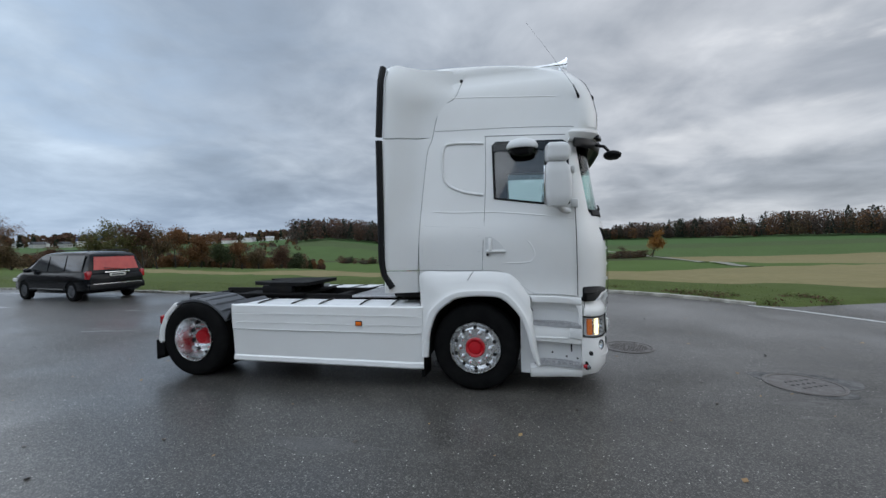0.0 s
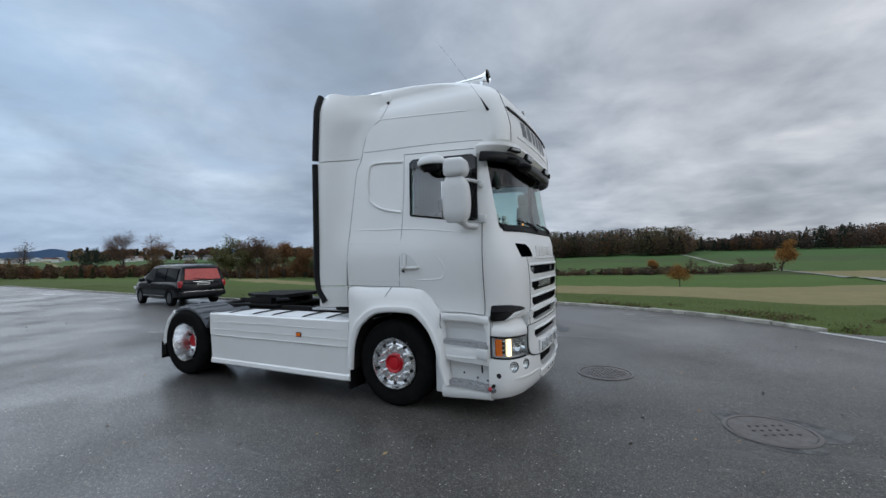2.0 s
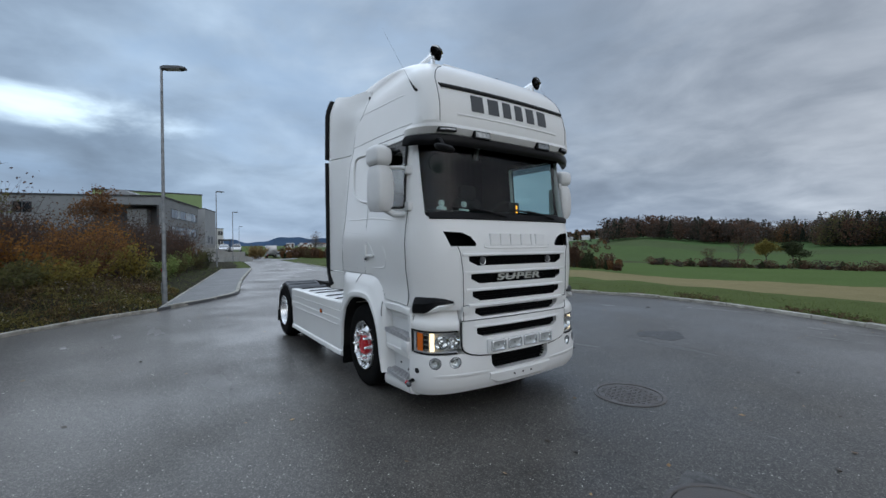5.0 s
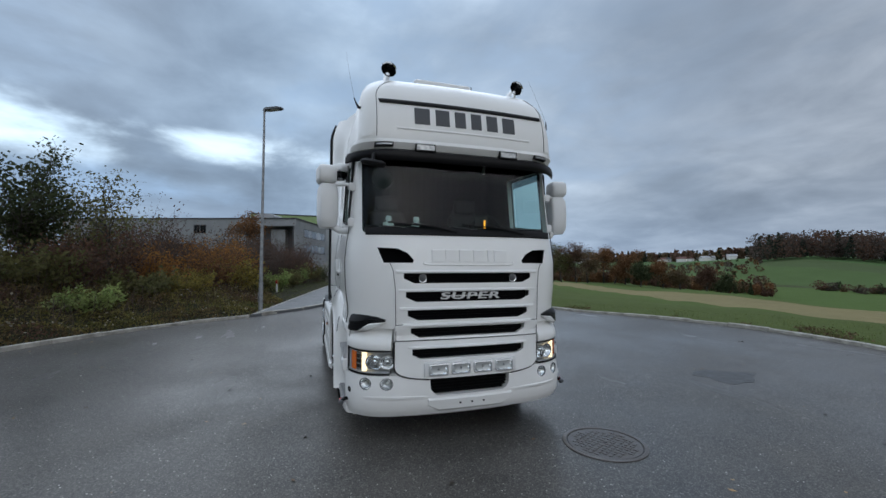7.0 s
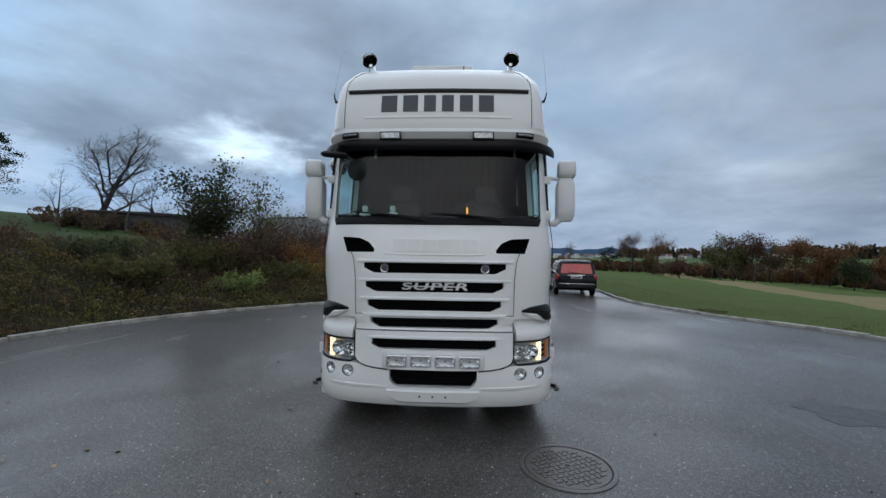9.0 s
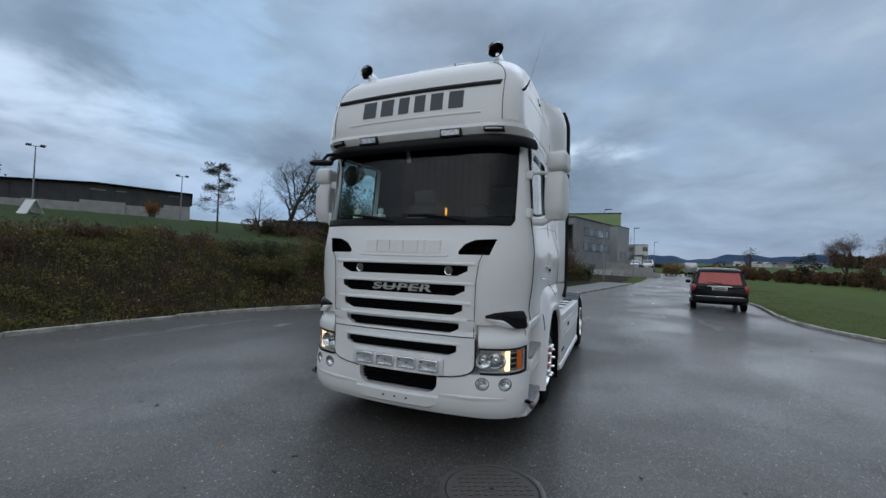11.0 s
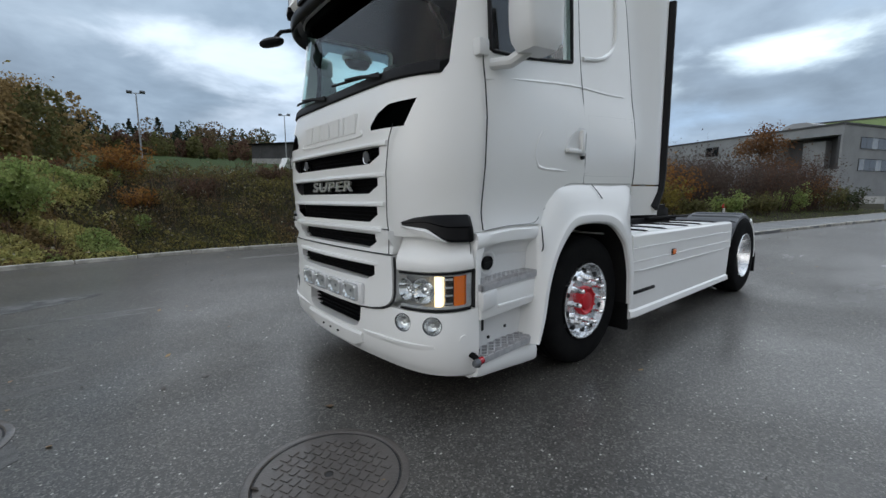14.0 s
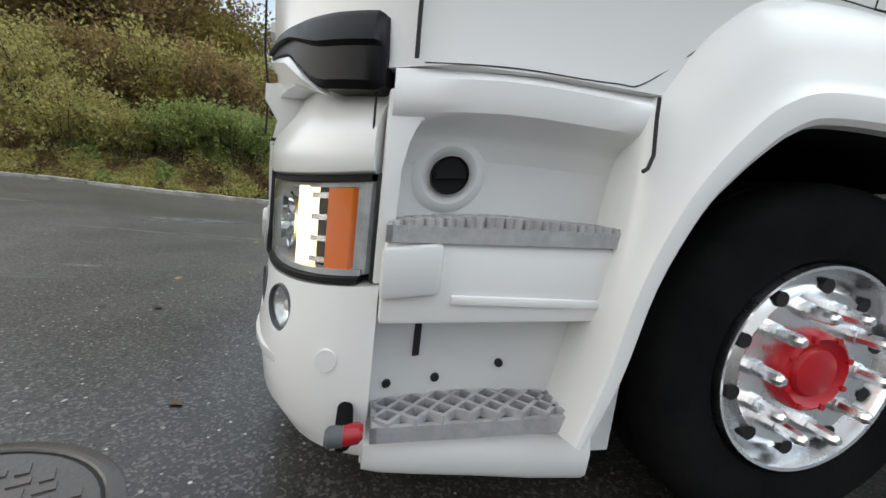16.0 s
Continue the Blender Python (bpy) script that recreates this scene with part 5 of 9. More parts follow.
        loft(bm, [[(lamp_x(y) + 0.004, s * y, z) for z in np.linspace(z0 + 0.004, z1 - 0.004, 4)] for y in ys], False)
        part("lamp_cover", bm, "lens_glass", lamp).visible_shadow = False
        bm = bmesh.new()
        box(bm, (1.138, min(s * 1.03, s * 1.098), 0.675), (1.156, max(s * 1.03, s * 1.098), 0.895), 0.006)
        part("lamp_edge", bm, "seam_rubber", lamp)


material("headlamp_bowl", (0.50, 0.51, 0.52), 0.25, 0.15, color2=(0.36, 0.37, 0.38), scale=24)
build_headlamps()


def yrange(s, a, b):
    return min(s * a, s * b), max(s * a, s * b)


def build_steps():
    for s in (-1, 1):
        def sbox(bm, x0, x1, ya, yb, z0, z1, bev=0.0):
            lo, hi = yrange(s, ya, yb)
            return box(bm, (x0, lo, z0), (x1, hi, z1), bev)
        # recessed well: back wall, roof shelf and floor sill
        bm = bmesh.new()
        sbox(bm, 0.50, 1.14, 0.80, 1.042, 0.22, 1.02)
        well = part("step_well", bm, "white_plastic", truck, "white entry step well")
        bm = bmesh.new()
        rings = []
        for x in np.linspace(0.56, 1.14, 9):
            k = 0.012 * math.sin((x - 0.56) / 0.58 * math.pi)
            rings.append([(x, s * 1.10, 1.087), (x, s * (1.112 + k), 1.065), (x, s * (1.112 + k), 1.025), (x, s * (1.108 + k), 1.005), (x, s * 1.098, 0.993), (x, s * 1.085, 0.985), (x, s * 1.062, 0.972), (x, s * 1.048, 0.952), (x, s * 1.042, 0.915), (x, s * 1.03, 0.90), (x, s * 1.03, 1.087)])
        loft(bm, rings)
        part("step_head", bm, "white_paint", well)
        bm = bmesh.new()
        rings = []
        for x, dz, w in ((0.60, 0.0, 1.115), (0.61, 0.0, 1.13), (0.75, 0.008, 1.135), (0.90, 0.02, 1.135), (1.02, 0.032, 1.13), (1.10, 0.042, 1.122), (1.137, 0.048, 1.112)):
            rings.append([(x, s * 0.95, 0.345), (x, s * (w - 0.03), 0.34 if x > 0.74 else 0.31), (x, s * (w - 0.008), 0.325 if x > 0.74 else 0.295), (x, s * w, 0.27 + dz), (x, s * (w - 0.004), 0.215 + dz), (x, s * (w - 0.02), 0.195 + dz), (x, s * (w - 0.06), 0.185 + dz), (x, s * 0.95, 0.185 + dz)])
        loft(bm, rings)
        part("step_sill", bm, "white_paint", well)
        # column between the headlamp and the well, rounded into the head
        bm = bmesh.new()
        prism(bm, [(1.148, 0.675), (1.148, 1.05), (1.09, 1.05), (1.075, 0.99), (1.098, 0.975), (1.108, 0.95), (1.112, 0.90), (1.112, 0.675)], s * 0.97, s * 1.104, "y")
        bmesh.ops.bevel(bm, geom=[e for e in bm.edges], offset=0.006, segments=2, affect="EDGES", profile=0.5)
        part("lamp_column", bm, "white_paint", well)
        seam([(1.172, s * 1.075, 1.05), (1.172, s * 1.085, 0.99), (1.170, s * 1.092, 0.90)], 0.004)
        # riser with a small flap under the upper tread
        bm = bmesh.new()
        sbox(bm, 0.60, 1.132, 1.03, 1.128, 0.595, 0.765, 0.012)
        riser = part("step_riser", bm, "white_paint", well)
        bm = bmesh.new()
        sbox(bm, 0.62, 0.99, 1.123, 1.135, 0.625, 0.645, 0.004)
        part("riser_ridge", bm, "white_paint", riser)
        bm = bmesh.new()
        sbox(bm, 1.015, 1.135, 1.10, 1.148, 0.650, 0.755, 0.014)
        part("riser_flap", bm, "white_plastic", riser)
        # treads of open diamond grid
        for x0, x1, y0, y1, z0, z1, n in ((0.60, 1.125, 1.035, 1.135, 0.765, 0.804, 13), (0.655, 1.120, 1.035, 1.145, 0.345, 0.388, 8)):
            bm = bmesh.new()
            lo, hi = yrange(s, y0, y1)
            prism(bm, [(x0, lo), (x1, lo), (x1, hi), (x0, hi)], z0, z0 + 0.02, "z")
            tread = part("step_tread", bm, "step_pan", well)
            bm = bmesh.new()
            lo2, hi2 = lo + 0.004, hi - 0.004
            for a, b in (((x0, lo2), (x1, lo2)), ((x0, hi2), (x1, hi2)), ((x0, lo2), (x0, hi2)), ((x1, lo2), (x1, hi2))):
                box(bm, (min(a[0], b[0]) - 0.006, min(a[1], b[1]) - 0.006, z0), (max(a[0], b[0]) + 0.006, max(a[1], b[1]) + 0.006, z1 - 0.006))
            w = hi - lo
            pitch = (x1 - x0) / n
            for k in range(-3, n + 1):
                for d in (-1, 1):
                    pts = []
                    for t in (0.0, 1.0):
                        x = x0 + (k + 0.5) * pitch + (t if d > 0 else 1 - t) * w * 1.1
                        pts.append((x, lo + t * w))
                    (xa, ya), (xb, yb) = pts
                    def clipx(xa, ya, xb, yb):
                        t0, t1 = 0.0, 1.0
                        dx = xb - xa
                        for lim, sign in ((x0, 1), (x1, -1)):
                            if abs(dx) < 1e-9:
                                continue
                            t = (lim - xa) / dx
                            if dx * sign > 0:
                                t0 = max(t0, t)
                            else:
                                t1 = min(t1, t)
                        return t0, t1
                    t0, t1 = clipx(xa, ya, xb, yb)
                    if t1 - t0 < 0.05:
                        continue
                    a = Vector((xa + (xb - xa) * t0, ya + (yb - ya) * t0, 0))
                    b = Vector((xa + (xb - xa) * t1, ya + (yb - ya) * t1, 0))
                    dvec = (b - a).normalized()
                    nn = Vector((-dvec.y, dvec.x, 0)) * 0.0045
                    quad = [(a + nn), (b + nn), (b - nn), (a - nn)]
                    prism(bm, [(q.x, q.y) for q in quad], z1 - 0.022, z1, "z")
            part("tread_grid", bm, "step_alloy", tread, "ribbed grey metal step grid")
        # fixings, slot and round air inlet on the back wall
        for x, z in ((0.835, 0.455), (0.985, 0.425), (1.095, 0.425)):
            bm = bmesh.new()
            tube(bm, [(x, s * 1.037, z), (x, s * 1.05, z)], 0.010, 10)
            part("bolt_hole", bm, "seam_rubber", well)
        bm = bmesh.new()
        sbox(bm, 1.028, 1.043, 1.040, 1.048, 0.485, 0.60)
        part("wall_slot", bm, "seam_rubber", well)
        if s > 0:
            bm = bmesh.new()
            c = Vector((1.006, 1.042, 0.886))
            lathe(bm, [(0.082, -0.002), (0.074, 0.007), (0.060, 0.011), (0.048, 0.006), (0.043, 0.002), (0.04, -0.02)], 26, "y", c)
            collar = part("inlet_collar", bm, "white_plastic", well)
            bm = bmesh.new()
            lathe(bm, [(0.001, 0.012), (0.036, 0.012), (0.040, 0.02), (0.041, 0.0)], 20, "y", c)
            box(bm, (c.x - 0.03, c.y + 0.012, c.z - 0.006), (c.x + 0.03, c.y + 0.024, c.z + 0.006))
            part("filler_cap", bm, "black_plastic", collar)


build_steps()


def build_fenders():
    """Front wings: a flared lip round the arch, a crease, and a shoulder that runs up under the door and the side locker."""
    edge = [(-0.525, 0.385), (-0.515, 0.50), (-0.496, 0.67), (-0.42, 0.865), (-0.33, 0.955), (-0.242, 1.016), (-0.139, 1.055), (0.06, 1.072), (0.256, 1.064), (0.33, 1.035), (0.381, 0.995), (0.44, 0.935), (0.501, 0.855), (0.569, 0.693), (0.612, 0.49), (0.672, 0.335)]
    crease = [(-0.585, 0.385), (-0.58, 0.50), (-0.568, 0.67), (-0.50, 0.885), (-0.40, 1.00), (-0.30, 1.075), (-0.16, 1.125), (0.06, 1.143), (0.27, 1.135), (0.37, 1.10), (0.435, 1.045), (0.50, 0.965), (0.562, 0.86), (0.62, 0.70), (0.658, 0.50), (0.702, 0.34)]
    top = [(-0.605, 0.385, 1.21), (-0.605, 0.50, 1.21), (-0.605, 0.67, 1.205), (-0.61, 0.87, 1.195), (-0.615, 1.05, 1.17), (-0.615, 1.345, 1.15), (-0.30, 1.352, 1.15), (0.0, 1.352, 1.152), (0.22, 1.349, 1.152), (0.38, 1.325, 1.152), (0.46, 1.265, 1.15), (0.54, 1.165, 1.15), (0.612, 1.06, 1.148), (0.638, 0.85, 1.165), (0.678, 0.50, 1.16), (0.715, 0.335, 1.15)]
    edge, crease = (smooth_line([(x, z, 0) for x, z in line], 4) for line in (edge, crease))
    top = smooth_line(top, 4)
    for s in (-1, 1):
        bm = bmesh.new()
        rings = []
        for e, c, t in zip(edge, crease, top):
            def q(a, b, k, y):
                return (a.x + (b.x - a.x) * k, s * y, a.y + (b.y - a.y) * k)
            rings.append([q(e, c, -0.02, 0.90), q(e, c, -0.02, 1.215), q(e, c, 0.05, 1.237), q(e, c, 0.22, 1.246), q(e, c, 0.6, 1.249), q(e, c, 0.9, 1.246), q(e, c, 1.0, 1.240),
                          q(c, t, 0.12, 0.88 * 1.238 + 0.12 * t.z), q(c, t, 0.4, 0.72 * 1.238 + 0.28 * t.z), q(c, t, 0.7, 0.48 * 1.236 + 0.52 * t.z), q(c, t, 0.9, 0.2 * 1.23 + 0.8 * t.z), q(c, t, 1.0, t.z - 0.006), q(c, t, 0.98, 0.95)])
        n = len(rings[0])
        loft(bm, rings, True, True)
        bm.faces.ensure_lookup_table()
        for k in range(len(edge) - 1):
            bm.faces[n * k].material_index = 1
            bm.faces[n * k + n - 1].material_index = 1
        part("front_fender", bm, ("white_paint", "chassis_black"), truck, smooth=24)
        bm = bmesh.new()
        rings = [[(i.x * 1.0, s * 0.93, i.y + 0.004), (i.x, s * 0.55, i.y + 0.004)] for i in edge]
        loft(bm, rings, False)
        prism(bm, [(i.x, i.y) for i in edge], s * 0.55, s * 0.54, "y")
        part("wheel_arch_liner", bm, "chassis_black", truck)
        seam([(0.617, s * 1.150, 1.075), (0.622, s * 1.158, 1.03), (0.620, s * 1.166, 0.96), (0.632, s * 1.172, 0.932), (0.642, s * 1.172, 0.925)], 0.007)
        seam([(0.0, s * 1.168, 1.345), (-0.03, s * 1.194, 1.30), (-0.062, s * 1.218, 1.245)], 0.005)
        # mud flap behind the front wheel
        bm = bmesh.new()
        lo, hi = yrange(s, 0.92, 1.2)
        box(bm, (-0.61, lo, 0.14), (-0.575, hi, 0.40), 0.006)
        part("mud_flap", bm, "tyre_rubber", truck)
        # body flank between fender and cab, behind the wheel
        bm = bmesh.new()
        lo, hi = yrange(s, 0.70, 1.12)
        box(bm, (-0.64, lo, 0.96), (-0.30, hi, 1.36), 0.02)
        part("cab_foot", bm, "white_paint", truck)


build_fenders()


def build_skirts():
    for s in (-1, 1):
        prof = [(0.93, 1.00), (0.955, 1.18), (0.95, 1.222), (0.935, 1.236), (0.845, 1.240), (0.838, 1.236), (0.832, 1.240), (0.735, 1.241), (0.727, 1.236), (0.72, 1.240), (0.645, 1.241), (0.636, 1.232),
                (0.62, 1.231), (0.36, 1.224), (0.315, 1.222), (0.30, 1.238), (0.255, 1.246), (0.238, 1.23), (0.238, 1.05)]
        bm = bmesh.new()
        rings = []
        for x in (-3.12, -3.1, -3.05, -2.86, -2.0, -1.2, -0.66, -0.60, -0.585):
            k = 0.0
            if x > -0.61 or x < -3.11:
                k = -0.015
            rings.append([(x + (0.04 * (0.95 - z) if x < -3.04 else 0), s * (y + k), z) for z, y in prof])
        loft(bm, rings, True, True)
        skirt = part("side_skirt", bm, "white_paint", truck, "white ribbed side skirt", 28)
        for z, x0, x1 in ((0.84, -2.85, -0.64), (0.645, -2.85, -0.66), (0.73, -3.04, -0.62)):
            bm = bmesh.new()
            tube(bm, [(x0, s * 1.237, z), (x0 + 0.04, s * 1.243, z), (x1 - 0.04, s * 1.243, z), (x1, s * 1.237, z)], 0.004, 6)
            part("skirt_rib", bm, "white_paint", skirt)
        bm = bmesh.new()
        lo, hi = yrange(s, 1.236, 1.252)
        box(bm, (-1.40, lo, 0.715), (-1.315, hi, 0.775), 0.006)
        m = part("side_marker", bm, "black_plastic", skirt)
        bm = bmesh.new()
        lo, hi = yrange(s, 1.25, 1.258)
        box(bm, (-1.392, lo, 0.723), (-1.323, hi, 0.767), 0.004)
        part("marker_lens", bm, "amber_lens", m)
        bm = bmesh.new()
        lo, hi = yrange(s, 0.60, 1.21)
        box(bm, (-3.05, lo, 0.42), (-0.66, hi, 0.945), 0.05, 3)
        tank = part("tank_cover", bm, "white_plastic", truck)
        for x in (-2.78, -2.30, -1.92, -1.38, -0.98):
            bm = bmesh.new()
            tube(bm, [(x, s * 1.20, 0.94), (x, s * 1.12, 0.958), (x - 0.04, s * 0.9, 0.96), (x - 0.08, s * 0.62, 0.955)], 0.009, 6)
            part("tank_strap", bm, "chassis_black", tank)
        if s > 0:
            bm = bmesh.new()
            box(bm, (-1.02, 1.10, 0.445), (-0.62, 1.235, 0.475), 0.008)
            part("skirt_step", bm, "black_plastic", skirt)
            for k in range(6):
                bm = bmesh.new()
                box(bm, (-1.0 + 0.06 * k, 1.11, 0.474), (-0.965 + 0.06 * k, 1.225, 0.48))
                part("step_rib", bm, "grey_plastic", skirt)


build_skirts()


def build_rear():
    for s in (-1, 1):
        # ribbed half-round cover over the rear tyres
        arc = [(-3.70 + 0.575 * math.cos(a), 0.47 + 0.555 * math.sin(a)) for a in np.linspace(math.radians(14), math.radians(128), 19)]
        arc = [(-2.95, 0.86), (-3.0, 0.93), (-3.08, 0.985)] + [p for p in arc if p[0] < -3.2 or p[1] > 0.99] + [(-4.10, 0.86)]
        bm = bmesh.new()
        loft(bm, [[(x, s * 0.62, z), (x, s * 1.19, z), (x, s * 1.215, z - 0.02), (x, s * 1.215, z - 0.05), (x, s * 1.19, z - 0.035), (x, s * 0.62, z - 0.03)] for x, z in arc])
        cover = part("rear_wing", bm, "grey_plastic", truck, "dark grey ribbed wing over the rear wheels", 40)
        for k in range(3, 17, 2):
            x, z = arc[min(k, len(arc) - 1)]
            bm = bmesh.new()
            tube(bm, [(x, s * 0.66, z - 0.01), (x, s * 1.16, z - 0.01), (x, s * 1.20, z - 0.025)], 0.026, 8)
            part("wing_rib", bm, "grey_plastic", cover)
        # white rear quarter with a rubber flap
        outer = [(-3.12, 0.95), (-3.30, 1.0), (-3.55, 1.035), (-3.80, 1.02), (-4.0, 0.955), (-4.16, 0.80), (-4.25, 0.60), (-4.275, 0.42)]
        inner = [(-3.14, 0.80), (-3.30, 0.925), (-3.52, 0.985), (-3.78, 0.975), (-3.95, 0.91), (-4.09, 0.77), (-4.16, 0.60), (-4.18, 0.42)]
        bm = bmesh.new()
        rings = [[(i[0], s * 1.10, i[1]), (i[0], s * 1.225, i[1]), (i[0] * 0.6 + o[0] * 0.4, s * 1.238, i[1] * 0.6 + o[1] * 0.4), (o[0], s * 1.22, o[1]), (o[0], s * 1.10, o[1])] for o, i in list(zip(outer, inner))[4:]]
        loft(bm, rings)
        part("rear_quarter", bm, "white_paint", truck, smooth=45)
        bm = bmesh.new()
        lo, hi = yrange(s, 0.70, 1.235)
        box(bm, (-4.30, lo, 0.20), (-4.265, hi, 0.46), 0.008)
        box(bm, (-4.29, lo, 0.25), (-4.17, lo + 0.02 if s < 0 else lo + 0.02, 0.44))
        part("mud_flap", bm, "tyre_rubber", truck)
        # chassis rail
        bm = bmesh.new()
        lo, hi = yrange(s, 0.36, 0.44)
        box(bm, (-4.55, lo, 0.72), (0.9, hi, 0.985), 0.01)
        part("chassis_rail", bm, "chassis_black", truck)
        bm = bmesh.new()
        lo, hi = yrange(s, 0.70, 1.0)
        box(bm, (-4.50, lo, 0.62), (-4.44, hi, 0.74), 0.02)
        part("tail_lamp", bm, "red_lens", truck)
    for x in (-4.5, -3.9, -2.2, -1.4):
        bm = bmesh.new()
        box(bm, (x - 0.06, -0.38, 0.76), (x + 0.06, 0.38, 0.94), 0.01)
        part("cross_member", bm, "chassis_black", truck)
    bm = bmesh.new()
    tube(bm, [(-3.7, -0.75, 0.485), (-3.7, 0.75, 0.485)], 0.07, 14)
    lathe(bm, [(0.02, -0.26), (0.2, -0.18), (0.24, 0), (0.2, 0.18), (0.02, 0.26)], 18, "x", (-3.7, 0, 0.485))
    tube(bm, [(0, -0.8, 0.46), (0, 0.8, 0.46)], 0.06, 12)
    part("axles", bm, "chassis_black", truck)
    # fifth wheel
    base = bmesh.new()
    outline = [(-2.50, -0.40), (-2.55, -0.45), (-3.10, -0.46), (-3.48, -0.30), (-3.56, -0.20), (-3.40, -0.06), (-3.25, 0.0), (-3.40, 0.06), (-3.56, 0.20), (-3.48, 0.30), (-3.10, 0.46), (-2.55, 0.45), (-2.50, 0.40)]
    prism(base, outline, 1.10, 1.15, "z")
    plate = part("fifth_wheel", base, "chassis_black", truck, "black greasy coupling plate", 0)
    bm = bmesh.new()
    for s in (-1, 1):
        lo, hi = yrange(s, 0.34, 0.46)
        box(bm, (-3.25, lo, 0.97), (-2.75, hi, 1.11), 0.03)
    box(bm, (-3.45, -0.50, 0.965), (-2.55, 0.50, 1.0), 0.01)
    part("coupling_bracket", bm, "chassis_black", plate)
    # deck behind the cab: walkway plate, hose stand and coiled lines
    bm = bmesh.new()
    box(bm, (-1.75, -0.60, 0.965), (-1.12, 0.60, 0.99), 0.005)
    for k in range(9):
        box(bm, (-1.72 + 0.07 * k, -0.58, 0.989), (-1.70 + 0.07 * k, 0.58, 0.999))
    part("walkway_plate", bm, "step_alloy", truck)
    bm = bmesh.new()
    box(bm, (-1.10, -0.50, 0.95), (-0.70, 0.50, 1.25), 0.03)
    box(bm, (-1.02, -0.95, 1.02), (-0.66, 0.95, 1.12), 0.03)
    part("rear_cab_mount", bm, "chassis_black", truck)
    bm = bmesh.new()
    for y in (-0.25, 0.25):
        tube(bm, [(-0.98, y, 1.2), (-1.0, y, 1.75), (-1.0, y * 0.8, 1.9)], 0.02, 8)
    tube(bm, [(-1.0, -0.3, 1.85), (-1.0, 0.3, 1.85)], 0.02, 8)
    part("hose_stand", bm, "chassis_black", truck)
    for y, mat in ((-0.18, "red_paint"), (0.0, "black_plastic"), (0.18, "black_plastic")):
        bm = bmesh.new()
        pts = [(-1.04 - 0.05 * math.cos(t), y + 0.05 * math.sin(t), 1.82 - t * 0.014) for t in np.linspace(0, 38, 150)]
        tube(bm, pts, 0.011, 5)
        part("air_line", bm, mat, truck)


build_rear()


def build_wheels():
    tyre_prof = [(0.285, -0.125), (0.30, -0.148), (0.345, -0.157), (0.40, -0.158), (0.445, -0.152), (0.468, -0.138), (0.480, -0.118)]
    tread = []
    for c in (-0.075, -0.025, 0.025, 0.075):
        tread += [(0.487, c - 0.007), (0.474, c - 0.005), (0.474, c + 0.005), (0.487, c + 0.007)]
    tyre_prof = tyre_prof + tread + [(r, -h) for r, h in tyre_prof[::-1]]

    def wheel(x, y, s, rear, inner=False):
        bm = bmesh.new()
        lathe(bm, tyre_prof, 56)
        ob = part("wheel", bm, "tyre_rubber", truck, "black truck tyre on a polished alloy wheel" if not inner else "")
        flip = Matrix.Rotation(math.pi if s > 0 else 0.0, 4, "Z")
        ob.matrix_local = Matrix.Translation((x, s * y, 0.487)) @ flip
        if inner:
            return
        bm = bmesh.new()
        if rear:
            prof = [(0.280, -0.10), (0.287, -0.145), (0.283, -0.158), (0.274, -0.155), (0.268, -0.135), (0.262, -0.09), (0.245, -0.05), (0.238, 0.03), (0.225, 0.065), (0.205, 0.075), (0.14, 0.075), (0.13, 0.075), (0.06, 0.08)]
        else:
            prof = [(0.280, -0.10), (0.288, -0.145), (0.284, -0.160), (0.275, -0.158), (0.268, -0.142), (0.262, -0.112), (0.254, -0.102), (0.246, -0.108), (0.232, -0.128), (0.214, -0.138), (0.205, -0.135), (0.135, -0.135), (0.10, -0.135), (0.06, -0.13)]
        lathe(bm, prof, 56)
        rim = part("rim", bm, "polished_alloy", ob, "polished alloy rim", 40)
        face = 0.075 if rear else -0.135
        # hand holes
        for k in range(10):
            a = 2 * math.pi * (k + 0.5) / 10
            c, d = math.cos(a), math.sin(a)
            bm = bmesh.new()
            r, h = (0.222, 0.060) if rear else (0.2265, -0.1335)
            tube(bm, [(r * c, h - 0.006, r * d), (r * c, h + 0.02, r * d)], 0.026 if rear else 0.02, 14)
            part("hand_hole", bm, "seam_rubber", rim)
        for k in range(10):
            a = 2 * math.pi * k / 10
            c, d = math.cos(a), math.sin(a)
            bm = bmesh.new()
            r = 0.1675
            tip = face - (0.082 if not rear else 0.05)
            tube(bm, [(r * c, face + 0.01, r * d), (r * c, face - 0.012, r * d), (r * c, face - 0.014, r * d), (r * c, tip + 0.012, r * d), (r * c, tip, r * d)], [0.024, 0.024, 0.0185, 0.0175, 0.009], 8)
            part("wheel_nut", bm, "polished_alloy", rim)
        bm = bmesh.new()
        if rear:
            hub = [(0.112, 0.076), (0.110, 0.045), (0.098, 0.035), (0.094, -0.008), (0.084, -0.020), (0.050, -0.022), (0.045, -0.016), (0.001, -0.014)]
        else:
            hub = [(0.112, -0.130), (0.110, -0.150), (0.105, -0.162), (0.094, -0.168), (0.086, -0.158), (0.070, -0.153), (0.062, -0.164), (0.030, -0.170), (0.001, -0.170)]
        lathe(bm, hub, 40)
        hubob = part("hub", bm, "red_paint", ob, "red painted hub")
        for k in range(8):
            a = 2 * math.pi * (k + 0.5) / 8
            c, d = math.cos(a), math.sin(a)
            bm = bmesh.new()
            r, h = (0.070, -0.020) if rear else (0.098, -0.162)
            tube(bm, [(r * c, h + 0.008, r * d), (r * c, h - 0.010, r * d)], 0.009, 6)
            part("hub_bolt", bm, "red_paint", hubob)

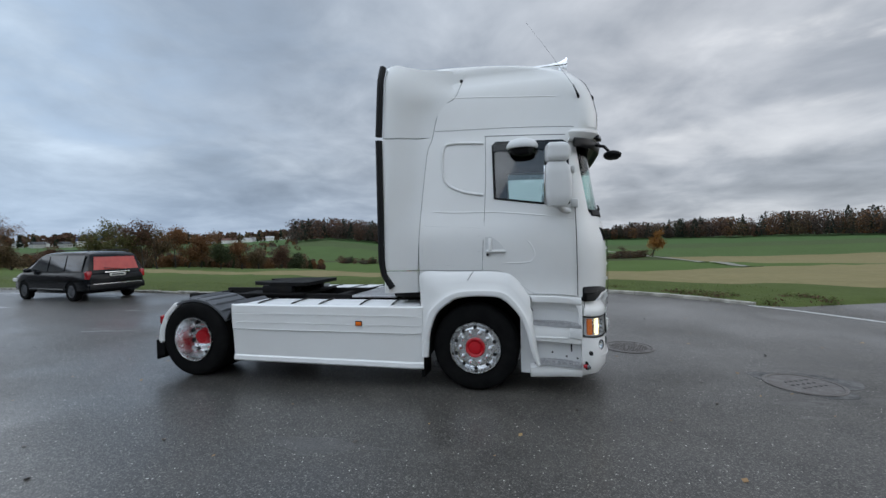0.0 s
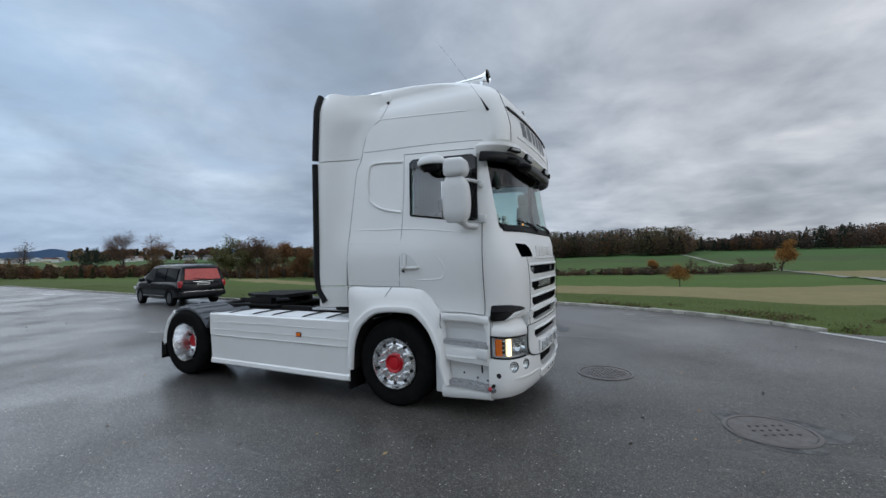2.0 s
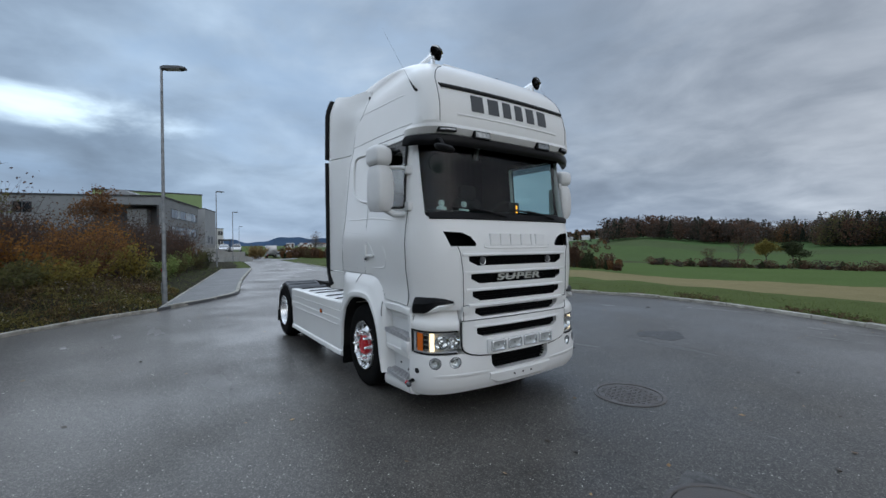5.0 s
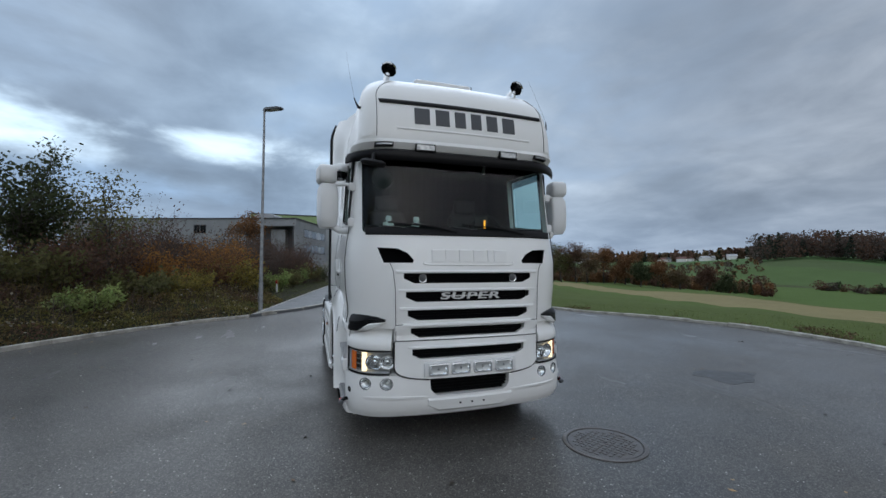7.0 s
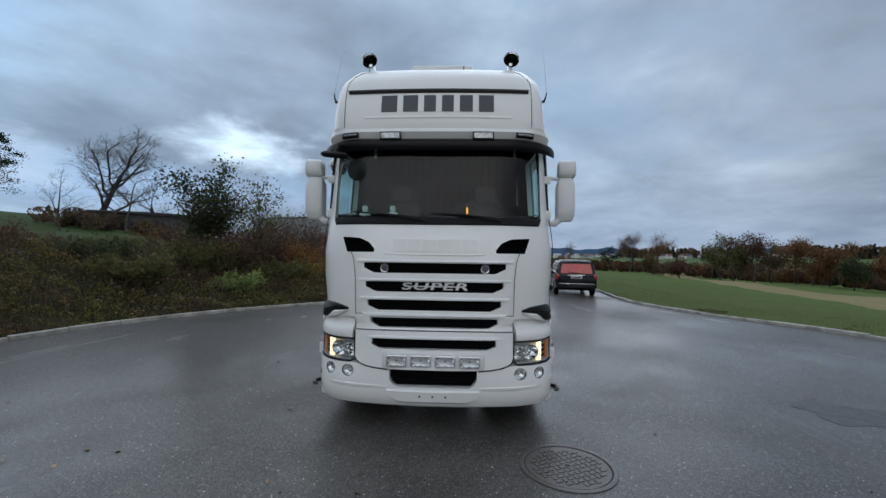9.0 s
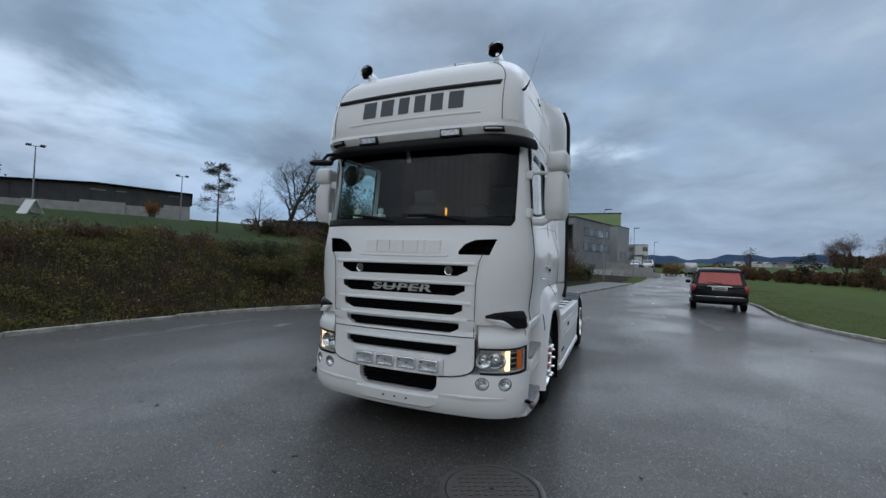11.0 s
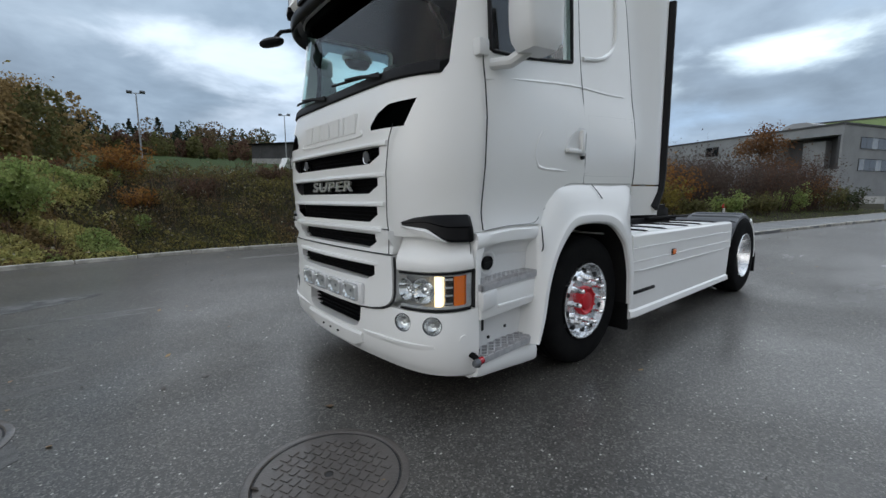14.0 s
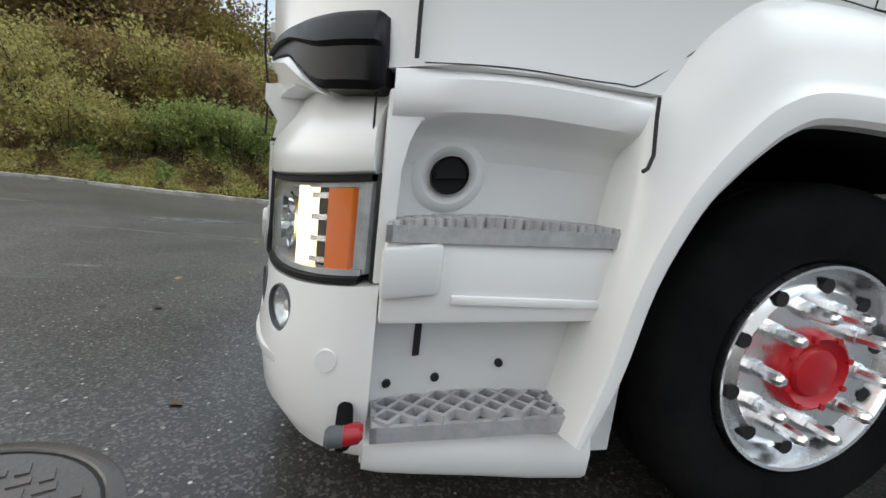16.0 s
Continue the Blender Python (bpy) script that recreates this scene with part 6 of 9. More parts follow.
    for s in (-1, 1):
        wheel(0.0, 1.005, s, False)
        wheel(-3.70, 1.09, s, True)
        wheel(-3.70, 0.73, s, True, True)


build_wheels()


def shell_block(bm, c, half, bulge, rz=0.0):
    """A mirror housing: a rounded block with a swollen front."""
    pts = []
    n = 14
    for j in range(9):
        v = -1 + 2 * j / 8
        ring = []
        for k in range(n):
            a = 2 * math.pi * k / n
            cx, cy = math.cos(a), math.sin(a)
            ex = 0.32
            px = math.copysign(abs(cx) ** ex, cx)
            py = math.copysign(abs(cy) ** ex, cy)
            shrink = (1 - abs(v) ** 7 * 0.24)
            ring.append((half[0] * px * shrink + bulge * (1 - v * v) * (px > 0) * 0.5, half[1] * py * shrink, half[2] * v))
        pts.append(ring)
    loft(bm, pts)
    bmesh.ops.transform(bm, matrix=pose(*c, 0, 0, rz), verts=bm.verts)


def build_mirrors():
    for s in (-1, 1):
        yc = s * 1.343
        bm = bmesh.new()
        shell_block(bm, (0.90, yc, 2.237), (0.118, 0.092, 0.222), 0.05, s * -8)
        big = part("main_mirror", bm, "white_plastic", truck, "white door mirror housing", 45)
        bm = bmesh.new()
        box(bm, (0.777, yc - 0.076, 2.05), (0.787, yc + 0.076, 2.425), 0.004)
        part("mirror_glass", bm, "chrome", big)
        bm = bmesh.new()
        shell_block(bm, (0.905, yc + s * 0.012, 2.555), (0.108, 0.092, 0.092), 0.04, s * -8)
        part("wide_mirror", bm, "white_plastic", truck, "small white wide-angle mirror housing", 45)
        bm = bmesh.new()
        tube(bm, [(1.08, s * 1.09, 2.43), (1.02, s * 1.17, 2.45), (0.90, s * 1.30, 2.455)], 0.018, 8)
        part("mirror_arm", bm, "white_plastic", truck)
        bm = bmesh.new()
        tube(bm, [(0.89, s * 1.325, 2.42), (0.89, s * 1.33, 2.50)], 0.03, 10)
        part("mirror_knuckle", bm, "white_plastic", truck)
        bm = bmesh.new()
        tube(bm, [(1.03, s * 1.13, 1.985), (0.97, s * 1.22, 1.985), (0.90, s * 1.31, 2.05)], [0.03, 0.034, 0.036], 10)
        part("mirror_arm", bm, "white_plastic", truck)
        bm = bmesh.new()
        lo, hi = yrange(s, 1.08, 1.15)
        box(bm, (1.05, lo, 2.02), (1.13, hi, 2.11), 0.015)
        part("mirror_mount", bm, "white_plastic", truck)
        bm = bmesh.new()
        box(bm, (1.06, lo, 2.38), (1.10, hi, 2.46), 0.015)
        part("mirror_mount", bm, "white_plastic", truck)
    # kerb mirror over the right-hand door window
    bm = bmesh.new()
    lathe(bm, [(0.001, 0.072), (0.07, 0.068), (0.13, 0.048), (0.162, 0.012), (0.168, -0.018), (0.158, -0.034), (0.14, -0.036)], 24, "z", (0, 0, 0))
    for v in bm.verts:
        v.co.y *= 0.62
    bmesh.ops.transform(bm, matrix=Matrix.Translation((0.56, -1.20, 2.69)), verts=bm.verts)
    km = part("kerb_mirror", bm, "white_plastic", truck, "white half-round kerb mirror over the door", 45)
    bm = bmesh.new()
    lathe(bm, [(0.14, -0.03), (0.132, -0.07), (0.10, -0.10), (0.001, -0.112)], 24, "z", (0, 0, 0))
    for v in bm.verts:
        v.co.y *= 0.60
    bmesh.ops.transform(bm, matrix=Matrix.Translation((0.56, -1.20, 2.69)), verts=bm.verts)
    part("mirror_glass", bm, "black_gloss", km)
    bm = bmesh.new()
    box(bm, (0.52, -1.15, 2.74), (0.60, -1.06, 2.79), 0.012)
    part("mirror_mount", bm, "white_plastic", km)
    # front mirror under the visor, on the right
    bm = bmesh.new()
    lathe(bm, [(0.001, 0.03), (0.09, 0.026), (0.125, 0.008), (0.125, -0.012), (0.10, -0.03), (0.001, -0.034)], 24, "z", (0, 0, 0))
    for v in bm.verts:
        v.co.x *= 0.62
    bmesh.ops.transform(bm, matrix=pose(1.50, -0.96, 2.575, 0, 14, 20), verts=bm.verts)
    fm = part("front_mirror", bm, "black_plastic", truck, "dark front mirror on a short arm", 45)
    bm = bmesh.new()
    tube(bm, [(1.32, -0.93, 2.70), (1.42, -0.95, 2.67), (1.48, -0.96, 2.60)], 0.016, 8)
    part("mirror_arm", bm, "black_plastic", fm)


build_mirrors()


def build_wipers():
    for y0, y1 in ((-0.80, -0.12), (-0.05, 0.62)):
        def gx(y, z, off):
            xf, a, b, w = cab_row(z)
            e = max(0.0, (abs(y) - (w - b)) / b)
            return front_x(y, z) + off
        bm = bmesh.new()
        tube(bm, [(gx(y1, 1.99, 0.02), y1, 1.985), (gx(y1 - 0.2, 2.02, 0.045), y1 - 0.2, 2.02), (gx((y0 + y1) / 2 - 0.1, 2.05, 0.03), (y0 + y1) / 2 - 0.1, 2.055)], [0.016, 0.011, 0.008], 6)
        arm = part("wiper_arm", bm, "black_plastic", truck)
        bm = bmesh.new()
        pts = [(gx(y, 2.03 + 0.03 * (1 - k / 9), 0.012), y, 2.065 - 0.05 * k / 9) for k, y in enumerate(np.linspace(y0, y1 - 0.05, 10))]
        tube(bm, pts, 0.009, 6)
        part("wiper_blade", bm, "black_plastic", arm)


build_wipers()


def build_cabin():
    """What shows through the glass: dashboard, wheel, seats, curtain, bunk and small things."""
    bm = bmesh.new()
    rings = []
    for y in np.linspace(-0.98, 0.98, 9):
        k = 0.05 if y > 0.1 else 0.0
        rings.append([(1.22, y, 1.55), (1.235, y, 1.97), (1.17, y, 2.045), (1.05, y, 2.04 + k * 0.4), (0.85, y, 1.96 + k), (0.74, y, 1.84), (0.80, y, 1.55)])
    loft(bm, rings)
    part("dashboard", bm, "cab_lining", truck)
    bm = bmesh.new()
    ring = [(0.62 + 0.10 * math.cos(a), 0.52 + 0.22 * math.sin(a), 2.02 + 0.20 * math.cos(a)) for a in np.linspace(0, 2 * math.pi, 30)]
    tube(bm, ring, 0.016, 8, False)
    tube(bm, [(0.62, 0.32, 2.0), (0.66, 0.52, 1.98), (0.62, 0.72, 2.0)], 0.018, 6)
    tube(bm, [(0.66, 0.52, 1.98), (0.85, 0.52, 1.80)], 0.04, 8)
    part("steering_wheel", bm, "black_plastic", truck)
    for y in (-0.55, 0.55):
        bm = bmesh.new()
        box(bm, (-0.10, y - 0.25, 1.62), (0.42, y + 0.25, 1.78), 0.06, 3)
        seat = part("seat", bm, "seat_cloth", truck, "dark cloth seat")
        bm = bmesh.new()
        box(bm, (-0.22, y - 0.24, 1.75), (-0.06, y + 0.24, 2.35), 0.07, 3)
        box(bm, (-0.20, y - 0.15, 2.36), (-0.10, y + 0.15, 2.55), 0.05, 3)
        part("backrest", bm, "seat_cloth", seat)
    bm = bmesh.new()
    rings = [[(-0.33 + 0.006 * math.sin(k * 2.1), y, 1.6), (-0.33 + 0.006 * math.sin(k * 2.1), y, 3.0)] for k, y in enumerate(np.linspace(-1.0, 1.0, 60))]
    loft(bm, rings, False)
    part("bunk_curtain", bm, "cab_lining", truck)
    for y in (-0.75, -0.46):
        bm = bmesh.new()
        lathe(bm, [(0.001, 0.105), (0.026, 0.10), (0.032, 0.065), (0.022, 0.052), (0.026, 0.04), (0.052, 0.034), (0.056, 0.0), (0.001, 0.0)], 14, "z", (1.12, y, 2.04))
        part("dash_bell", bm, "white_plastic", truck, "small white ornament on the dashboard")
    bm = bmesh.new()
    box(bm, (1.10, 0.19, 2.04), (1.13, 0.35, 2.17), 0.01)
    pad = part("toll_unit", bm, "black_plastic", truck)
    for k in range(4):
        bm = bmesh.new()
        box(bm, (1.13, 0.295, 2.05 + 0.022 * k), (1.136, 0.312, 2.063 + 0.022 * k))
        part("display_digit", bm, "display_orange", pad)
    bm = bmesh.new()
    lathe(bm, [(0.001, 0.02), (0.10, 0.015), (0.11, 0.0), (0.001, -0.02)], 18, "x", (1.16, -0.82, 2.50))
    part("inner_mirror", bm, "black_plastic", truck)


material("seat_cloth", (0.018, 0.019, 0.021), 0.9, color2=(0.028, 0.029, 0.031), scale=20)
build_cabin()

def settle_nose():
    """The nose hangs a little lower and its corners stand wider than the parts were laid out; moves all of them together."""
    done = set()
    for ob in truck.children_recursive:
        if ob.type != "MESH" or ob.data.name in done or ob.name.split(".")[0] in ("front_fender", "mud_flap", "wheel_arch_liner", "door_window"):
            continue
        done.add(ob.data.name)
        n = len(ob.data.vertices)
        co = np.empty(3 * n, np.float32)
        ob.data.vertices.foreach_get("co", co)
        co = co.reshape(-1, 3)
        x, y, z = co.T
        fore = ease(0.85, 1.42, x)
        if ob.name.split(".")[0] in ("air_deflector", "deflector_tongue"):
            fore = fore * 0.0
        dz = fore * np.interp(z, (0.2, 0.45, 2.75, 3.25, 3.6), (-0.045, -0.074, 0.0, -0.025, 0.0))
        dy = np.sign(y) * 0.045 * ease(0.70, 1.05, np.abs(y)) * ease(1.22, 1.05, z) * (x > 0.45)
        co[:, 1] += dy
        co[:, 2] += dz
        ob.data.vertices.foreach_set("co", co.ravel())
        ob.data.update()


settle_nose()


# ---- plants ----
def fast_mesh(name, verts, quads_, mat):
    me = bpy.data.meshes.new(name)
    verts, quads_ = np.asarray(verts, np.float32), np.asarray(quads_, np.int32)
    me.vertices.add(len(verts))
    me.vertices.foreach_set("co", verts.ravel())
    k = quads_.shape[1]
    me.loops.add(quads_.size)
    me.loops.foreach_set("vertex_index", quads_.ravel())
    me.polygons.add(len(quads_))
    me.polygons.foreach_set("loop_start", np.arange(0, quads_.size, k, dtype=np.int32))
    me.update(calc_edges=True)
    me.materials.append(MATS[mat])
    return me


def leaf_quads(centres, size, rng, upright=0.0, aspect=0.55):
    """A small four-cornered leaf at each centre, turned at random; upright leans its long side towards z."""
    n = len(centres)
    a = rng.normal(size=(n, 3))
    a[:, 2] += upright * np.sign(rng.uniform(-0.1, 1, n)) * 2
    a /= np.linalg.norm(a, axis=1)[:, None]
    b = np.cross(a, rng.normal(size=(n, 3)))
    b /= np.linalg.norm(b, axis=1)[:, None]
    s = (size * rng.uniform(0.6, 1.35, n))[:, None]
    c = np.asarray(centres)
    v = np.stack([c - a * s, c + b * s * aspect, c + a * s, c - b * s * aspect], 1).reshape(-1, 3)
    return v, np.arange(4 * n).reshape(-1, 4)


def grow(rng, height, spread, levels, trunk_r, forks=3, lean=0.1, first=0.28, droop=0.0):
    """Limbs of a tree as lists of (start, end, radii), and the twig ends."""
    limbs, tips = [], []

    def limb(p, d, length, r, level):
        n = 3 if level < 2 else 2
        pts = [p]
        for k in range(n):
            d = (d + Vector(rng.normal(size=3)) * (0.10 + 0.07 * level) + Vector((0, 0, 0.04 - droop * level))).normalized()
            pts.append(pts[-1] + d * length / n)
        rs = [r * (1 - 0.45 * k / n) for k in range(n + 1)]
        limbs.append((pts, rs, level))
        if level >= levels:
            tips.extend(pts[1:])
            return
        m = forks + (level == 0) * 2
        for k in range(m):
            t = rng.uniform(first if level == 0 else 0.35, 1.0)
            i = min(n - 1, int(t * n))
            at = pts[i].lerp(pts[i + 1], t * n - i)
            ang = rng.uniform(0, 2 * math.pi)
            out = Vector((math.cos(ang), math.sin(ang), rng.uniform(0.15, 0.9) - droop)).normalized()
            limb(at, (d * 0.35 + out * spread).normalized(), length * rng.uniform(0.45, 0.68), r * (1 - 0.45 * t) * 0.55, level + 1)
        limb(pts[-1], d, length * 0.55, rs[-1] * 0.9, level + 1)

    limb(Vector((0, 0, -0.1)), Vector((rng.normal() * lean, rng.normal() * lean, 1)).normalized(), height * 0.5, trunk_r, 0)
    return limbs, tips


def limb_mesh(name, limbs, mat):
    vs, fs = [], []
    for pts, rs, level in limbs:
        seg = (7, 5, 4, 3, 3, 3)[min(level, 5)]
        base = len(vs)
        side = None
        for i, p in enumerate(pts):
            d = (pts[min(i + 1, len(pts) - 1)] - pts[max(i - 1, 0)]).normalized()
            side = d.orthogonal().normalized() if side is None else (side - d * side.dot(d)).normalized()
            up = d.cross(side)
            for k in range(seg):
                a = 2 * math.pi * k / seg
                vs.append(p + rs[i] * (math.cos(a) * side + math.sin(a) * up))
        for i in range(len(pts) - 1):
            for k in range(seg):
                fs.append((base + i * seg + k, base + i * seg + (k + 1) % seg, base + (i + 1) * seg + (k + 1) % seg, base + (i + 1) * seg + k))
    return fast_mesh(name, [tuple(v) for v in vs], fs, mat)


def ground_z(x, y):
    return float(terrain(np.array([x]), np.array([y]))[0])


def make_tree(name, label, x, y, height, seed, leaf_mat=None, leaves=3000, leaf=0.06, spread=0.9, levels=4, trunk_r=None, bark="bark", forks=3, cloud=0.35, z=None, first=0.28, group=""):
    rng = np.random.default_rng(seed)
    limbs, tips = grow(rng, height, spread, levels, trunk_r or height * 0.022, forks, first=first)
    top = max(p.z for pts, _, _ in limbs for p in pts)
    k = height / top
    limbs = [([p * k for p in pts], rs, lv) for pts, rs, lv in limbs]
    tree = thing(name, label, "tree", (x, y, ground_z(x, y) if z is None else z), group=group)
    link_mesh("trunk", limb_mesh("trunk", limbs, bark), tree)
    if leaf_mat:
        T = np.array([tuple(p * k) for p in tips])
        c = T[rng.integers(0, len(T), leaves)] + rng.normal(size=(leaves, 3)) * cloud * np.array([1, 1, 0.75])
        v, q = leaf_quads(c, leaf, rng)
        link_mesh("crown", fast_mesh("crown", v, q, leaf_mat), tree)
    return tree


def make_pine(x, y, height, seed):
    """A slender pine: a straight bare trunk, thin drooping boughs and a lopsided crown of needle tufts."""
    rng = np.random.default_rng(seed)
    tree = thing("pine_tree", "slender pine with a high open crown", "tree", (x, y, ground_z(x, y)))
    trunk = [Vector((0.10 * math.sin(1.3 * t), 0.08 * math.sin(2.1 * t), height * t)) for t in (k / 8 - 0.03 for k in range(9))]
    limbs = [(trunk, [0.13 - 0.0125 * k for k in range(9)], 0)]
    tufts = []
    for k in range(46):
        t = float(rng.uniform(0.30, 0.97))
        high = max(0.0, (t - 0.55) / 0.42)
        a = float(rng.uniform(0, 2 * math.pi))
        reach = (0.7 + 1.5 * float(rng.uniform())) * (1.0 if t < 0.85 else 0.65)
        p = Vector((0, 0, height * t))
        q = p + Vector((math.cos(a), math.sin(a), 0.15 + 0.35 * high)) * reach * 0.6
        e = q + Vector((math.cos(a), math.sin(a), 0.3 * high - 0.1)) * reach * 0.4
        limbs.append(([p, q, e], [0.028, 0.016, 0.006], 2))
        n = 80 if t > 0.62 else 22
        for c in (q.lerp(e, 0.5), e):
            tufts.append(np.array(tuple(c)) + rng.normal(size=(n, 3)) * np.array([0.26, 0.26, 0.15]))
    link_mesh("trunk", limb_mesh("trunk", limbs, "bark"), tree)
    v, q = leaf_quads(np.concatenate(tufts), 0.075, rng)
    link_mesh("crown", fast_mesh("crown", v, q, "needle"), tree)
    return tree


def make_shrub(name, label, x, y, r, h, seed, leaf_mat, leaves=1500, leaf=0.05, stems=40, z=None, twig="twig_brown", group=""):
    """Many upright stems with side twigs, and leaves about their outer parts."""
    rng = np.random.default_rng(seed)
    shrub = thing(name, label, "shrub", (x, y, ground_z(x, y) if z is None else z), group=group)
    limbs, pts_all = [], []
    for _ in range(stems):
        a, rr = rng.uniform(0, 2 * math.pi), r * 0.45 * math.sqrt(rng.uniform())
        p = Vector((rr * math.cos(a), rr * math.sin(a), -0.1))
        out = Vector((math.cos(a), math.sin(a), 0)) * rng.uniform(0.1, 0.75) * r
        hh = h * rng.uniform(0.55, 1.05)
        mid = p + out * 0.4 + Vector((0, 0, hh * 0.55))
        end = p + out + Vector((rng.normal() * 0.1, rng.normal() * 0.1, hh))
        limbs.append(([p, mid, end], [0.016 * h / 2, 0.010 * h / 2, 0.003], 3))
        for t in (0.35, 0.55, 0.7, 0.85):
            q = p.lerp(mid, t * 2) if t < 0.5 else mid.lerp(end, t * 2 - 1)
            e = q + Vector(rng.normal(size=3)) * 0.16 * h + Vector((0, 0, 0.1 * h))
            limbs.append(([q, e], [0.006 * h / 2, 0.002], 4))
            pts_all += [tuple(q.lerp(e, u)) for u in (0.4, 0.7, 1.0)]
        pts_all += [tuple(mid.lerp(end, u)) for u in (0.2, 0.5, 0.8, 1.0)]
    link_mesh("brushwood", limb_mesh("stems", limbs, twig), shrub)
    if leaves:
        P = np.array(pts_all)
        c = P[rng.integers(0, len(P), leaves)] + rng.normal(size=(leaves, 3)) * 0.09 * max(r, h) * 0.6
        c[:, 2] = np.abs(c[:, 2])
        v, q = leaf_quads(c, leaf, rng)
        link_mesh("foliage", fast_mesh("foliage", v, q, leaf_mat), shrub)
    return shrub


def leaf_material(name, c1, c2, vary=0.35):
    """Thin leaves: matt on top, with light coming through from behind."""
    m = material(name, c1, 0.75, color2=c2, scale=2.5, per_piece=vary, spec=0.2)
    nt = m.node_tree
    p = nt.nodes["Principled BSDF"]
    through_, mx = nt.nodes.new("ShaderNodeBsdfTranslucent"), nt.nodes.new("ShaderNodeMixShader")
    nt.links.new(p.inputs["Base Color"].links[0].from_socket, through_.inputs[0])
    mx.inputs[0].default_value = 0.45
    nt.links.new(p.outputs[0], mx.inputs[1])
    nt.links.new(through_.outputs[0], mx.inputs[2])
    nt.links.new(mx.outputs[0], nt.nodes["Material Output"].inputs[0])
    return m


leaf_material("leaf_dark", (0.040, 0.052, 0.025), (0.068, 0.078, 0.036))
leaf_material("leaf_green", (0.20, 0.27, 0.085), (0.29, 0.33, 0.12))
leaf_material("leaf_tawny", (0.23, 0.165, 0.075), (0.30, 0.205, 0.09))
leaf_material("leaf_sage", (0.34, 0.34, 0.12), (0.42, 0.36, 0.14))
leaf_material("leaf_olive", (0.10, 0.105, 0.043), (0.14, 0.125, 0.05))
leaf_material("bank_olive", (0.084, 0.082, 0.027), (0.20, 0.163, 0.055), 0.6)
leaf_material("bank_brown", (0.07, 0.051, 0.024), (0.185, 0.132, 0.058), 0.6)
leaf_material("leaf_pale", (0.25, 0.225, 0.17), (0.34, 0.30, 0.22), 0.4)
leaf_material("leaf_rust", (0.15, 0.075, 0.035), (0.20, 0.105, 0.05))
leaf_material("leaf_brown", (0.105, 0.075, 0.044), (0.152, 0.108, 0.06))
leaf_material("leaf_orange", (0.24, 0.105, 0.03), (0.29, 0.15, 0.045))
leaf_material("leaf_yellow", (0.24, 0.18, 0.04), (0.17, 0.15, 0.045))
leaf_material("leaf_redbrown", (0.098, 0.055, 0.040), (0.14, 0.082, 0.055))
leaf_material("needle", (0.026, 0.036, 0.026), (0.04, 0.052, 0.034))
leaf_material("wood_brown", (0.070, 0.055, 0.047), (0.108, 0.082, 0.066), 0.25)
leaf_material("straw", (0.19, 0.15, 0.08), (0.13, 0.10, 0.055))
leaf_material("grass_blade", (0.115, 0.16, 0.05), (0.16, 0.175, 0.07))
material("bark", (0.045, 0.038, 0.032), 0.9, color2=(0.075, 0.064, 0.054), scale=12, bump=0.5)
material("twig_brown", (0.085, 0.052, 0.040), 0.9, color2=(0.060, 0.042, 0.036), scale=5)


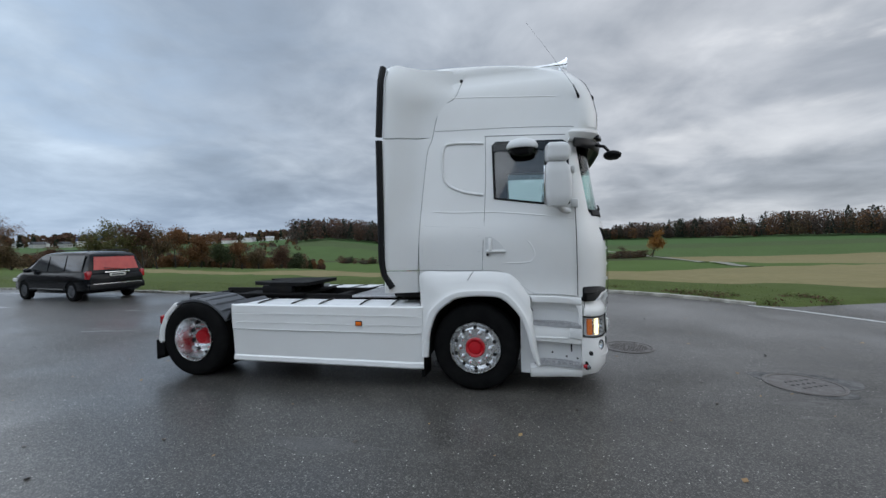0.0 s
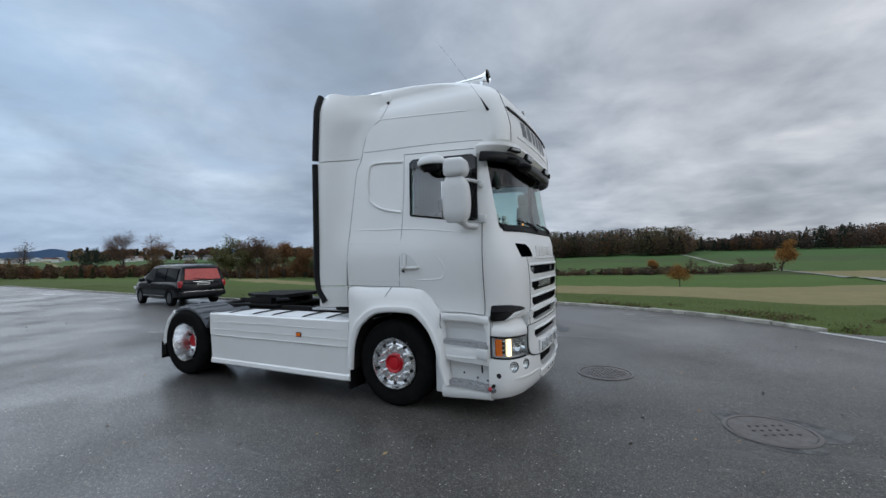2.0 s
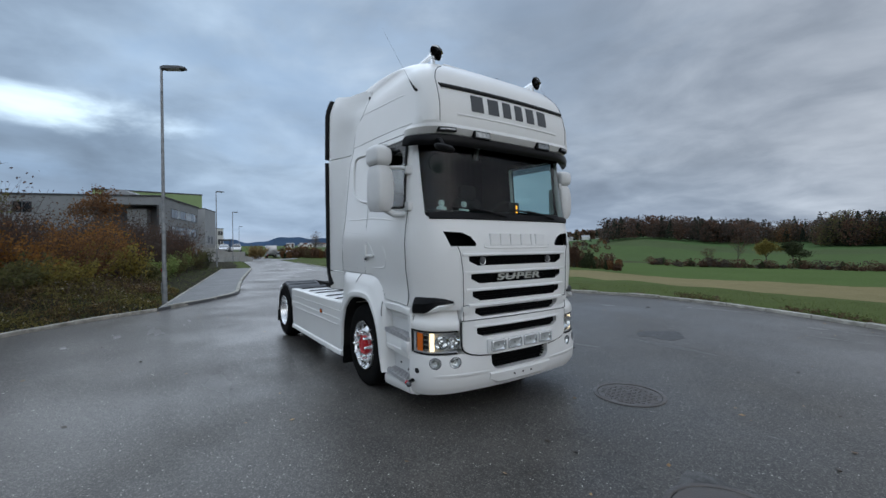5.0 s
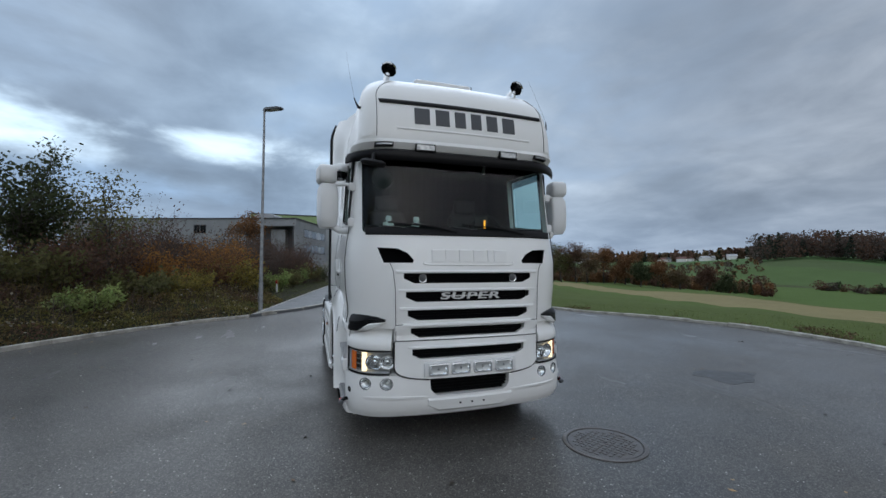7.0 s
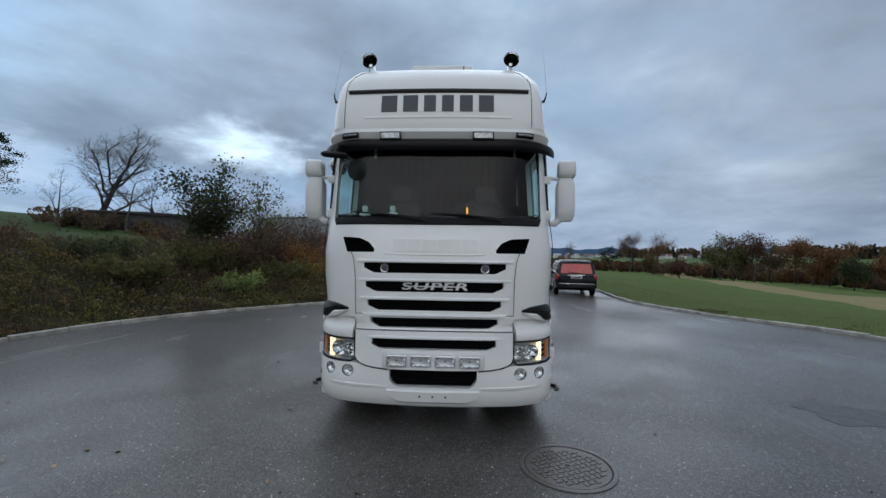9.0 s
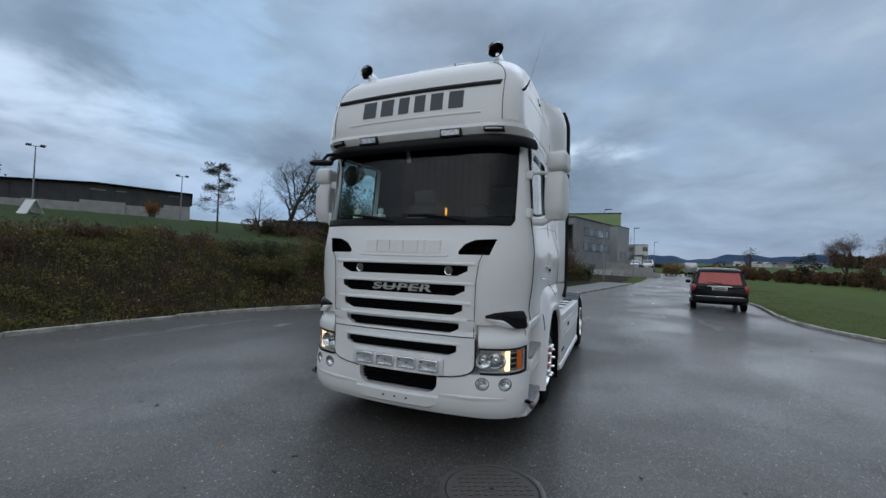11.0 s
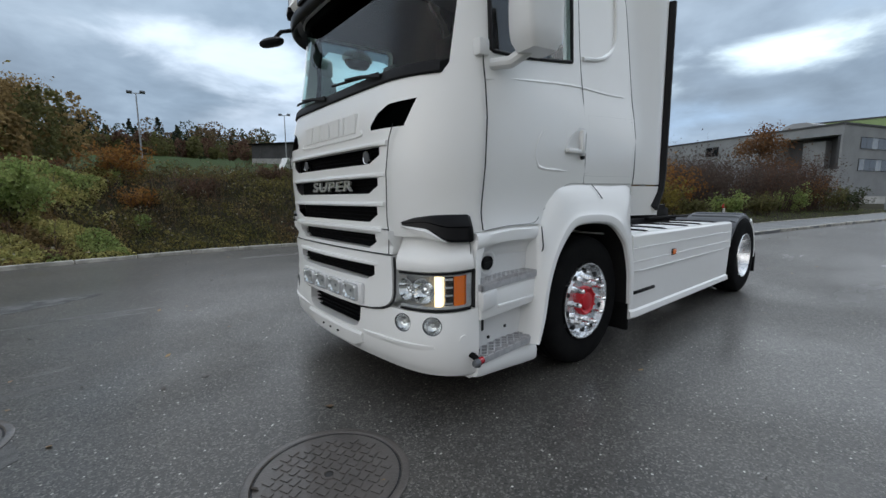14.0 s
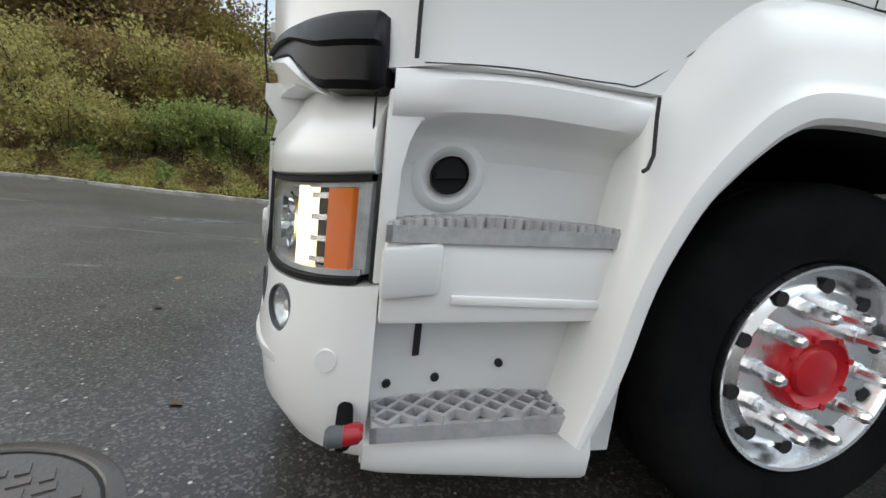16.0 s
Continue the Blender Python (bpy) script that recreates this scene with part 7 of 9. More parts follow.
def build_bank_growth():
    """Brambles, dead stalks and weeds over the bank; turf blades along the verges."""
    rng = np.random.default_rng(5)

    def scatter(n, x0, x1, y0, y1, d0, d1, keep=None):
        X, Y = rng.uniform(x0, x1, n), rng.uniform(y0, y1, n)
        d = outline_distance(X, Y, hard_outline)
        m = (d > d0) & (d < d1)
        if keep is not None:
            m &= keep(X, Y, d)
        X, Y, d = X[m], Y[m], d[m]
        return np.stack([X, Y, terrain(X, Y, d)], 1), d

    south = lambda X, Y, d: Y < -0.135 * (X + 9.3) - 1.0
    northern = lambda X, Y, d: Y > 0
    # low leafy cover in drifts, heaped in mounds with hollows between
    P, d = scatter(340000, -16, 14, -18, -2.5, 0.2, 5.8, south)
    X, Y = P[:, 0], P[:, 1]
    drift = wave(X, Y, 1.1, 4.0) + 0.6 * wave(X, Y, 2.9, 7.0)
    mound = np.clip(0.5 + 0.55 * wave(X, Y, 2.3, 9.0) + 0.35 * wave(X, Y, 5.1, 12.0), 0.03, 1.3)
    east = X + 1.2 * drift >= 3.4
    sparse = rng.uniform(size=len(P)) < 0.45 + 0.7 * mound
    for name, mat, sel, size, lift, label in (
            ("bank_weeds", "bank_olive", (drift > -0.05) & ~east & sparse, 0.036, 0.46, "low olive weeds on the bank"),
            ("bank_nettles", "leaf_sage", (drift > -0.2) & east, 0.038, 0.42, "lighter yellowish green weeds at the east end of the bank"),
            ("bank_brambles", "bank_brown", (drift <= -0.05) & (drift > -1.0) & ((drift <= -0.2) | ~east) & sparse, 0.034, 0.50, "brown withered brambles on the bank"),
            ("bank_dead_leaves", "leaf_redbrown", (drift <= -1.0) & sparse, 0.034, 0.46, "reddish dead growth on the bank")):
        c = P[sel].copy()
        k = 0.3 + 0.7 * ease(0.2, 1.6, d[sel])
        c[:, 2] += rng.uniform(0.0, 1.0, len(c)) ** 0.8 * lift * k * mound[sel]
        v, q = leaf_quads(c, size, rng)
        tagged(link_mesh(name, fast_mesh(name, v, q, mat)), label, "weeds", kind="stuff")
    # thick fresh herbs over the east end
    P, d = scatter(240000, 1.5, 14, -14.5, -6.5, 0.14, 5.6, south)
    lush = wave(P[:, 0], P[:, 1], 1.9, 15.0) + 0.5 * wave(P[:, 0], P[:, 1], 4.3, 3.0)
    within = P[:, 0] + lush > 2.8
    height = np.clip(0.55 + 0.4 * lush, 0.1, 1.2) * (0.25 + 0.75 * ease(0.15, 1.3, d))
    for name, mat, sel, label in (("bank_herbs", "leaf_green", within & (lush > 0.85), "fresh green herbs on the bank"), ("bank_tall_weeds", "leaf_sage", within & (lush <= 0.85) & (lush > -0.15), "yellowish tall weeds on the bank"),
                                  ("bank_dry_weeds", "leaf_tawny", within & (lush <= -0.15), "tawny dry weeds on the bank")):
        c = P[sel].copy()
        c[:, 2] += rng.uniform(0.0, 1.0, len(c)) ** 0.6 * 0.42 * height[sel]
        v, q = leaf_quads(c, 0.036, rng)
        tagged(link_mesh(name, fast_mesh(name, v, q, mat)), label, "weeds", kind="stuff")
    # pale withered leaves caught on top of the growth
    P, d = scatter(13000, -16, 14, -18, -2.5, 0.3, 5.2, south)
    lifted = np.clip(0.5 + 0.55 * wave(P[:, 0], P[:, 1], 2.3, 9.0) + 0.35 * wave(P[:, 0], P[:, 1], 5.1, 12.0), 0.03, 1.3)
    sel = (rng.uniform(size=len(P)) < 0.25 + 0.75 * (wave(P[:, 0], P[:, 1], 1.4, 21.0) > 0.2)) & (lifted > 0.25)
    c = P[sel] + np.stack([np.zeros(sel.sum()), np.zeros(sel.sum()), 0.48 * (0.3 + 0.7 * ease(0.2, 1.6, d[sel])) * lifted[sel]], 1)
    v, q = leaf_quads(c, 0.03, rng, aspect=0.7)
    tagged(link_mesh("pale_leaves", fast_mesh("pale_leaves", v, q, "leaf_pale")), "pale withered leaves on the bank's brambles", "leaves", kind="stuff")
    # arching bramble canes
    P, d = scatter(5200, -14, 12, -18, -3, 0.7, 5.2, south)
    n = len(P)
    turn = rng.uniform(0, 2 * math.pi, n)
    reach, rise = rng.uniform(0.3, 0.9, n), rng.uniform(0.3, 0.75, n)
    out = np.stack([np.cos(turn), np.sin(turn)], 1)
    side = np.stack([-out[:, 1], out[:, 0], np.full(n, 0.6)], 1) * 0.0045
    line = []
    for u in (0.0, 0.3, 0.6, 0.85, 1.0):
        q = P.copy()
        q[:, :2] += out * (reach * u)[:, None]
        q[:, 2] += rise * 4 * u * (1 - 0.72 * u) * 0.72
        line.append(np.stack([q - side * (1.1 - u), q + side * (1.1 - u)], 1))
    v = np.stack(line, 1).reshape(-1, 3)
    quad = np.array([[2 * k, 2 * k + 1, 2 * k + 3, 2 * k + 2] for k in range(4)])
    faces = (np.arange(n)[:, None, None] * 10 + quad[None]).reshape(-1, 4)
    tagged(link_mesh("bramble_canes", fast_mesh("bramble_canes", v, faces, "twig_brown")), "dark arching bramble canes on the bank", "brambles", kind="stuff")
    # stalks
    P, d = scatter(15000, -16, 14, -18, -2.5, 0.5, 5.2, south)
    n = len(P)
    h = rng.uniform(0.15, 0.5, n) * (0.4 + 0.6 * ease(0.3, 2.0, d))
    lean = rng.normal(size=(n, 2)) * 0.22
    w = 0.006
    tip = P + np.stack([lean[:, 0] * h, lean[:, 1] * h, h], 1)
    side = rng.normal(size=(n, 3)) * np.array([1, 1, 0])
    side = side / np.linalg.norm(side, axis=1)[:, None] * w
    v = np.stack([P - side, P + side, tip + side * 0.4, tip - side * 0.4], 1).reshape(-1, 3)
    tagged(link_mesh("dead_stalks", fast_mesh("dead_stalks", v, np.arange(4 * n).reshape(-1, 4), "straw")), "pale dead stalks standing on the bank", "weeds", kind="stuff")
    # verge turf
    for name, box_, d0, d1, keep, count, hmax, mat, label in (
            ("verge_grass", (-40, 8, 4, 16), 0.12, 3.6, northern, 60000, 0.10, "grass_blade", "short wet grass on the verge"),
            ("bank_foot_grass", (-14, 12, -13, -2.5), 0.10, 1.3, south, 24000, 0.16, "grass_blade", "rough grass at the foot of the bank"),
            ("pavement_grass", (-40, -9, -8, 3), 0.08, 3.5, south, 26000, 0.16, "grass_blade", "rough grass beside the pavement")):
        P, d = scatter(count, *box_, d0, d1, keep)
        n = len(P)
        h = rng.uniform(0.35, 1.0, n) * hmax * (0.6 + 0.7 * np.clip(wave(P[:, 0], P[:, 1], 1.7, 3.0), 0, 1))
        lean = rng.normal(size=(n, 2)) * 0.5
        tip = P + np.stack([lean[:, 0] * h, lean[:, 1] * h, h], 1)
        side = rng.normal(size=(n, 3)) * np.array([1, 1, 0])
        side = side / np.linalg.norm(side, axis=1)[:, None] * 0.006
        P[:, 2] -= 0.02
        v = np.stack([P - side, P + side, tip], 1).reshape(-1, 3)
        tagged(link_mesh(name, fast_mesh(name, v, np.arange(3 * n).reshape(-1, 3), mat)), label, "grass", kind="stuff")
    # coarse tufts and clods along the field verge
    P, d = scatter(22000, -14, 8, 5, 14, 0.14, 1.5, northern)
    sel = wave(P[:, 0], P[:, 1], 1.3, 6.0) + 0.5 * wave(P[:, 0], P[:, 1], 3.7, 2.0) > 0.5 - 0.09 * (P[:, 0] + 3) + 0.5 * (d - 0.4)
    dirt = rng.uniform(size=len(P)) < 0.5
    clods = P[sel & dirt]
    cc = np.repeat(clods, 5, 0) + rng.normal(size=(5 * len(clods), 3)) * np.array([0.07, 0.07, 0.02]) + np.array([0, 0, 0.03])
    v, q = leaf_quads(cc, 0.035, rng, aspect=0.6)
    tagged(link_mesh("verge_clods", fast_mesh("verge_clods", v, q, "leaf_brown")), "brown earth clods and dead tufts behind the kerb", "earth", kind="stuff")
    sel = sel & ~dirt
    c = np.repeat(P[sel], 6, 0) + rng.normal(size=(6 * int(sel.sum()), 3)) * np.array([0.06, 0.06, 0.03]) + np.array([0, 0, 0.05])
    v, q = leaf_quads(c, 0.04, rng, aspect=0.3)
    tagged(link_mesh("verge_tufts", fast_mesh("verge_tufts", v, q, "grass_blade")), "coarse green tufts behind the kerb", "weeds", kind="stuff")


build_bank_growth()


def build_shrubs():
    g = "shrubs on the bank"
    rows = [
        # x, y, radius, height, leaf, count, size
        (4.3, -9.9, 0.95, 1.35, "leaf_green", 7500, 0.045), (5.6, -10.1, 1.0, 1.5, "leaf_green", 7500, 0.045), (8.3, -10.3, 1.1, 1.7, "leaf_sage", 7500, 0.045),
        (7.0, -10.2, 0.9, 1.2, "leaf_sage", 6000, 0.04), (2.0, -12.2, 0.8, 1.05, "leaf_orange", 2400, 0.04), (1.7, -10.6, 0.5, 0.6, "leaf_orange", 1100, 0.035), (0.2, -11.2, 0.5, 0.6, "leaf_redbrown", 1000, 0.035),
        (4.0, -12.6, 0.9, 0.65, "leaf_rust", 1900, 0.04), (-2.5, -12.5, 0.9, 0.45, "leaf_redbrown", 1500, 0.045), (-5.0, -12.3, 1.2, 0.6, "leaf_redbrown", 1900, 0.045),
        (7.0, -12.6, 1.2, 1.3, "leaf_yellow", 3200, 0.05), (9.6, -11.4, 1.3, 2.2, "leaf_sage", 3600, 0.05), (-6.8, -10.6, 1.3, 0.8, "leaf_dark", 2200, 0.05), (-9.4, -12.6, 1.3, 1.2, "leaf_olive", 2400, 0.05), (-7.6, -13.4, 1.2, 0.9, "leaf_redbrown", 2000, 0.045),
        (5.8, -13.2, 1.3, 2.3, "leaf_tawny", 6000, 0.06), (7.4, -13.6, 1.4, 2.6, "leaf_sage", 6000, 0.06), (9.2, -13.3, 1.4, 2.4, "leaf_tawny", 6000, 0.06), (10.8, -13.6, 1.5, 2.6, "leaf_sage", 6000, 0.06), (6.6, -15.6, 1.6, 2.8, "leaf_sage", 6000, 0.07), (9.0, -16.0, 1.6, 3.0, "leaf_tawny", 6000, 0.07),
        (-8.6, -8.6, 1.3, 1.3, "leaf_olive", 2400, 0.065), (-10.3, -6.6, 1.1, 0.9, "leaf_olive", 2600, 0.06), (-11.8, -5.6, 1.0, 1.0, "leaf_yellow", 2200, 0.055), (-13.2, -6.9, 1.2, 1.8, "leaf_orange", 2200, 0.05), (-14.8, -5.4, 1.1, 1.9, "leaf_rust", 2200, 0.05), (-16.6, -5.6, 1.3, 2.3, "leaf_orange", 2400, 0.05),
        (-9.8, -8.2, 1.2, 1.6, "leaf_redbrown", 1800, 0.05), (-12.6, -9.4, 1.2, 2.2, "leaf_rust", 1900, 0.05), (-11.8, -8.0, 1.5, 2.3, "leaf_redbrown", 2200, 0.05), (-13.8, -6.2, 1.0, 1.1, "leaf_yellow", 2000, 0.05),
        (-8.2, -7.0, 0.8, 0.7, "leaf_green", 1800, 0.05), (-6.0, -8.8, 0.9, 0.9, "leaf_olive", 1800, 0.06)]
    for k, (x, y, r, h, mat, n, sz) in enumerate(rows):
        kind = {"leaf_sage": "tall yellowish green shrub on the bank", "leaf_green": "green leafy shrub on the bank", "leaf_olive": "olive green shrub on the bank", "leaf_rust": "rust brown dry shrub on the bank", "leaf_redbrown": "reddish brown twiggy shrub on the bank",
                "leaf_yellow": "yellowing autumn shrub on the bank", "leaf_orange": "orange brown autumn shrub on the bank", "leaf_dark": "dark green shrub on the bank", "leaf_tawny": "tall tawny autumn shrub on the bank"}[mat]
        make_shrub("shrub", kind, x, y, r, h, 100 + k, mat, n, sz, group=g)
    g = "thicket beside the pavement"
    rng = random.Random(8)
    for k in range(34):
        x = -13.5 - 26 * (k / 34) + rng.uniform(-1.2, 1.2)
        y = 0.1615 * (-x - 9.3) - 4.6 - rng.uniform(0.6, 7.5) - 3.0 * (k < 8)
        h = rng.uniform(2.2, 3.5)
        mat = rng.choice(["leaf_redbrown", "leaf_redbrown", "leaf_redbrown", "wood_brown", "wood_brown", "leaf_rust"])
        label = "bare reddish brown thicket shrub beside the pavement" if mat != "leaf_rust" else "rust coloured thicket shrub beside the pavement"
        make_shrub("thicket_shrub", label, x, y, h * 0.62, h, 300 + k, mat, 1300, 0.055, 52, group=g)
    for k, (x, y, h, mat) in enumerate(((-17.5, -3.7, 0.9, "leaf_olive"), (-20, -3.1, 1.1, "leaf_green"), (-24, -2.5, 1.2, "leaf_olive"), (-29, -2.0, 1.4, "leaf_green"), (-33.5, -0.8, 1.6, "leaf_olive"), (-36.0, -0.2, 1.5, "leaf_dark"), (-15.6, -4.4, 1.6, "leaf_yellow"), (-18.8, -5.2, 2.4, "leaf_orange"))):
        make_shrub("low_shrub", "low leafy shrub at the pavement's edge" if mat not in ("leaf_yellow", "leaf_orange") else "yellow autumn shrub near the lamp", x, y, h * 0.7, h, 400 + k, mat, 1800, 0.06, 34, group=g)


build_shrubs()


def build_trees():
    make_tree("young_tree", "dark leafy young tree on the bank", -10.4, -9.6, 4.7, 11, "leaf_dark", 5600, 0.06, 1.45, 4, 0.10, forks=4, cloud=0.20, first=0.2)
    make_tree("young_tree", "sparse olive-leaved young tree on the bank", -11.8, -7.6, 4.1, 13, "leaf_olive", 2300, 0.055, 1.4, 4, 0.07, forks=4, cloud=0.18, first=0.25)
    make_tree("bare_tree", "tall bare broad-crowned tree on the turf", -46.0, -46.3, 14.8, 21, None, spread=1.5, levels=6, trunk_r=0.42, forks=4, first=0.16)
    make_tree("bare_tree", "thin bare tree behind the turf", -40.4, -37.6, 8.2, 22, None, spread=0.8, levels=5, trunk_r=0.13)
    make_tree("bare_tree", "small bare tree beside the hall", -33, -38, 7.2, 23, None, spread=0.9, levels=5, trunk_r=0.10)
    make_pine(-29.5, -41, 8.0, 24)
    make_tree("bare_tree", "bare tree with dry leaves behind the turf", -47.5, -39.0, 9.0, 34, "leaf_brown", 900, 0.07, 1.0, 5, 0.14, cloud=0.3)
    make_shrub("shrub", "rust orange bush before the hall", -32.4, -57.4, 1.0, 2.3, 35, "leaf_orange", 1500, 0.09)
    make_tree("autumn_tree", "rust-leaved tree before the grey building", -54, -8.4, 8.6, 25, "leaf_rust", 2600, 0.14, 0.7, 4, 0.16, cloud=0.4)
    make_tree("field_tree", "small round orange tree in the field", 8.6, 66.0, 3.2, 26, "leaf_orange", 2600, 0.09, 0.8, 3, 0.07, cloud=0.38)
    make_tree("field_tree", "tall orange tree by the brook", 47.7, 169.5, 10.6, 27, "leaf_orange", 4200, 0.22, 0.75, 4, 0.24, cloud=0.55, first=0.15)
    make_tree("brook_tree", "yellowing tree in the brook hedge", -43.5, 160, 9.0, 41, "leaf_yellow", 4200, 0.22, 0.8, 4, 0.2, cloud=0.5, first=0.12)
    make_tree("brook_tree", "dark green narrow tree in the brook hedge", -38.0, 164, 8.6, 42, "leaf_dark", 3600, 0.22, 0.5, 4, 0.2, cloud=0.45, first=0.1)
    make_tree("brook_tree", "pale bare tree in the brook hedge", -52.6, 163, 10.6, 43, "leaf_brown", 500, 0.16, 0.6, 5, 0.18)
    make_tree("brook_tree", "small bare tree in the brook hedge", -58, 151, 6.2, 44, "leaf_brown", 500, 0.14, 0.6, 5, 0.14)
    make_tree("brook_tree", "low orange tree in the brook hedge", 8.7, 161, 5.0, 45, "leaf_orange", 3200, 0.16, 0.85, 4, 0.14, cloud=0.5, first=0.1)
    make_tree("brook_tree", "small bare grey tree in the brook hedge", 21.4, 167, 5.8, 46, "leaf_brown", 500, 0.14, 0.6, 5, 0.14)
    make_tree("brook_tree", "small bare grey tree in the brook hedge", 38.4, 170, 5.0, 47, "leaf_brown", 500, 0.14, 0.6, 5, 0.14)
    make_tree("oak_tree", "broad oak with thin brown leaves", -97, 45, 10.2, 28, "leaf_redbrown", 7500, 0.085, 1.1, 5, 0.3, cloud=0.55)
    make_tree("oak_tree", "broad oak with thin brown leaves", -101, 53, 10.0, 29, "leaf_rust", 5500, 0.085, 1.1, 5, 0.3, cloud=0.5)
    make_tree("bare_tree", "slim bare roadside tree beyond the grass", -102, 30.4, 7.0, 30, "leaf_brown", 500, 0.1, 0.5, 5, 0.15)
    make_tree("bare_tree", "small dark roadside tree beyond the grass", -94.0, 37.8, 5.6, 31, "needle", 1400, 0.14, 0.5, 4, 0.14)
    make_shrub("shrub", "yellow brown bush beside the far road", -90, 14.0, 2.2, 2.9, 36, "leaf_tawny", 2600, 0.14)
    # row of mixed trees down the meadow
    rng = random.Random(4)
    for k, (deg, h, mat) in enumerate(((149.5, 3.4, "leaf_brown"), (146.6, 3.2, "leaf_redbrown"), (142.6, 6.2, "leaf_olive"), (141.2, 7.6, "leaf_olive"), (139.3, 7.4, "leaf_redbrown"), (138.0, 6.6, "leaf_brown"), (136.2, 7.4, "leaf_rust"),
                                     (134.9, 6.3, "leaf_rust"), (133.6, 5.4, "leaf_rust"), (131.6, 4.4, "leaf_dark"), (129.2, 5.0, "leaf_rust"), (127.3, 3.6, "leaf_brown"), (124.6, 4.2, "leaf_redbrown"), (122.5, 3.0, "leaf_dark"))):
        az = math.radians(deg)
        D = 84 + rng.uniform(-4, 6)
        x, y = 1.6 + D * math.cos(az), -5.4 + D * math.sin(az)
        make_tree("hedgerow_tree", {"leaf_brown": "brown-leaved hedgerow tree in autumn", "leaf_rust": "rust-red autumn hedgerow tree", "leaf_dark": "dark green hedgerow tree in autumn", "leaf_olive": "olive green hedgerow tree in autumn",
                                    "leaf_redbrown": "reddish bare hedgerow tree"}[mat], x, y, h, 500 + k, mat, 4200, 0.125, 0.9, 4, 0.13, cloud=0.42, first=0.12, group="hedgerow trees")
    # wooded slope south-east
    for k in range(15):
        az = math.radians(-50 - 34 * k / 14 + rng.uniform(-1, 1))
        D = 26 + rng.uniform(-3, 14) + (k > 11) * 14
        x, y = 1.5 + D * math.cos(az), 2.0 + D * math.sin(az)
        h = rng.uniform(7.5, 11.5) * float(np.interp(math.degrees(az), (-86, -76, -66), (0.42, 0.72, 1.0)))
        mat = rng.choice(["leaf_tawny", "leaf_yellow", "leaf_tawny", "leaf_sage"])
        make_tree("slope_tree", {"leaf_brown": "brown autumn tree on the slope", "leaf_yellow": "yellowing tree on the slope", "leaf_dark": "dark tree on the slope", "leaf_sage": "yellowish green tree on the slope", "leaf_tawny": "tawny autumn tree on the slope", "leaf_olive": "olive tree on the slope"}[mat],
                  x, y, h, 600 + k, mat, 9500, 0.095, 0.9, 4, 0.16, cloud=0.55, first=0.12, group="trees on the slope")


build_trees()


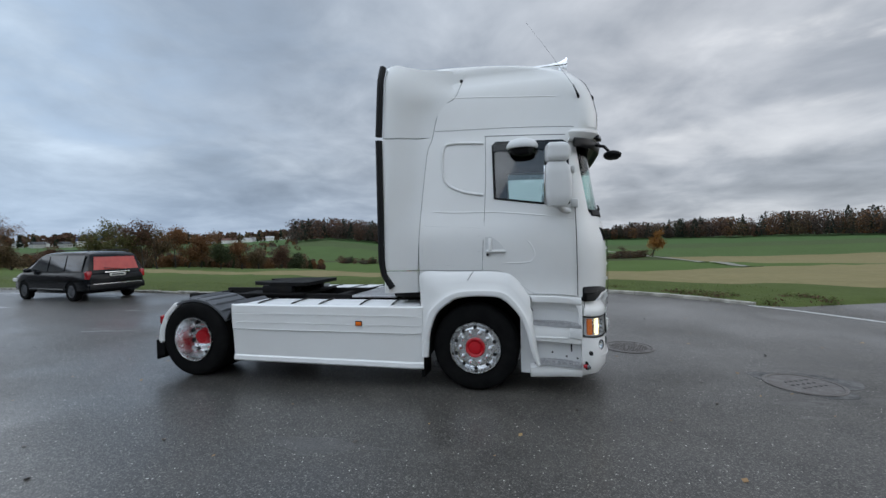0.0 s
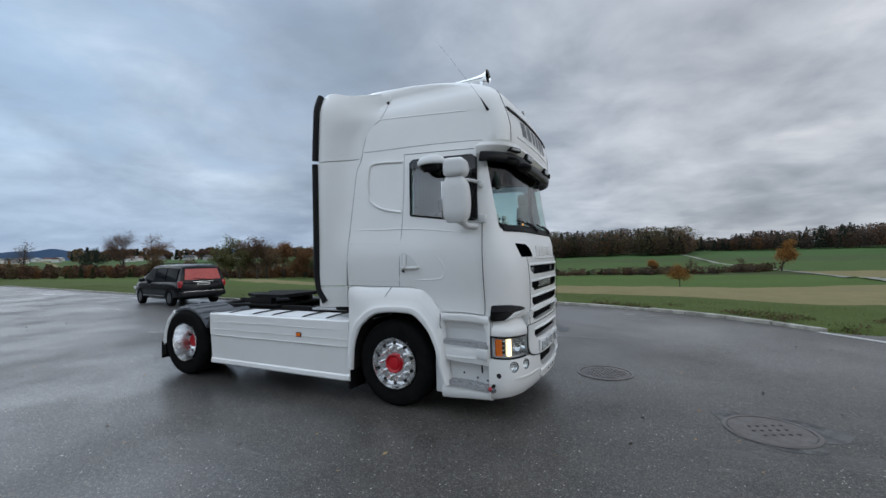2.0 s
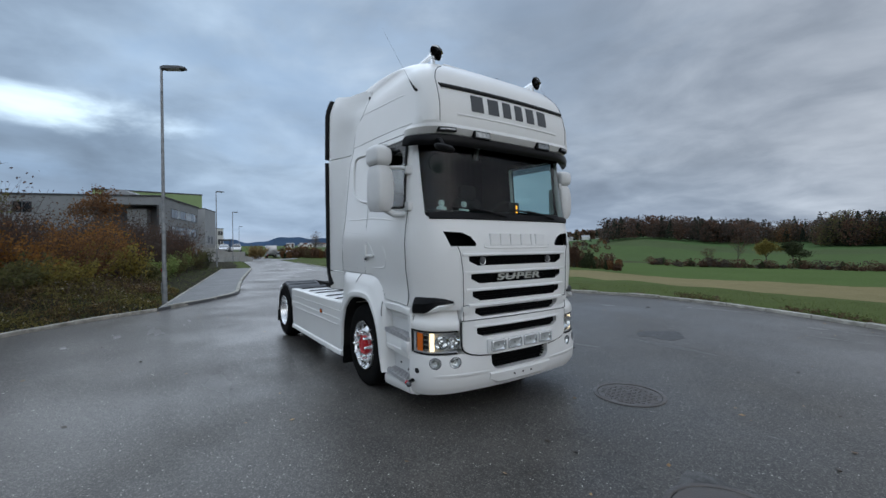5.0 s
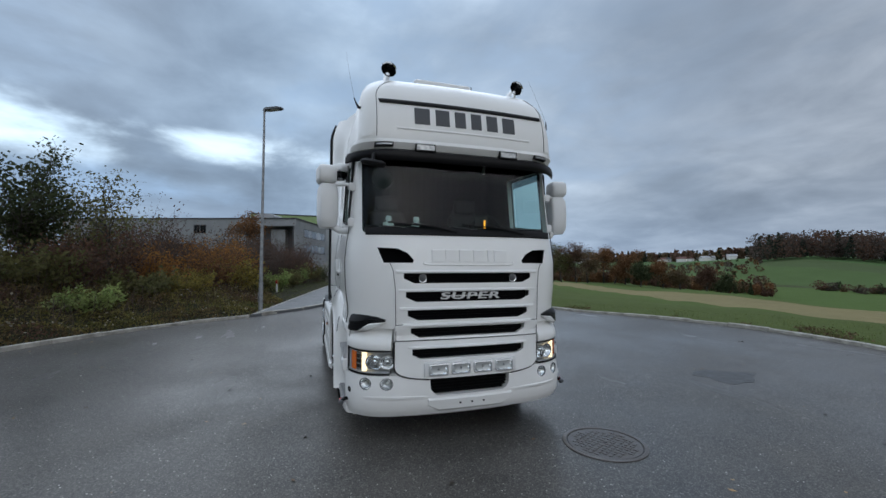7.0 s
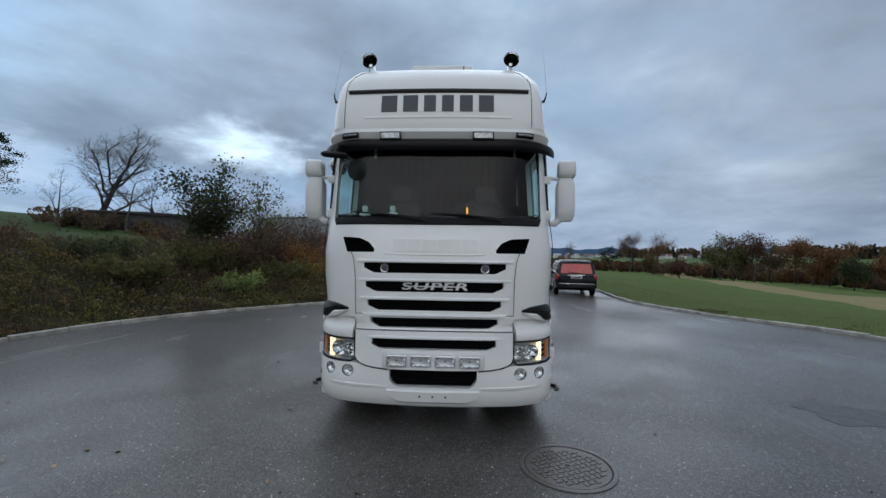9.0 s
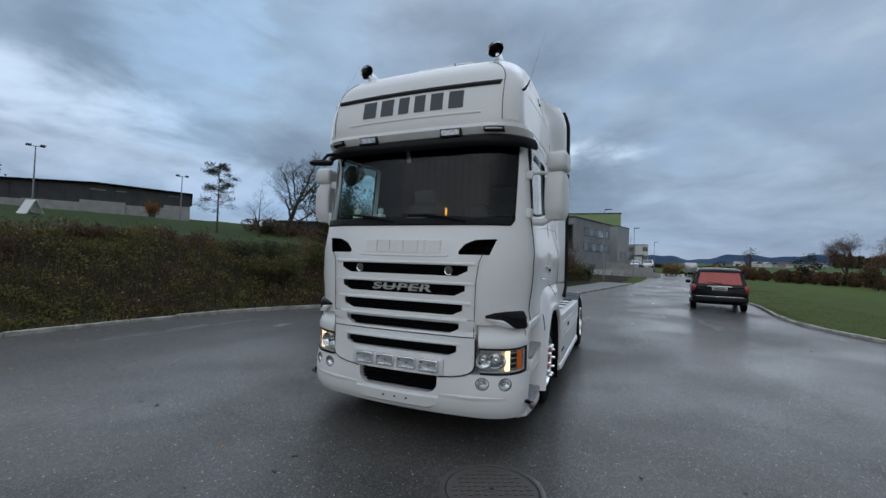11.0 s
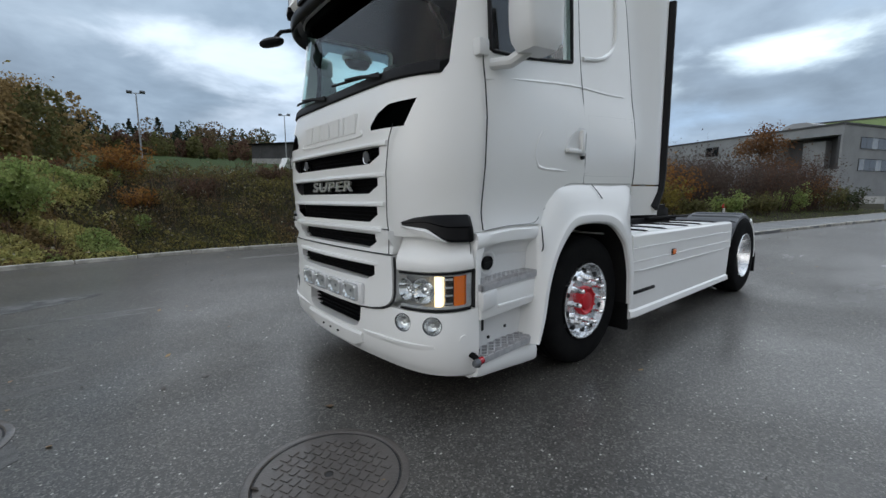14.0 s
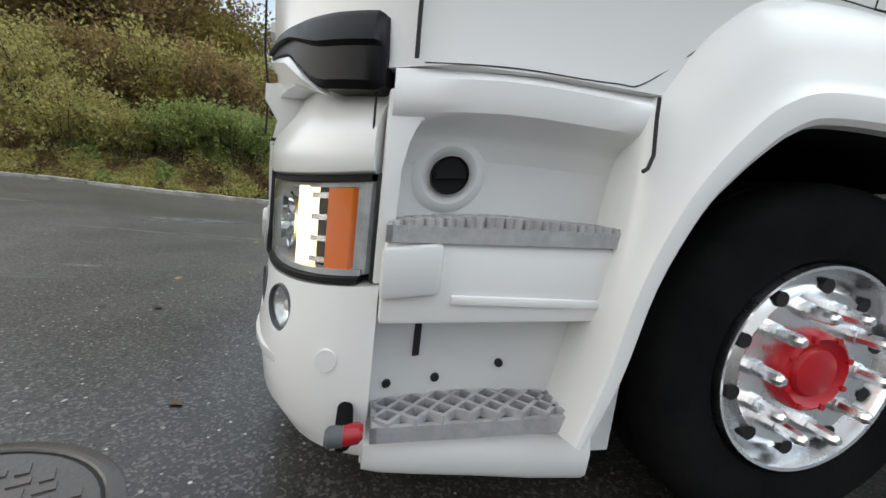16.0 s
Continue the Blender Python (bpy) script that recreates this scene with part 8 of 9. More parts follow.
def build_woods():
    """Far woods and hedges: crowns of many leaf masses with trunks, uneven in height and colour."""
    rng = np.random.default_rng(12)

    def wood(name, label, spots, mats, quad, per, hmin, hmax, conifer=0.35, wide=1.0, tall=None):
        bins = {m: [] for m in mats}
        for x, y, z in spots:
            h = rng.uniform(hmin, hmax)
            pointed = rng.uniform() < conifer
            if tall:
                h *= tall(x, y) * (1.08 if pointed else 1.0)
            m = mats[0] if pointed else mats[rng.integers(1, len(mats))]
            n = per
            t = rng.uniform(0.08, 1, n)
            a = rng.uniform(0, 2 * math.pi, n)
            width = h * (0.20 * (1.05 - t) if pointed else 0.30 * np.sqrt(np.clip(1 - (2 * t - 1.05) ** 2, 0.02, 1)))
            r = wide * width * np.sqrt(rng.uniform(0.25, 1, n))
            lump = 1 + 0.25 * np.sin(a * 3 + x) * np.sin(t * 7 + y)
            bins[m].append(np.stack([x + r * lump * np.cos(a), y + r * lump * np.sin(a), z + h * t], 1))
        parts_ = [(m, np.concatenate(b)) for m, b in bins.items() if b]
        for m, c in parts_:
            v, q = leaf_quads(c, quad, rng, aspect=0.75)
            tagged(link_mesh(name + "_" + m.split("_")[-1], fast_mesh(name, v, q, m)), label, "wood", kind="stuff")

    def spots(az0, az1, D0, D1, n):
        az = np.radians(rng.uniform(az0, az1, n))
        D = rng.uniform(D0, D1, n)
        X, Y = D * np.cos(az), D * np.sin(az)
        return np.stack([X, Y, terrain(X, Y)], 1)

    def height_by_bearing(x, y):
        return float(np.interp(math.degrees(math.atan2(y, x)), (48, 59, 63.3, 64, 64.8, 68, 73, 77, 80.6, 83, 102, 113), (16, 15.5, 15.5, 8, 14.5, 13.5, 12.5, 12, 9.0, 9.0, 15.5, 15.5)))

    wood("forest_edge", "mixed autumn forest on the far rise", spots(83.5, 101.5, 294, 335, 300), ["needle", "wood_brown", "wood_brown", "leaf_brown", "wood_brown", "leaf_redbrown", "leaf_olive", "leaf_rust"], 0.42, 300, 8, 19.5, 0.26, 1.5)
    wood("forest", "mixed autumn forest on the far rise", np.concatenate([spots(48, 84, 345, 385, 480), spots(100, 113, 350, 400, 170)]), ["needle", "wood_brown", "wood_brown", "leaf_brown", "wood_brown", "leaf_redbrown", "wood_brown", "leaf_rust"], 0.45, 230, 0.55, 1.12, 0.24, 1.5, height_by_bearing)
    wood("forest_spur", "brown forest spur on the far rise", spots(107, 123, 315, 400, 230), ["needle", "wood_brown", "leaf_redbrown", "wood_brown"], 0.6, 170, 10, 18, 0.15, 1.4)
    wood("ridge_forest", "dark forest along the distant ridge", spots(112, 158, 900, 1150, 420), ["needle", "leaf_brown", "leaf_redbrown"], 2.6, 60, 14, 24, 0.3)
    X = rng.uniform(-75, 47, 260)
    Y = np.interp(X, (-75, -20, 5, 30, 48), (146, 152, 157, 166, 170)) + rng.normal(size=260) * 1.6
    wood("brook_hedge", "low brown hedge along the brook", np.stack([X, Y, terrain(X, Y)], 1), ["leaf_dark", "wood_brown", "leaf_redbrown", "leaf_brown"], 0.2, 130, 0.9, 3.2, 0.1, 2.2)
    wood("meadow_hedge", "dense brown hedge below the meadow", spots(120, 168, 86, 106, 480), ["leaf_dark", "leaf_brown", "leaf_redbrown", "leaf_rust"], 0.15, 210, 0.9, 2.5, 0.1)
    wood("hill_wood", "pines and bare trees on the hill", spots(-107.5, -76, 122, 165, 150), ["needle", "leaf_brown", "leaf_dark", "leaf_brown"], 0.32, 260, 4.6, 10.2, 0.45, 1.3)
    wood("hill_scrub", "scrub below the hill wood", spots(-112, -72, 85, 120, 170), ["leaf_dark", "leaf_brown", "leaf_olive", "leaf_redbrown"], 0.30, 150, 2, 4.5, 0.1)
    wood("turf_scrub", "dark leafless scrub behind the turf", spots(-146, -130, 54, 72, 100), ["leaf_dark", "wood_brown", "wood_brown", "leaf_brown"], 0.13, 260, 0.8, 2.1, 0.1, 2.0)
    wood("slope_scrub", "dense scrub on the wooded slope", spots(-84, -44, 22, 44, 110), ["leaf_sage", "leaf_tawny", "leaf_tawny", "leaf_olive"], 0.11, 700, 1.8, 4.2, 0.1)
    wood("valley_scrub", "brown scrub and hedges in the valley", spots(122, 168, 135, 460, 520), ["leaf_dark", "wood_brown", "leaf_redbrown", "leaf_brown", "leaf_rust"], 0.42, 70, 1.8, 4.2, 0.1, 2.0)
    wood("valley_wood", "dark scrub in the distant valley", spots(150, 174, 260, 480, 130), ["leaf_dark", "leaf_dark", "wood_brown"], 0.7, 50, 2, 4, 0.2)


build_woods()

# ---- street furniture ----
material("galvanised", (0.30, 0.31, 0.32), 0.5, 0.6, color2=(0.22, 0.23, 0.24), scale=6, rough2=0.65)
material("cast_iron", (0.064, 0.056, 0.051), 0.34, 0.1, color2=(0.092, 0.078, 0.070), scale=9, rough2=0.6, coat=0.4, bump=0.3, bump_scale=70)
material("dark_patch", (0.034, 0.034, 0.035), 0.32, color2=(0.055, 0.055, 0.055), scale=4, rough2=0.55, bump=0.4, bump_scale=110)
material("pale_patch", (0.092, 0.090, 0.087), 0.42, color2=(0.052, 0.052, 0.051), scale=5.5, detail=6, rough2=0.7, bump=0.4, bump_scale=110, spread=(0.42, 0.6))
material("glass_dark", (0.012, 0.015, 0.018), 0.05, spec=0.6, coat=0.6)


def street_lamp(x, y, height, face, label, z=None):
    """A tapered steel mast with a flat lantern on a short arm."""
    lamp = thing("street_lamp", label, "street lamp", (x, y, ground_z(x, y) if z is None else z), face, group="street lamps")
    bm = bmesh.new()
    tube(bm, [(0, 0, -0.2), (0, 0, 1.2), (0, 0, 1.25), (0, 0, height)], [0.075, 0.072, 0.058, 0.036], 12)
    part("mast", bm, "galvanised", lamp)
    bm = bmesh.new()
    tube(bm, [(0, 0, height - 0.05), (0.12, 0, height + 0.02)], 0.03, 8)
    part("arm", bm, "galvanised", lamp)
    bm = bmesh.new()
    loft(bm, [[(xx, -w, height + z0), (xx, w, height + z0), (xx, w * 0.85, height + z1), (xx, -w * 0.85, height + z1)] for xx, w, z0, z1 in ((-0.02, 0.06, -0.01, 0.06), (0.12, 0.12, -0.02, 0.08), (0.55, 0.13, -0.01, 0.075), (0.72, 0.09, 0.0, 0.05))])
    head = part("lantern", bm, "grey_plastic", lamp)
    bm = bmesh.new()
    box(bm, (0.16, -0.09, height - 0.03), (0.55, 0.09, height - 0.012), 0.008)
    part("lens", bm, "lens_white", head)
    bm = bmesh.new()
    box(bm, (-0.082, -0.05, 0.5), (-0.06, 0.05, 0.85), 0.006)
    part("service_door", bm, "galvanised", lamp)
    return lamp


street_lamp(-10.75, -3.02, 7.48, 60, "tall grey steel street lamp beside the pavement")
street_lamp(-40.6, 1.5, 7.5, 80, "grey steel street lamp down the road", 0.0)
street_lamp(-58.3, 5.3, 7.1, 80, "grey steel street lamp down the road", 0.0)
street_lamp(-93, 11.2, 7.1, 80, "grey steel street lamp far down the road", 0.0)


def flood_mast(x, y, top, label):
    base = ground_z(x, y)
    h = top - base
    mast = thing("floodlight_mast", label, "floodlight", (x, y, base), 0, group="floodlight masts")
    bm = bmesh.new()
    tube(bm, [(0, 0, -0.3), (0, 0, h)], [0.10, 0.05], 10)
    part("mast", bm, "galvanised", mast)
    bm = bmesh.new()
    tube(bm, [(-0.5, 0.3, h), (0.5, -0.3, h)], 0.04, 6)
    part("crossbar", bm, "galvanised", mast)
    for k in (-1, 1):
        bm = bmesh.new()
        box(bm, (-0.22, -0.16, -0.10), (0.22, 0.16, 0.08), 0.03)
        bmesh.ops.transform(bm, matrix=pose(0.48 * k, -0.3 * k, h + 0.1, 20, 0, 0), verts=bm.verts)
        part("floodlight", bm, "grey_plastic", mast)


flood_mast(-19.2, -56.4, 12.8, "steel floodlight mast on the training ground")
flood_mast(-35.2, -55.6, 12.7, "steel floodlight mast on the training ground")
flood_mast(-1.6, -46.5, 11.2, "steel floodlight mast on the training ground")


def a_frame():
    x, y = -18.5, -54.9
    t = thing("climbing_ramp", "white A-shaped climbing ramp on the training turf", "ramp", (x, y, ground_z(x, y)), 25)
    for s in (-1, 1):
        bm = bmesh.new()
        loft(bm, [[(s * 1.0, -0.5, -0.1), (s * 1.0, 0.5, -0.1), (s * 1.06, 0.5, -0.08), (s * 1.06, -0.5, -0.08)], [(s * 0.02, -0.5, 1.5), (s * 0.02, 0.5, 1.5), (s * 0.08, 0.5, 1.52), (s * 0.08, -0.5, 1.52)]])
        part("ramp_board", bm, "white_plastic", t)
    for s in (-1, 1):
        bm = bmesh.new()
        tube(bm, [(-0.45, s * 0.45, 0.75), (0.45, s * 0.45, 0.75)], 0.03, 6)
        part("brace", bm, "galvanised", t)


a_frame()


def marker_post():
    x, y = -19.5, -3.0
    t = thing("hydrant_marker", "red and white hydrant marker post in the grass", "marker post", (x, y, ground_z(x, y)), 0)
    bm = bmesh.new()
    tube(bm, [(0, 0, -0.1), (0, 0, 0.5)], 0.05, 12)
    part("post", bm, "white_plastic", t)
    bm = bmesh.new()
    lathe(bm, [(0.001, 0.66), (0.05, 0.65), (0.085, 0.60), (0.085, 0.48), (0.06, 0.46)], 16, "z")
    part("cap", bm, "red_paint", t, "red cap")


marker_post()


def manhole(name, x, y, r, label, grid):
    """A cast cover in its ring: raised tread blocks, or a vented plate."""
    t = thing(name, label, "manhole cover", (x, y, 0.0), 25)
    bm = bmesh.new()
    lathe(bm, [(r, -0.03), (r, 0.006), (r - 0.005, 0.009), (r - 0.035, 0.009), (r - 0.04, 0.004), (r - 0.04, -0.03)], 48, "z")
    part("ring", bm, "cast_iron", t)
    bm = bmesh.new()
    lathe(bm, [(0.001, 0.003), (r - 0.05, 0.003), (r - 0.052, -0.02)], 48, "z")
    plate = part("plate", bm, "cast_iron", t)
    bm = bmesh.new()
    lathe(bm, [(r - 0.041, 0.001), (r - 0.052, 0.001)], 48, "z")
    part("joint", bm, "seam_rubber", t)
    if grid:
        bm = bmesh.new()
        s = 0.052
        n = int(r / s) + 1
        for i in range(-n, n + 1):
            for j in range(-n, n + 1):
                cx, cy = i * s, j * s
                if math.hypot(cx, cy) < r - 0.095 and math.hypot(cx, cy) > 0.045:
                    lng = (i + j) % 2 == 0
                    a, b = (0.022, 0.014) if lng else (0.014, 0.022)
                    box(bm, (cx - a, cy - b, 0.002), (cx + a, cy + b, 0.0075))
        part("tread_relief", bm, "cast_iron", plate, smooth=0)
        bm = bmesh.new()
        tube(bm, [(0, 0, 0.0005), (0, 0, 0.006)], 0.018, 14)
        part("lift_hole", bm, "seam_rubber", plate)
        bm = bmesh.new()
        lathe(bm, [(0.020, 0.003), (0.021, 0.008), (0.034, 0.008), (0.036, 0.003)], 20, "z")
        part("hole_rim", bm, "cast_iron", plate)
    else:
        for i in range(-2, 3):
            for j in range(-1, 2):
                bm = bmesh.new()
                cx, cy = 0.075 * i + (0.03 if j % 2 else 0), 0.10 * j
                tube(bm, [(cx, cy, 0.0005), (cx, cy, 0.005)], 0.017, 8)
                part("vent_hole", bm, "seam_rubber", plate)
    return t


manhole("manhole_cover", 2.05, 1.065, 0.37, "rusty cast-iron manhole cover with diamond tread blocks", True)
manhole("vented_cover", 3.55, -0.39, 0.37, "worn grey manhole cover with a cluster of vent holes", False)


def blot(name, x, y, rx, ry, mat, label, z=0.003, seed=1, turn=0.0):
    rng = np.random.default_rng(seed)
    n = 40
    ph = rng.uniform(0, 6.28, 4)
    pts = []
    for k in range(n):
        a = 2 * math.pi * k / n
        w = 1 + 0.16 * math.sin(3 * a + ph[0]) + 0.10 * math.sin(5 * a + ph[1]) + 0.06 * math.sin(9 * a + ph[2])
        px, py = rx * w * math.cos(a), ry * w * math.sin(a)
        pts.append((x + px * math.cos(turn) - py * math.sin(turn), y + px * math.sin(turn) + py * math.cos(turn)))
    bm = bmesh.new()
    prism(bm, pts, -0.02, z, "z")
    return tagged(part(name, bm, mat, None, smooth=0), label, "asphalt patch", kind="structure")


blot("asphalt_patch", 0.75, 4.38, 0.36, 0.42, "dark_patch", "dark round asphalt repair")
blot("asphalt_patch", 3.62, -0.36, 0.46, 0.42, "pale_patch", "mortar collar round the vented cover", 0.002, 3)
blot("asphalt_patch", PALE_1[0], PALE_1[1], 0.55, 0.24, "pale_patch", "pale worn patch in the asphalt", 0.003, 5, 0.4)


def build_litter():
    """Fallen leaves, chips and grit scattered over the asphalt."""
    rng = np.random.default_rng(33)
    for name, mat, n, size, label in (("fallen_leaves", "litter_leaf", 420, 0.022, "fallen leaves on the wet asphalt"), ("pale_chips", "litter_chip", 700, 0.011, "pale chips and grit on the asphalt"), ("dark_leaves", "litter_dark", 300, 0.022, "dark wet leaves on the asphalt")):
        X, Y = rng.uniform(-16, 9, n * 3), rng.uniform(-8.2, 9.4, n * 3)
        d = outline_distance(X, Y, asphalt_outline)
        edge = np.exp(d / 1.2)
        keep = (d < -0.05) & (rng.uniform(size=len(X)) < 0.35 + edge)
        under = (X > -4.3) & (X < 1.5) & (np.abs(Y) < 1.3)
        X, Y = X[keep & ~under][:n], Y[keep & ~under][:n]
        m = len(X)
        a = rng.uniform(0, 6.28, m)
        s = size * rng.uniform(0.5, 1.5, m)
        u = np.stack([np.cos(a), np.sin(a), rng.normal(size=m) * 0.15], 1) * s[:, None]
        w = np.stack([-np.sin(a), np.cos(a), rng.normal(size=m) * 0.25], 1) * (s * rng.uniform(0.35, 0.8, m))[:, None]
        c = np.stack([X, Y, np.full(m, 0.007)], 1)
        v = np.stack([c - u, c + w, c + u, c - w], 1)
        v[:, :, 2] = np.maximum(v[:, :, 2], 0.002)
        tagged(link_mesh(name, fast_mesh(name, v.reshape(-1, 3), np.arange(4 * m).reshape(-1, 4), mat)), label, "litter", kind="stuff")


material("litter_leaf", (0.30, 0.20, 0.09), 0.6, color2=(0.20, 0.11, 0.05), scale=3, per_piece=0.5)
material("litter_chip", (0.42, 0.41, 0.38), 0.7, color2=(0.30, 0.29, 0.27), scale=3, per_piece=0.4)
material("litter_dark", (0.030, 0.022, 0.016), 0.4, color2=(0.05, 0.035, 0.022), scale=3, per_piece=0.4)
build_litter()


# ---- the parked van ----
material("van_paint", (0.006, 0.007, 0.009), 0.16, coat=0.06, spec=0.22, color2=(0.008, 0.009, 0.011), scale=3)
material("red_film", (0.50, 0.055, 0.045), 0.25, coat=0.4, color2=(0.42, 0.045, 0.04), scale=5)
material("plate_white", (0.62, 0.62, 0.58), 0.4)


def build_van():
    """A dark people carrier; x towards its nose, tail at x = 0."""
    van = thing("minivan", "black people carrier with a red rear window, parked at the kerb", "car", (-13.5, 5.8, 0), 171.5)
    W = 0.98
    bm = bmesh.new()
    rings = []
    for x in (0.0, 0.04, 0.12, 0.4, 1.0, 2.0, 3.0, 3.7, 4.1, 4.5, 4.8, 5.0, 5.10):
        top = float(np.interp(x, (0, 0.12, 1.0, 3.6, 4.1, 4.6, 4.9, 5.1), (0.92, 1.0, 1.03, 1.03, 1.03, 0.97, 0.86, 0.62)))
        bot = float(np.interp(x, (0, 0.1, 0.4, 4.7, 5.1), (0.40, 0.30, 0.26, 0.24, 0.34)))
        w = W * float(np.interp(x, (0, 0.05, 0.2, 4.3, 4.8, 5.1), (0.88, 0.94, 1.0, 0.99, 0.92, 0.70)))
        rings.append([(x, -w * 0.80, bot), (x, -w, bot + 0.12), (x, -w, (bot + top) / 2 + 0.05), (x, -w * 0.985, top - 0.10), (x, -w * 0.93, top), (x, 0, top + 0.02), (x, w * 0.93, top), (x, w * 0.985, top - 0.10), (x, w, (bot + top) / 2 + 0.05), (x, w, bot + 0.12), (x, w * 0.80, bot)])
    loft(bm, rings)
    base = bm
    cutter = bmesh.new()
    for x in (0.98, 4.06):
        for s in (-1, 1):
            tube(cutter, [(x, s * 0.70, 0.34), (x, s * 1.2, 0.34)], 0.385, 28)
    part("body", cut(base, cutter), "van_paint", van, smooth=40)
    bm = bmesh.new()
    rings = []
    for x, zt, wt, wb in ((0.06, 1.02, 0.90, 0.92), (0.12, 1.30, 0.83, 0.92), (0.22, 1.60, 0.76, 0.92), (0.34, 1.70, 0.72, 0.92), (0.8, 1.745, 0.73, 0.925), (1.8, 1.755, 0.74, 0.93), (2.6, 1.745, 0.73, 0.93), (3.1, 1.70, 0.72, 0.93), (3.7, 1.42, 0.76, 0.92), (4.32, 1.04, 0.84, 0.90)):
        rings.append([(x, -wb, 0.98), (x, -(wb * 0.35 + wt * 0.65), 0.98 + (zt - 0.98) * 0.72), (x, -wt, zt - 0.035), (x, -wt * 0.85, zt), (x, 0, zt + 0.02), (x, wt * 0.85, zt), (x, wt, zt - 0.035), (x, wb * 0.35 + wt * 0.65, 0.98 + (zt - 0.98) * 0.72), (x, wb, 0.98)])
    loft(bm, rings)
    part("roof", bm, "van_paint", van, smooth=40)
    # glass
    for s in (-1, 1):
        for x0, x1, t0, t1 in ((0.42, 1.42, 0.40, 1.42), (1.50, 2.50, 1.50, 2.50), (2.57, 3.80, 2.57, 3.12)):
            bm = bmesh.new()
            bm.faces.new([bm.verts.new(p) for p in ((x0, s * 0.925, 1.06), (x1, s * 0.925, 1.06), (t1, s * 0.80, 1.60 if t1 > 3 else 1.62), (t0, s * 0.80, 1.62))])
            part("side_window", bm, "glass_dark", van)
        bm = bmesh.new()
        tube(bm, [(0.45, s * 0.66, 1.77), (0.6, s * 0.66, 1.81), (2.3, s * 0.66, 1.81), (2.5, s * 0.66, 1.76)], 0.018, 6)
        part("roof_rail", bm, "black_plastic", van)
        bm = bmesh.new()
        box(bm, (0.02, min(s * 0.80, s * 0.96), 0.78), (0.20, max(s * 0.80, s * 0.96), 1.06), 0.03)
        part("tail_lamp", bm, "red_lens", van)
        bm = bmesh.new()
        box(bm, (4.62, min(s * 0.55, s * 0.93), 0.66), (4.98, max(s * 0.55, s * 0.93), 0.80), 0.04)
        part("headlamp", bm, "lens_white", van)
        bm = bmesh.new()
        box(bm, (3.50, min(s * 0.95, s * 1.16), 1.02), (3.65, max(s * 0.95, s * 1.16), 1.17), 0.04, 3)
        part("door_mirror", bm, "van_paint", van)
        bm = bmesh.new()
        tube(bm, [(1.42, s * 0.985, 0.42), (3.62, s * 0.985, 0.42)], 0.02, 6)
        part("sill_strip", bm, "chrome", van)
        for x in (1.75, 2.75):
            bm = bmesh.new()
            box(bm, (x, min(s * 0.97, s * 1.0), 0.88), (x + 0.2, max(s * 0.97, s * 1.0), 0.915), 0.01)
            part("door_handle", bm, "van_paint", van)
        for x in (0.98, 4.06):
            bm = bmesh.new()
            lathe(bm, [(0.215, -0.09), (0.24, -0.105), (0.30, -0.11), (0.335, -0.095), (0.345, -0.06), (0.345, 0.06), (0.335, 0.095), (0.24, 0.10), (0.21, 0.09)], 32)
            wh = part("wheel", bm, "tyre_rubber", van)
            wh.matrix_local = Matrix.Translation((x, s * 0.87, 0.345)) @ Matrix.Rotation(math.pi if s > 0 else 0, 4, "Z")
            bm = bmesh.new()
            lathe(bm, [(0.22, -0.09), (0.205, -0.10), (0.19, -0.07), (0.06, -0.085), (0.001, -0.09)], 28)
            for k in range(7):
                a = 2 * math.pi * k / 7
                m = Matrix.Rotation(-a, 4, "Y") @ Matrix.Translation((0.125, -0.088, 0))
                bmesh.ops.create_cube(bm, size=1, matrix=m @ Matrix.Diagonal((0.14, 0.018, 0.035, 1)))
            part("rim", bm, "grey_plastic", wh)
    bm = bmesh.new()
    bm.faces.new([bm.verts.new(p) for p in ((0.045, -0.74, 1.10), (0.045, 0.74, 1.10), (0.175, 0.66, 1.56), (0.175, -0.66, 1.56))])
    part("rear_window", bm, "red_film", van, "rear window coloured red")
    bm = bmesh.new()
    tube(bm, [(0.02, -0.1, 1.12), (0.03, 0.3, 1.15), (0.05, 0.42, 1.17)], 0.012, 6)
    part("rear_wiper", bm, "black_plastic", van)
    bm = bmesh.new()
    bm.faces.new([bm.verts.new(p) for p in ((3.60, -0.74, 1.50), (3.60, 0.74, 1.50), (4.30, 0.82, 1.08), (4.30, -0.82, 1.08))])
    part("windscreen", bm, "glass_dark", van)
    bm = bmesh.new()
    box(bm, (0.0, -0.42, 0.985), (0.05, 0.42, 1.025), 0.012)
    part("tailgate_bar", bm, "chrome", van)
    bm = bmesh.new()
    box(bm, (-0.012, -0.26, 0.86), (0.02, 0.26, 0.965), 0.006)
    plate = part("number_plate", bm, "plate_white", van)
    bm = bmesh.new()
    box(bm, (-0.016, -0.20, 0.885), (-0.012, 0.20, 0.94))
    part("plate_bar", bm, "lettering", plate)
    bm = bmesh.new()
    box(bm, (-0.05, -0.93, 0.38), (0.12, 0.93, 0.62), 0.05, 3)
    part("rear_bumper", bm, "van_paint", van)
    bm = bmesh.new()
    box(bm, (-0.055, -0.80, 0.595), (0.0, 0.80, 0.612), 0.004)
    part("bumper_strip", bm, "chrome", van)
    return van


build_van().scale = (0.90, 0.95, 0.95)


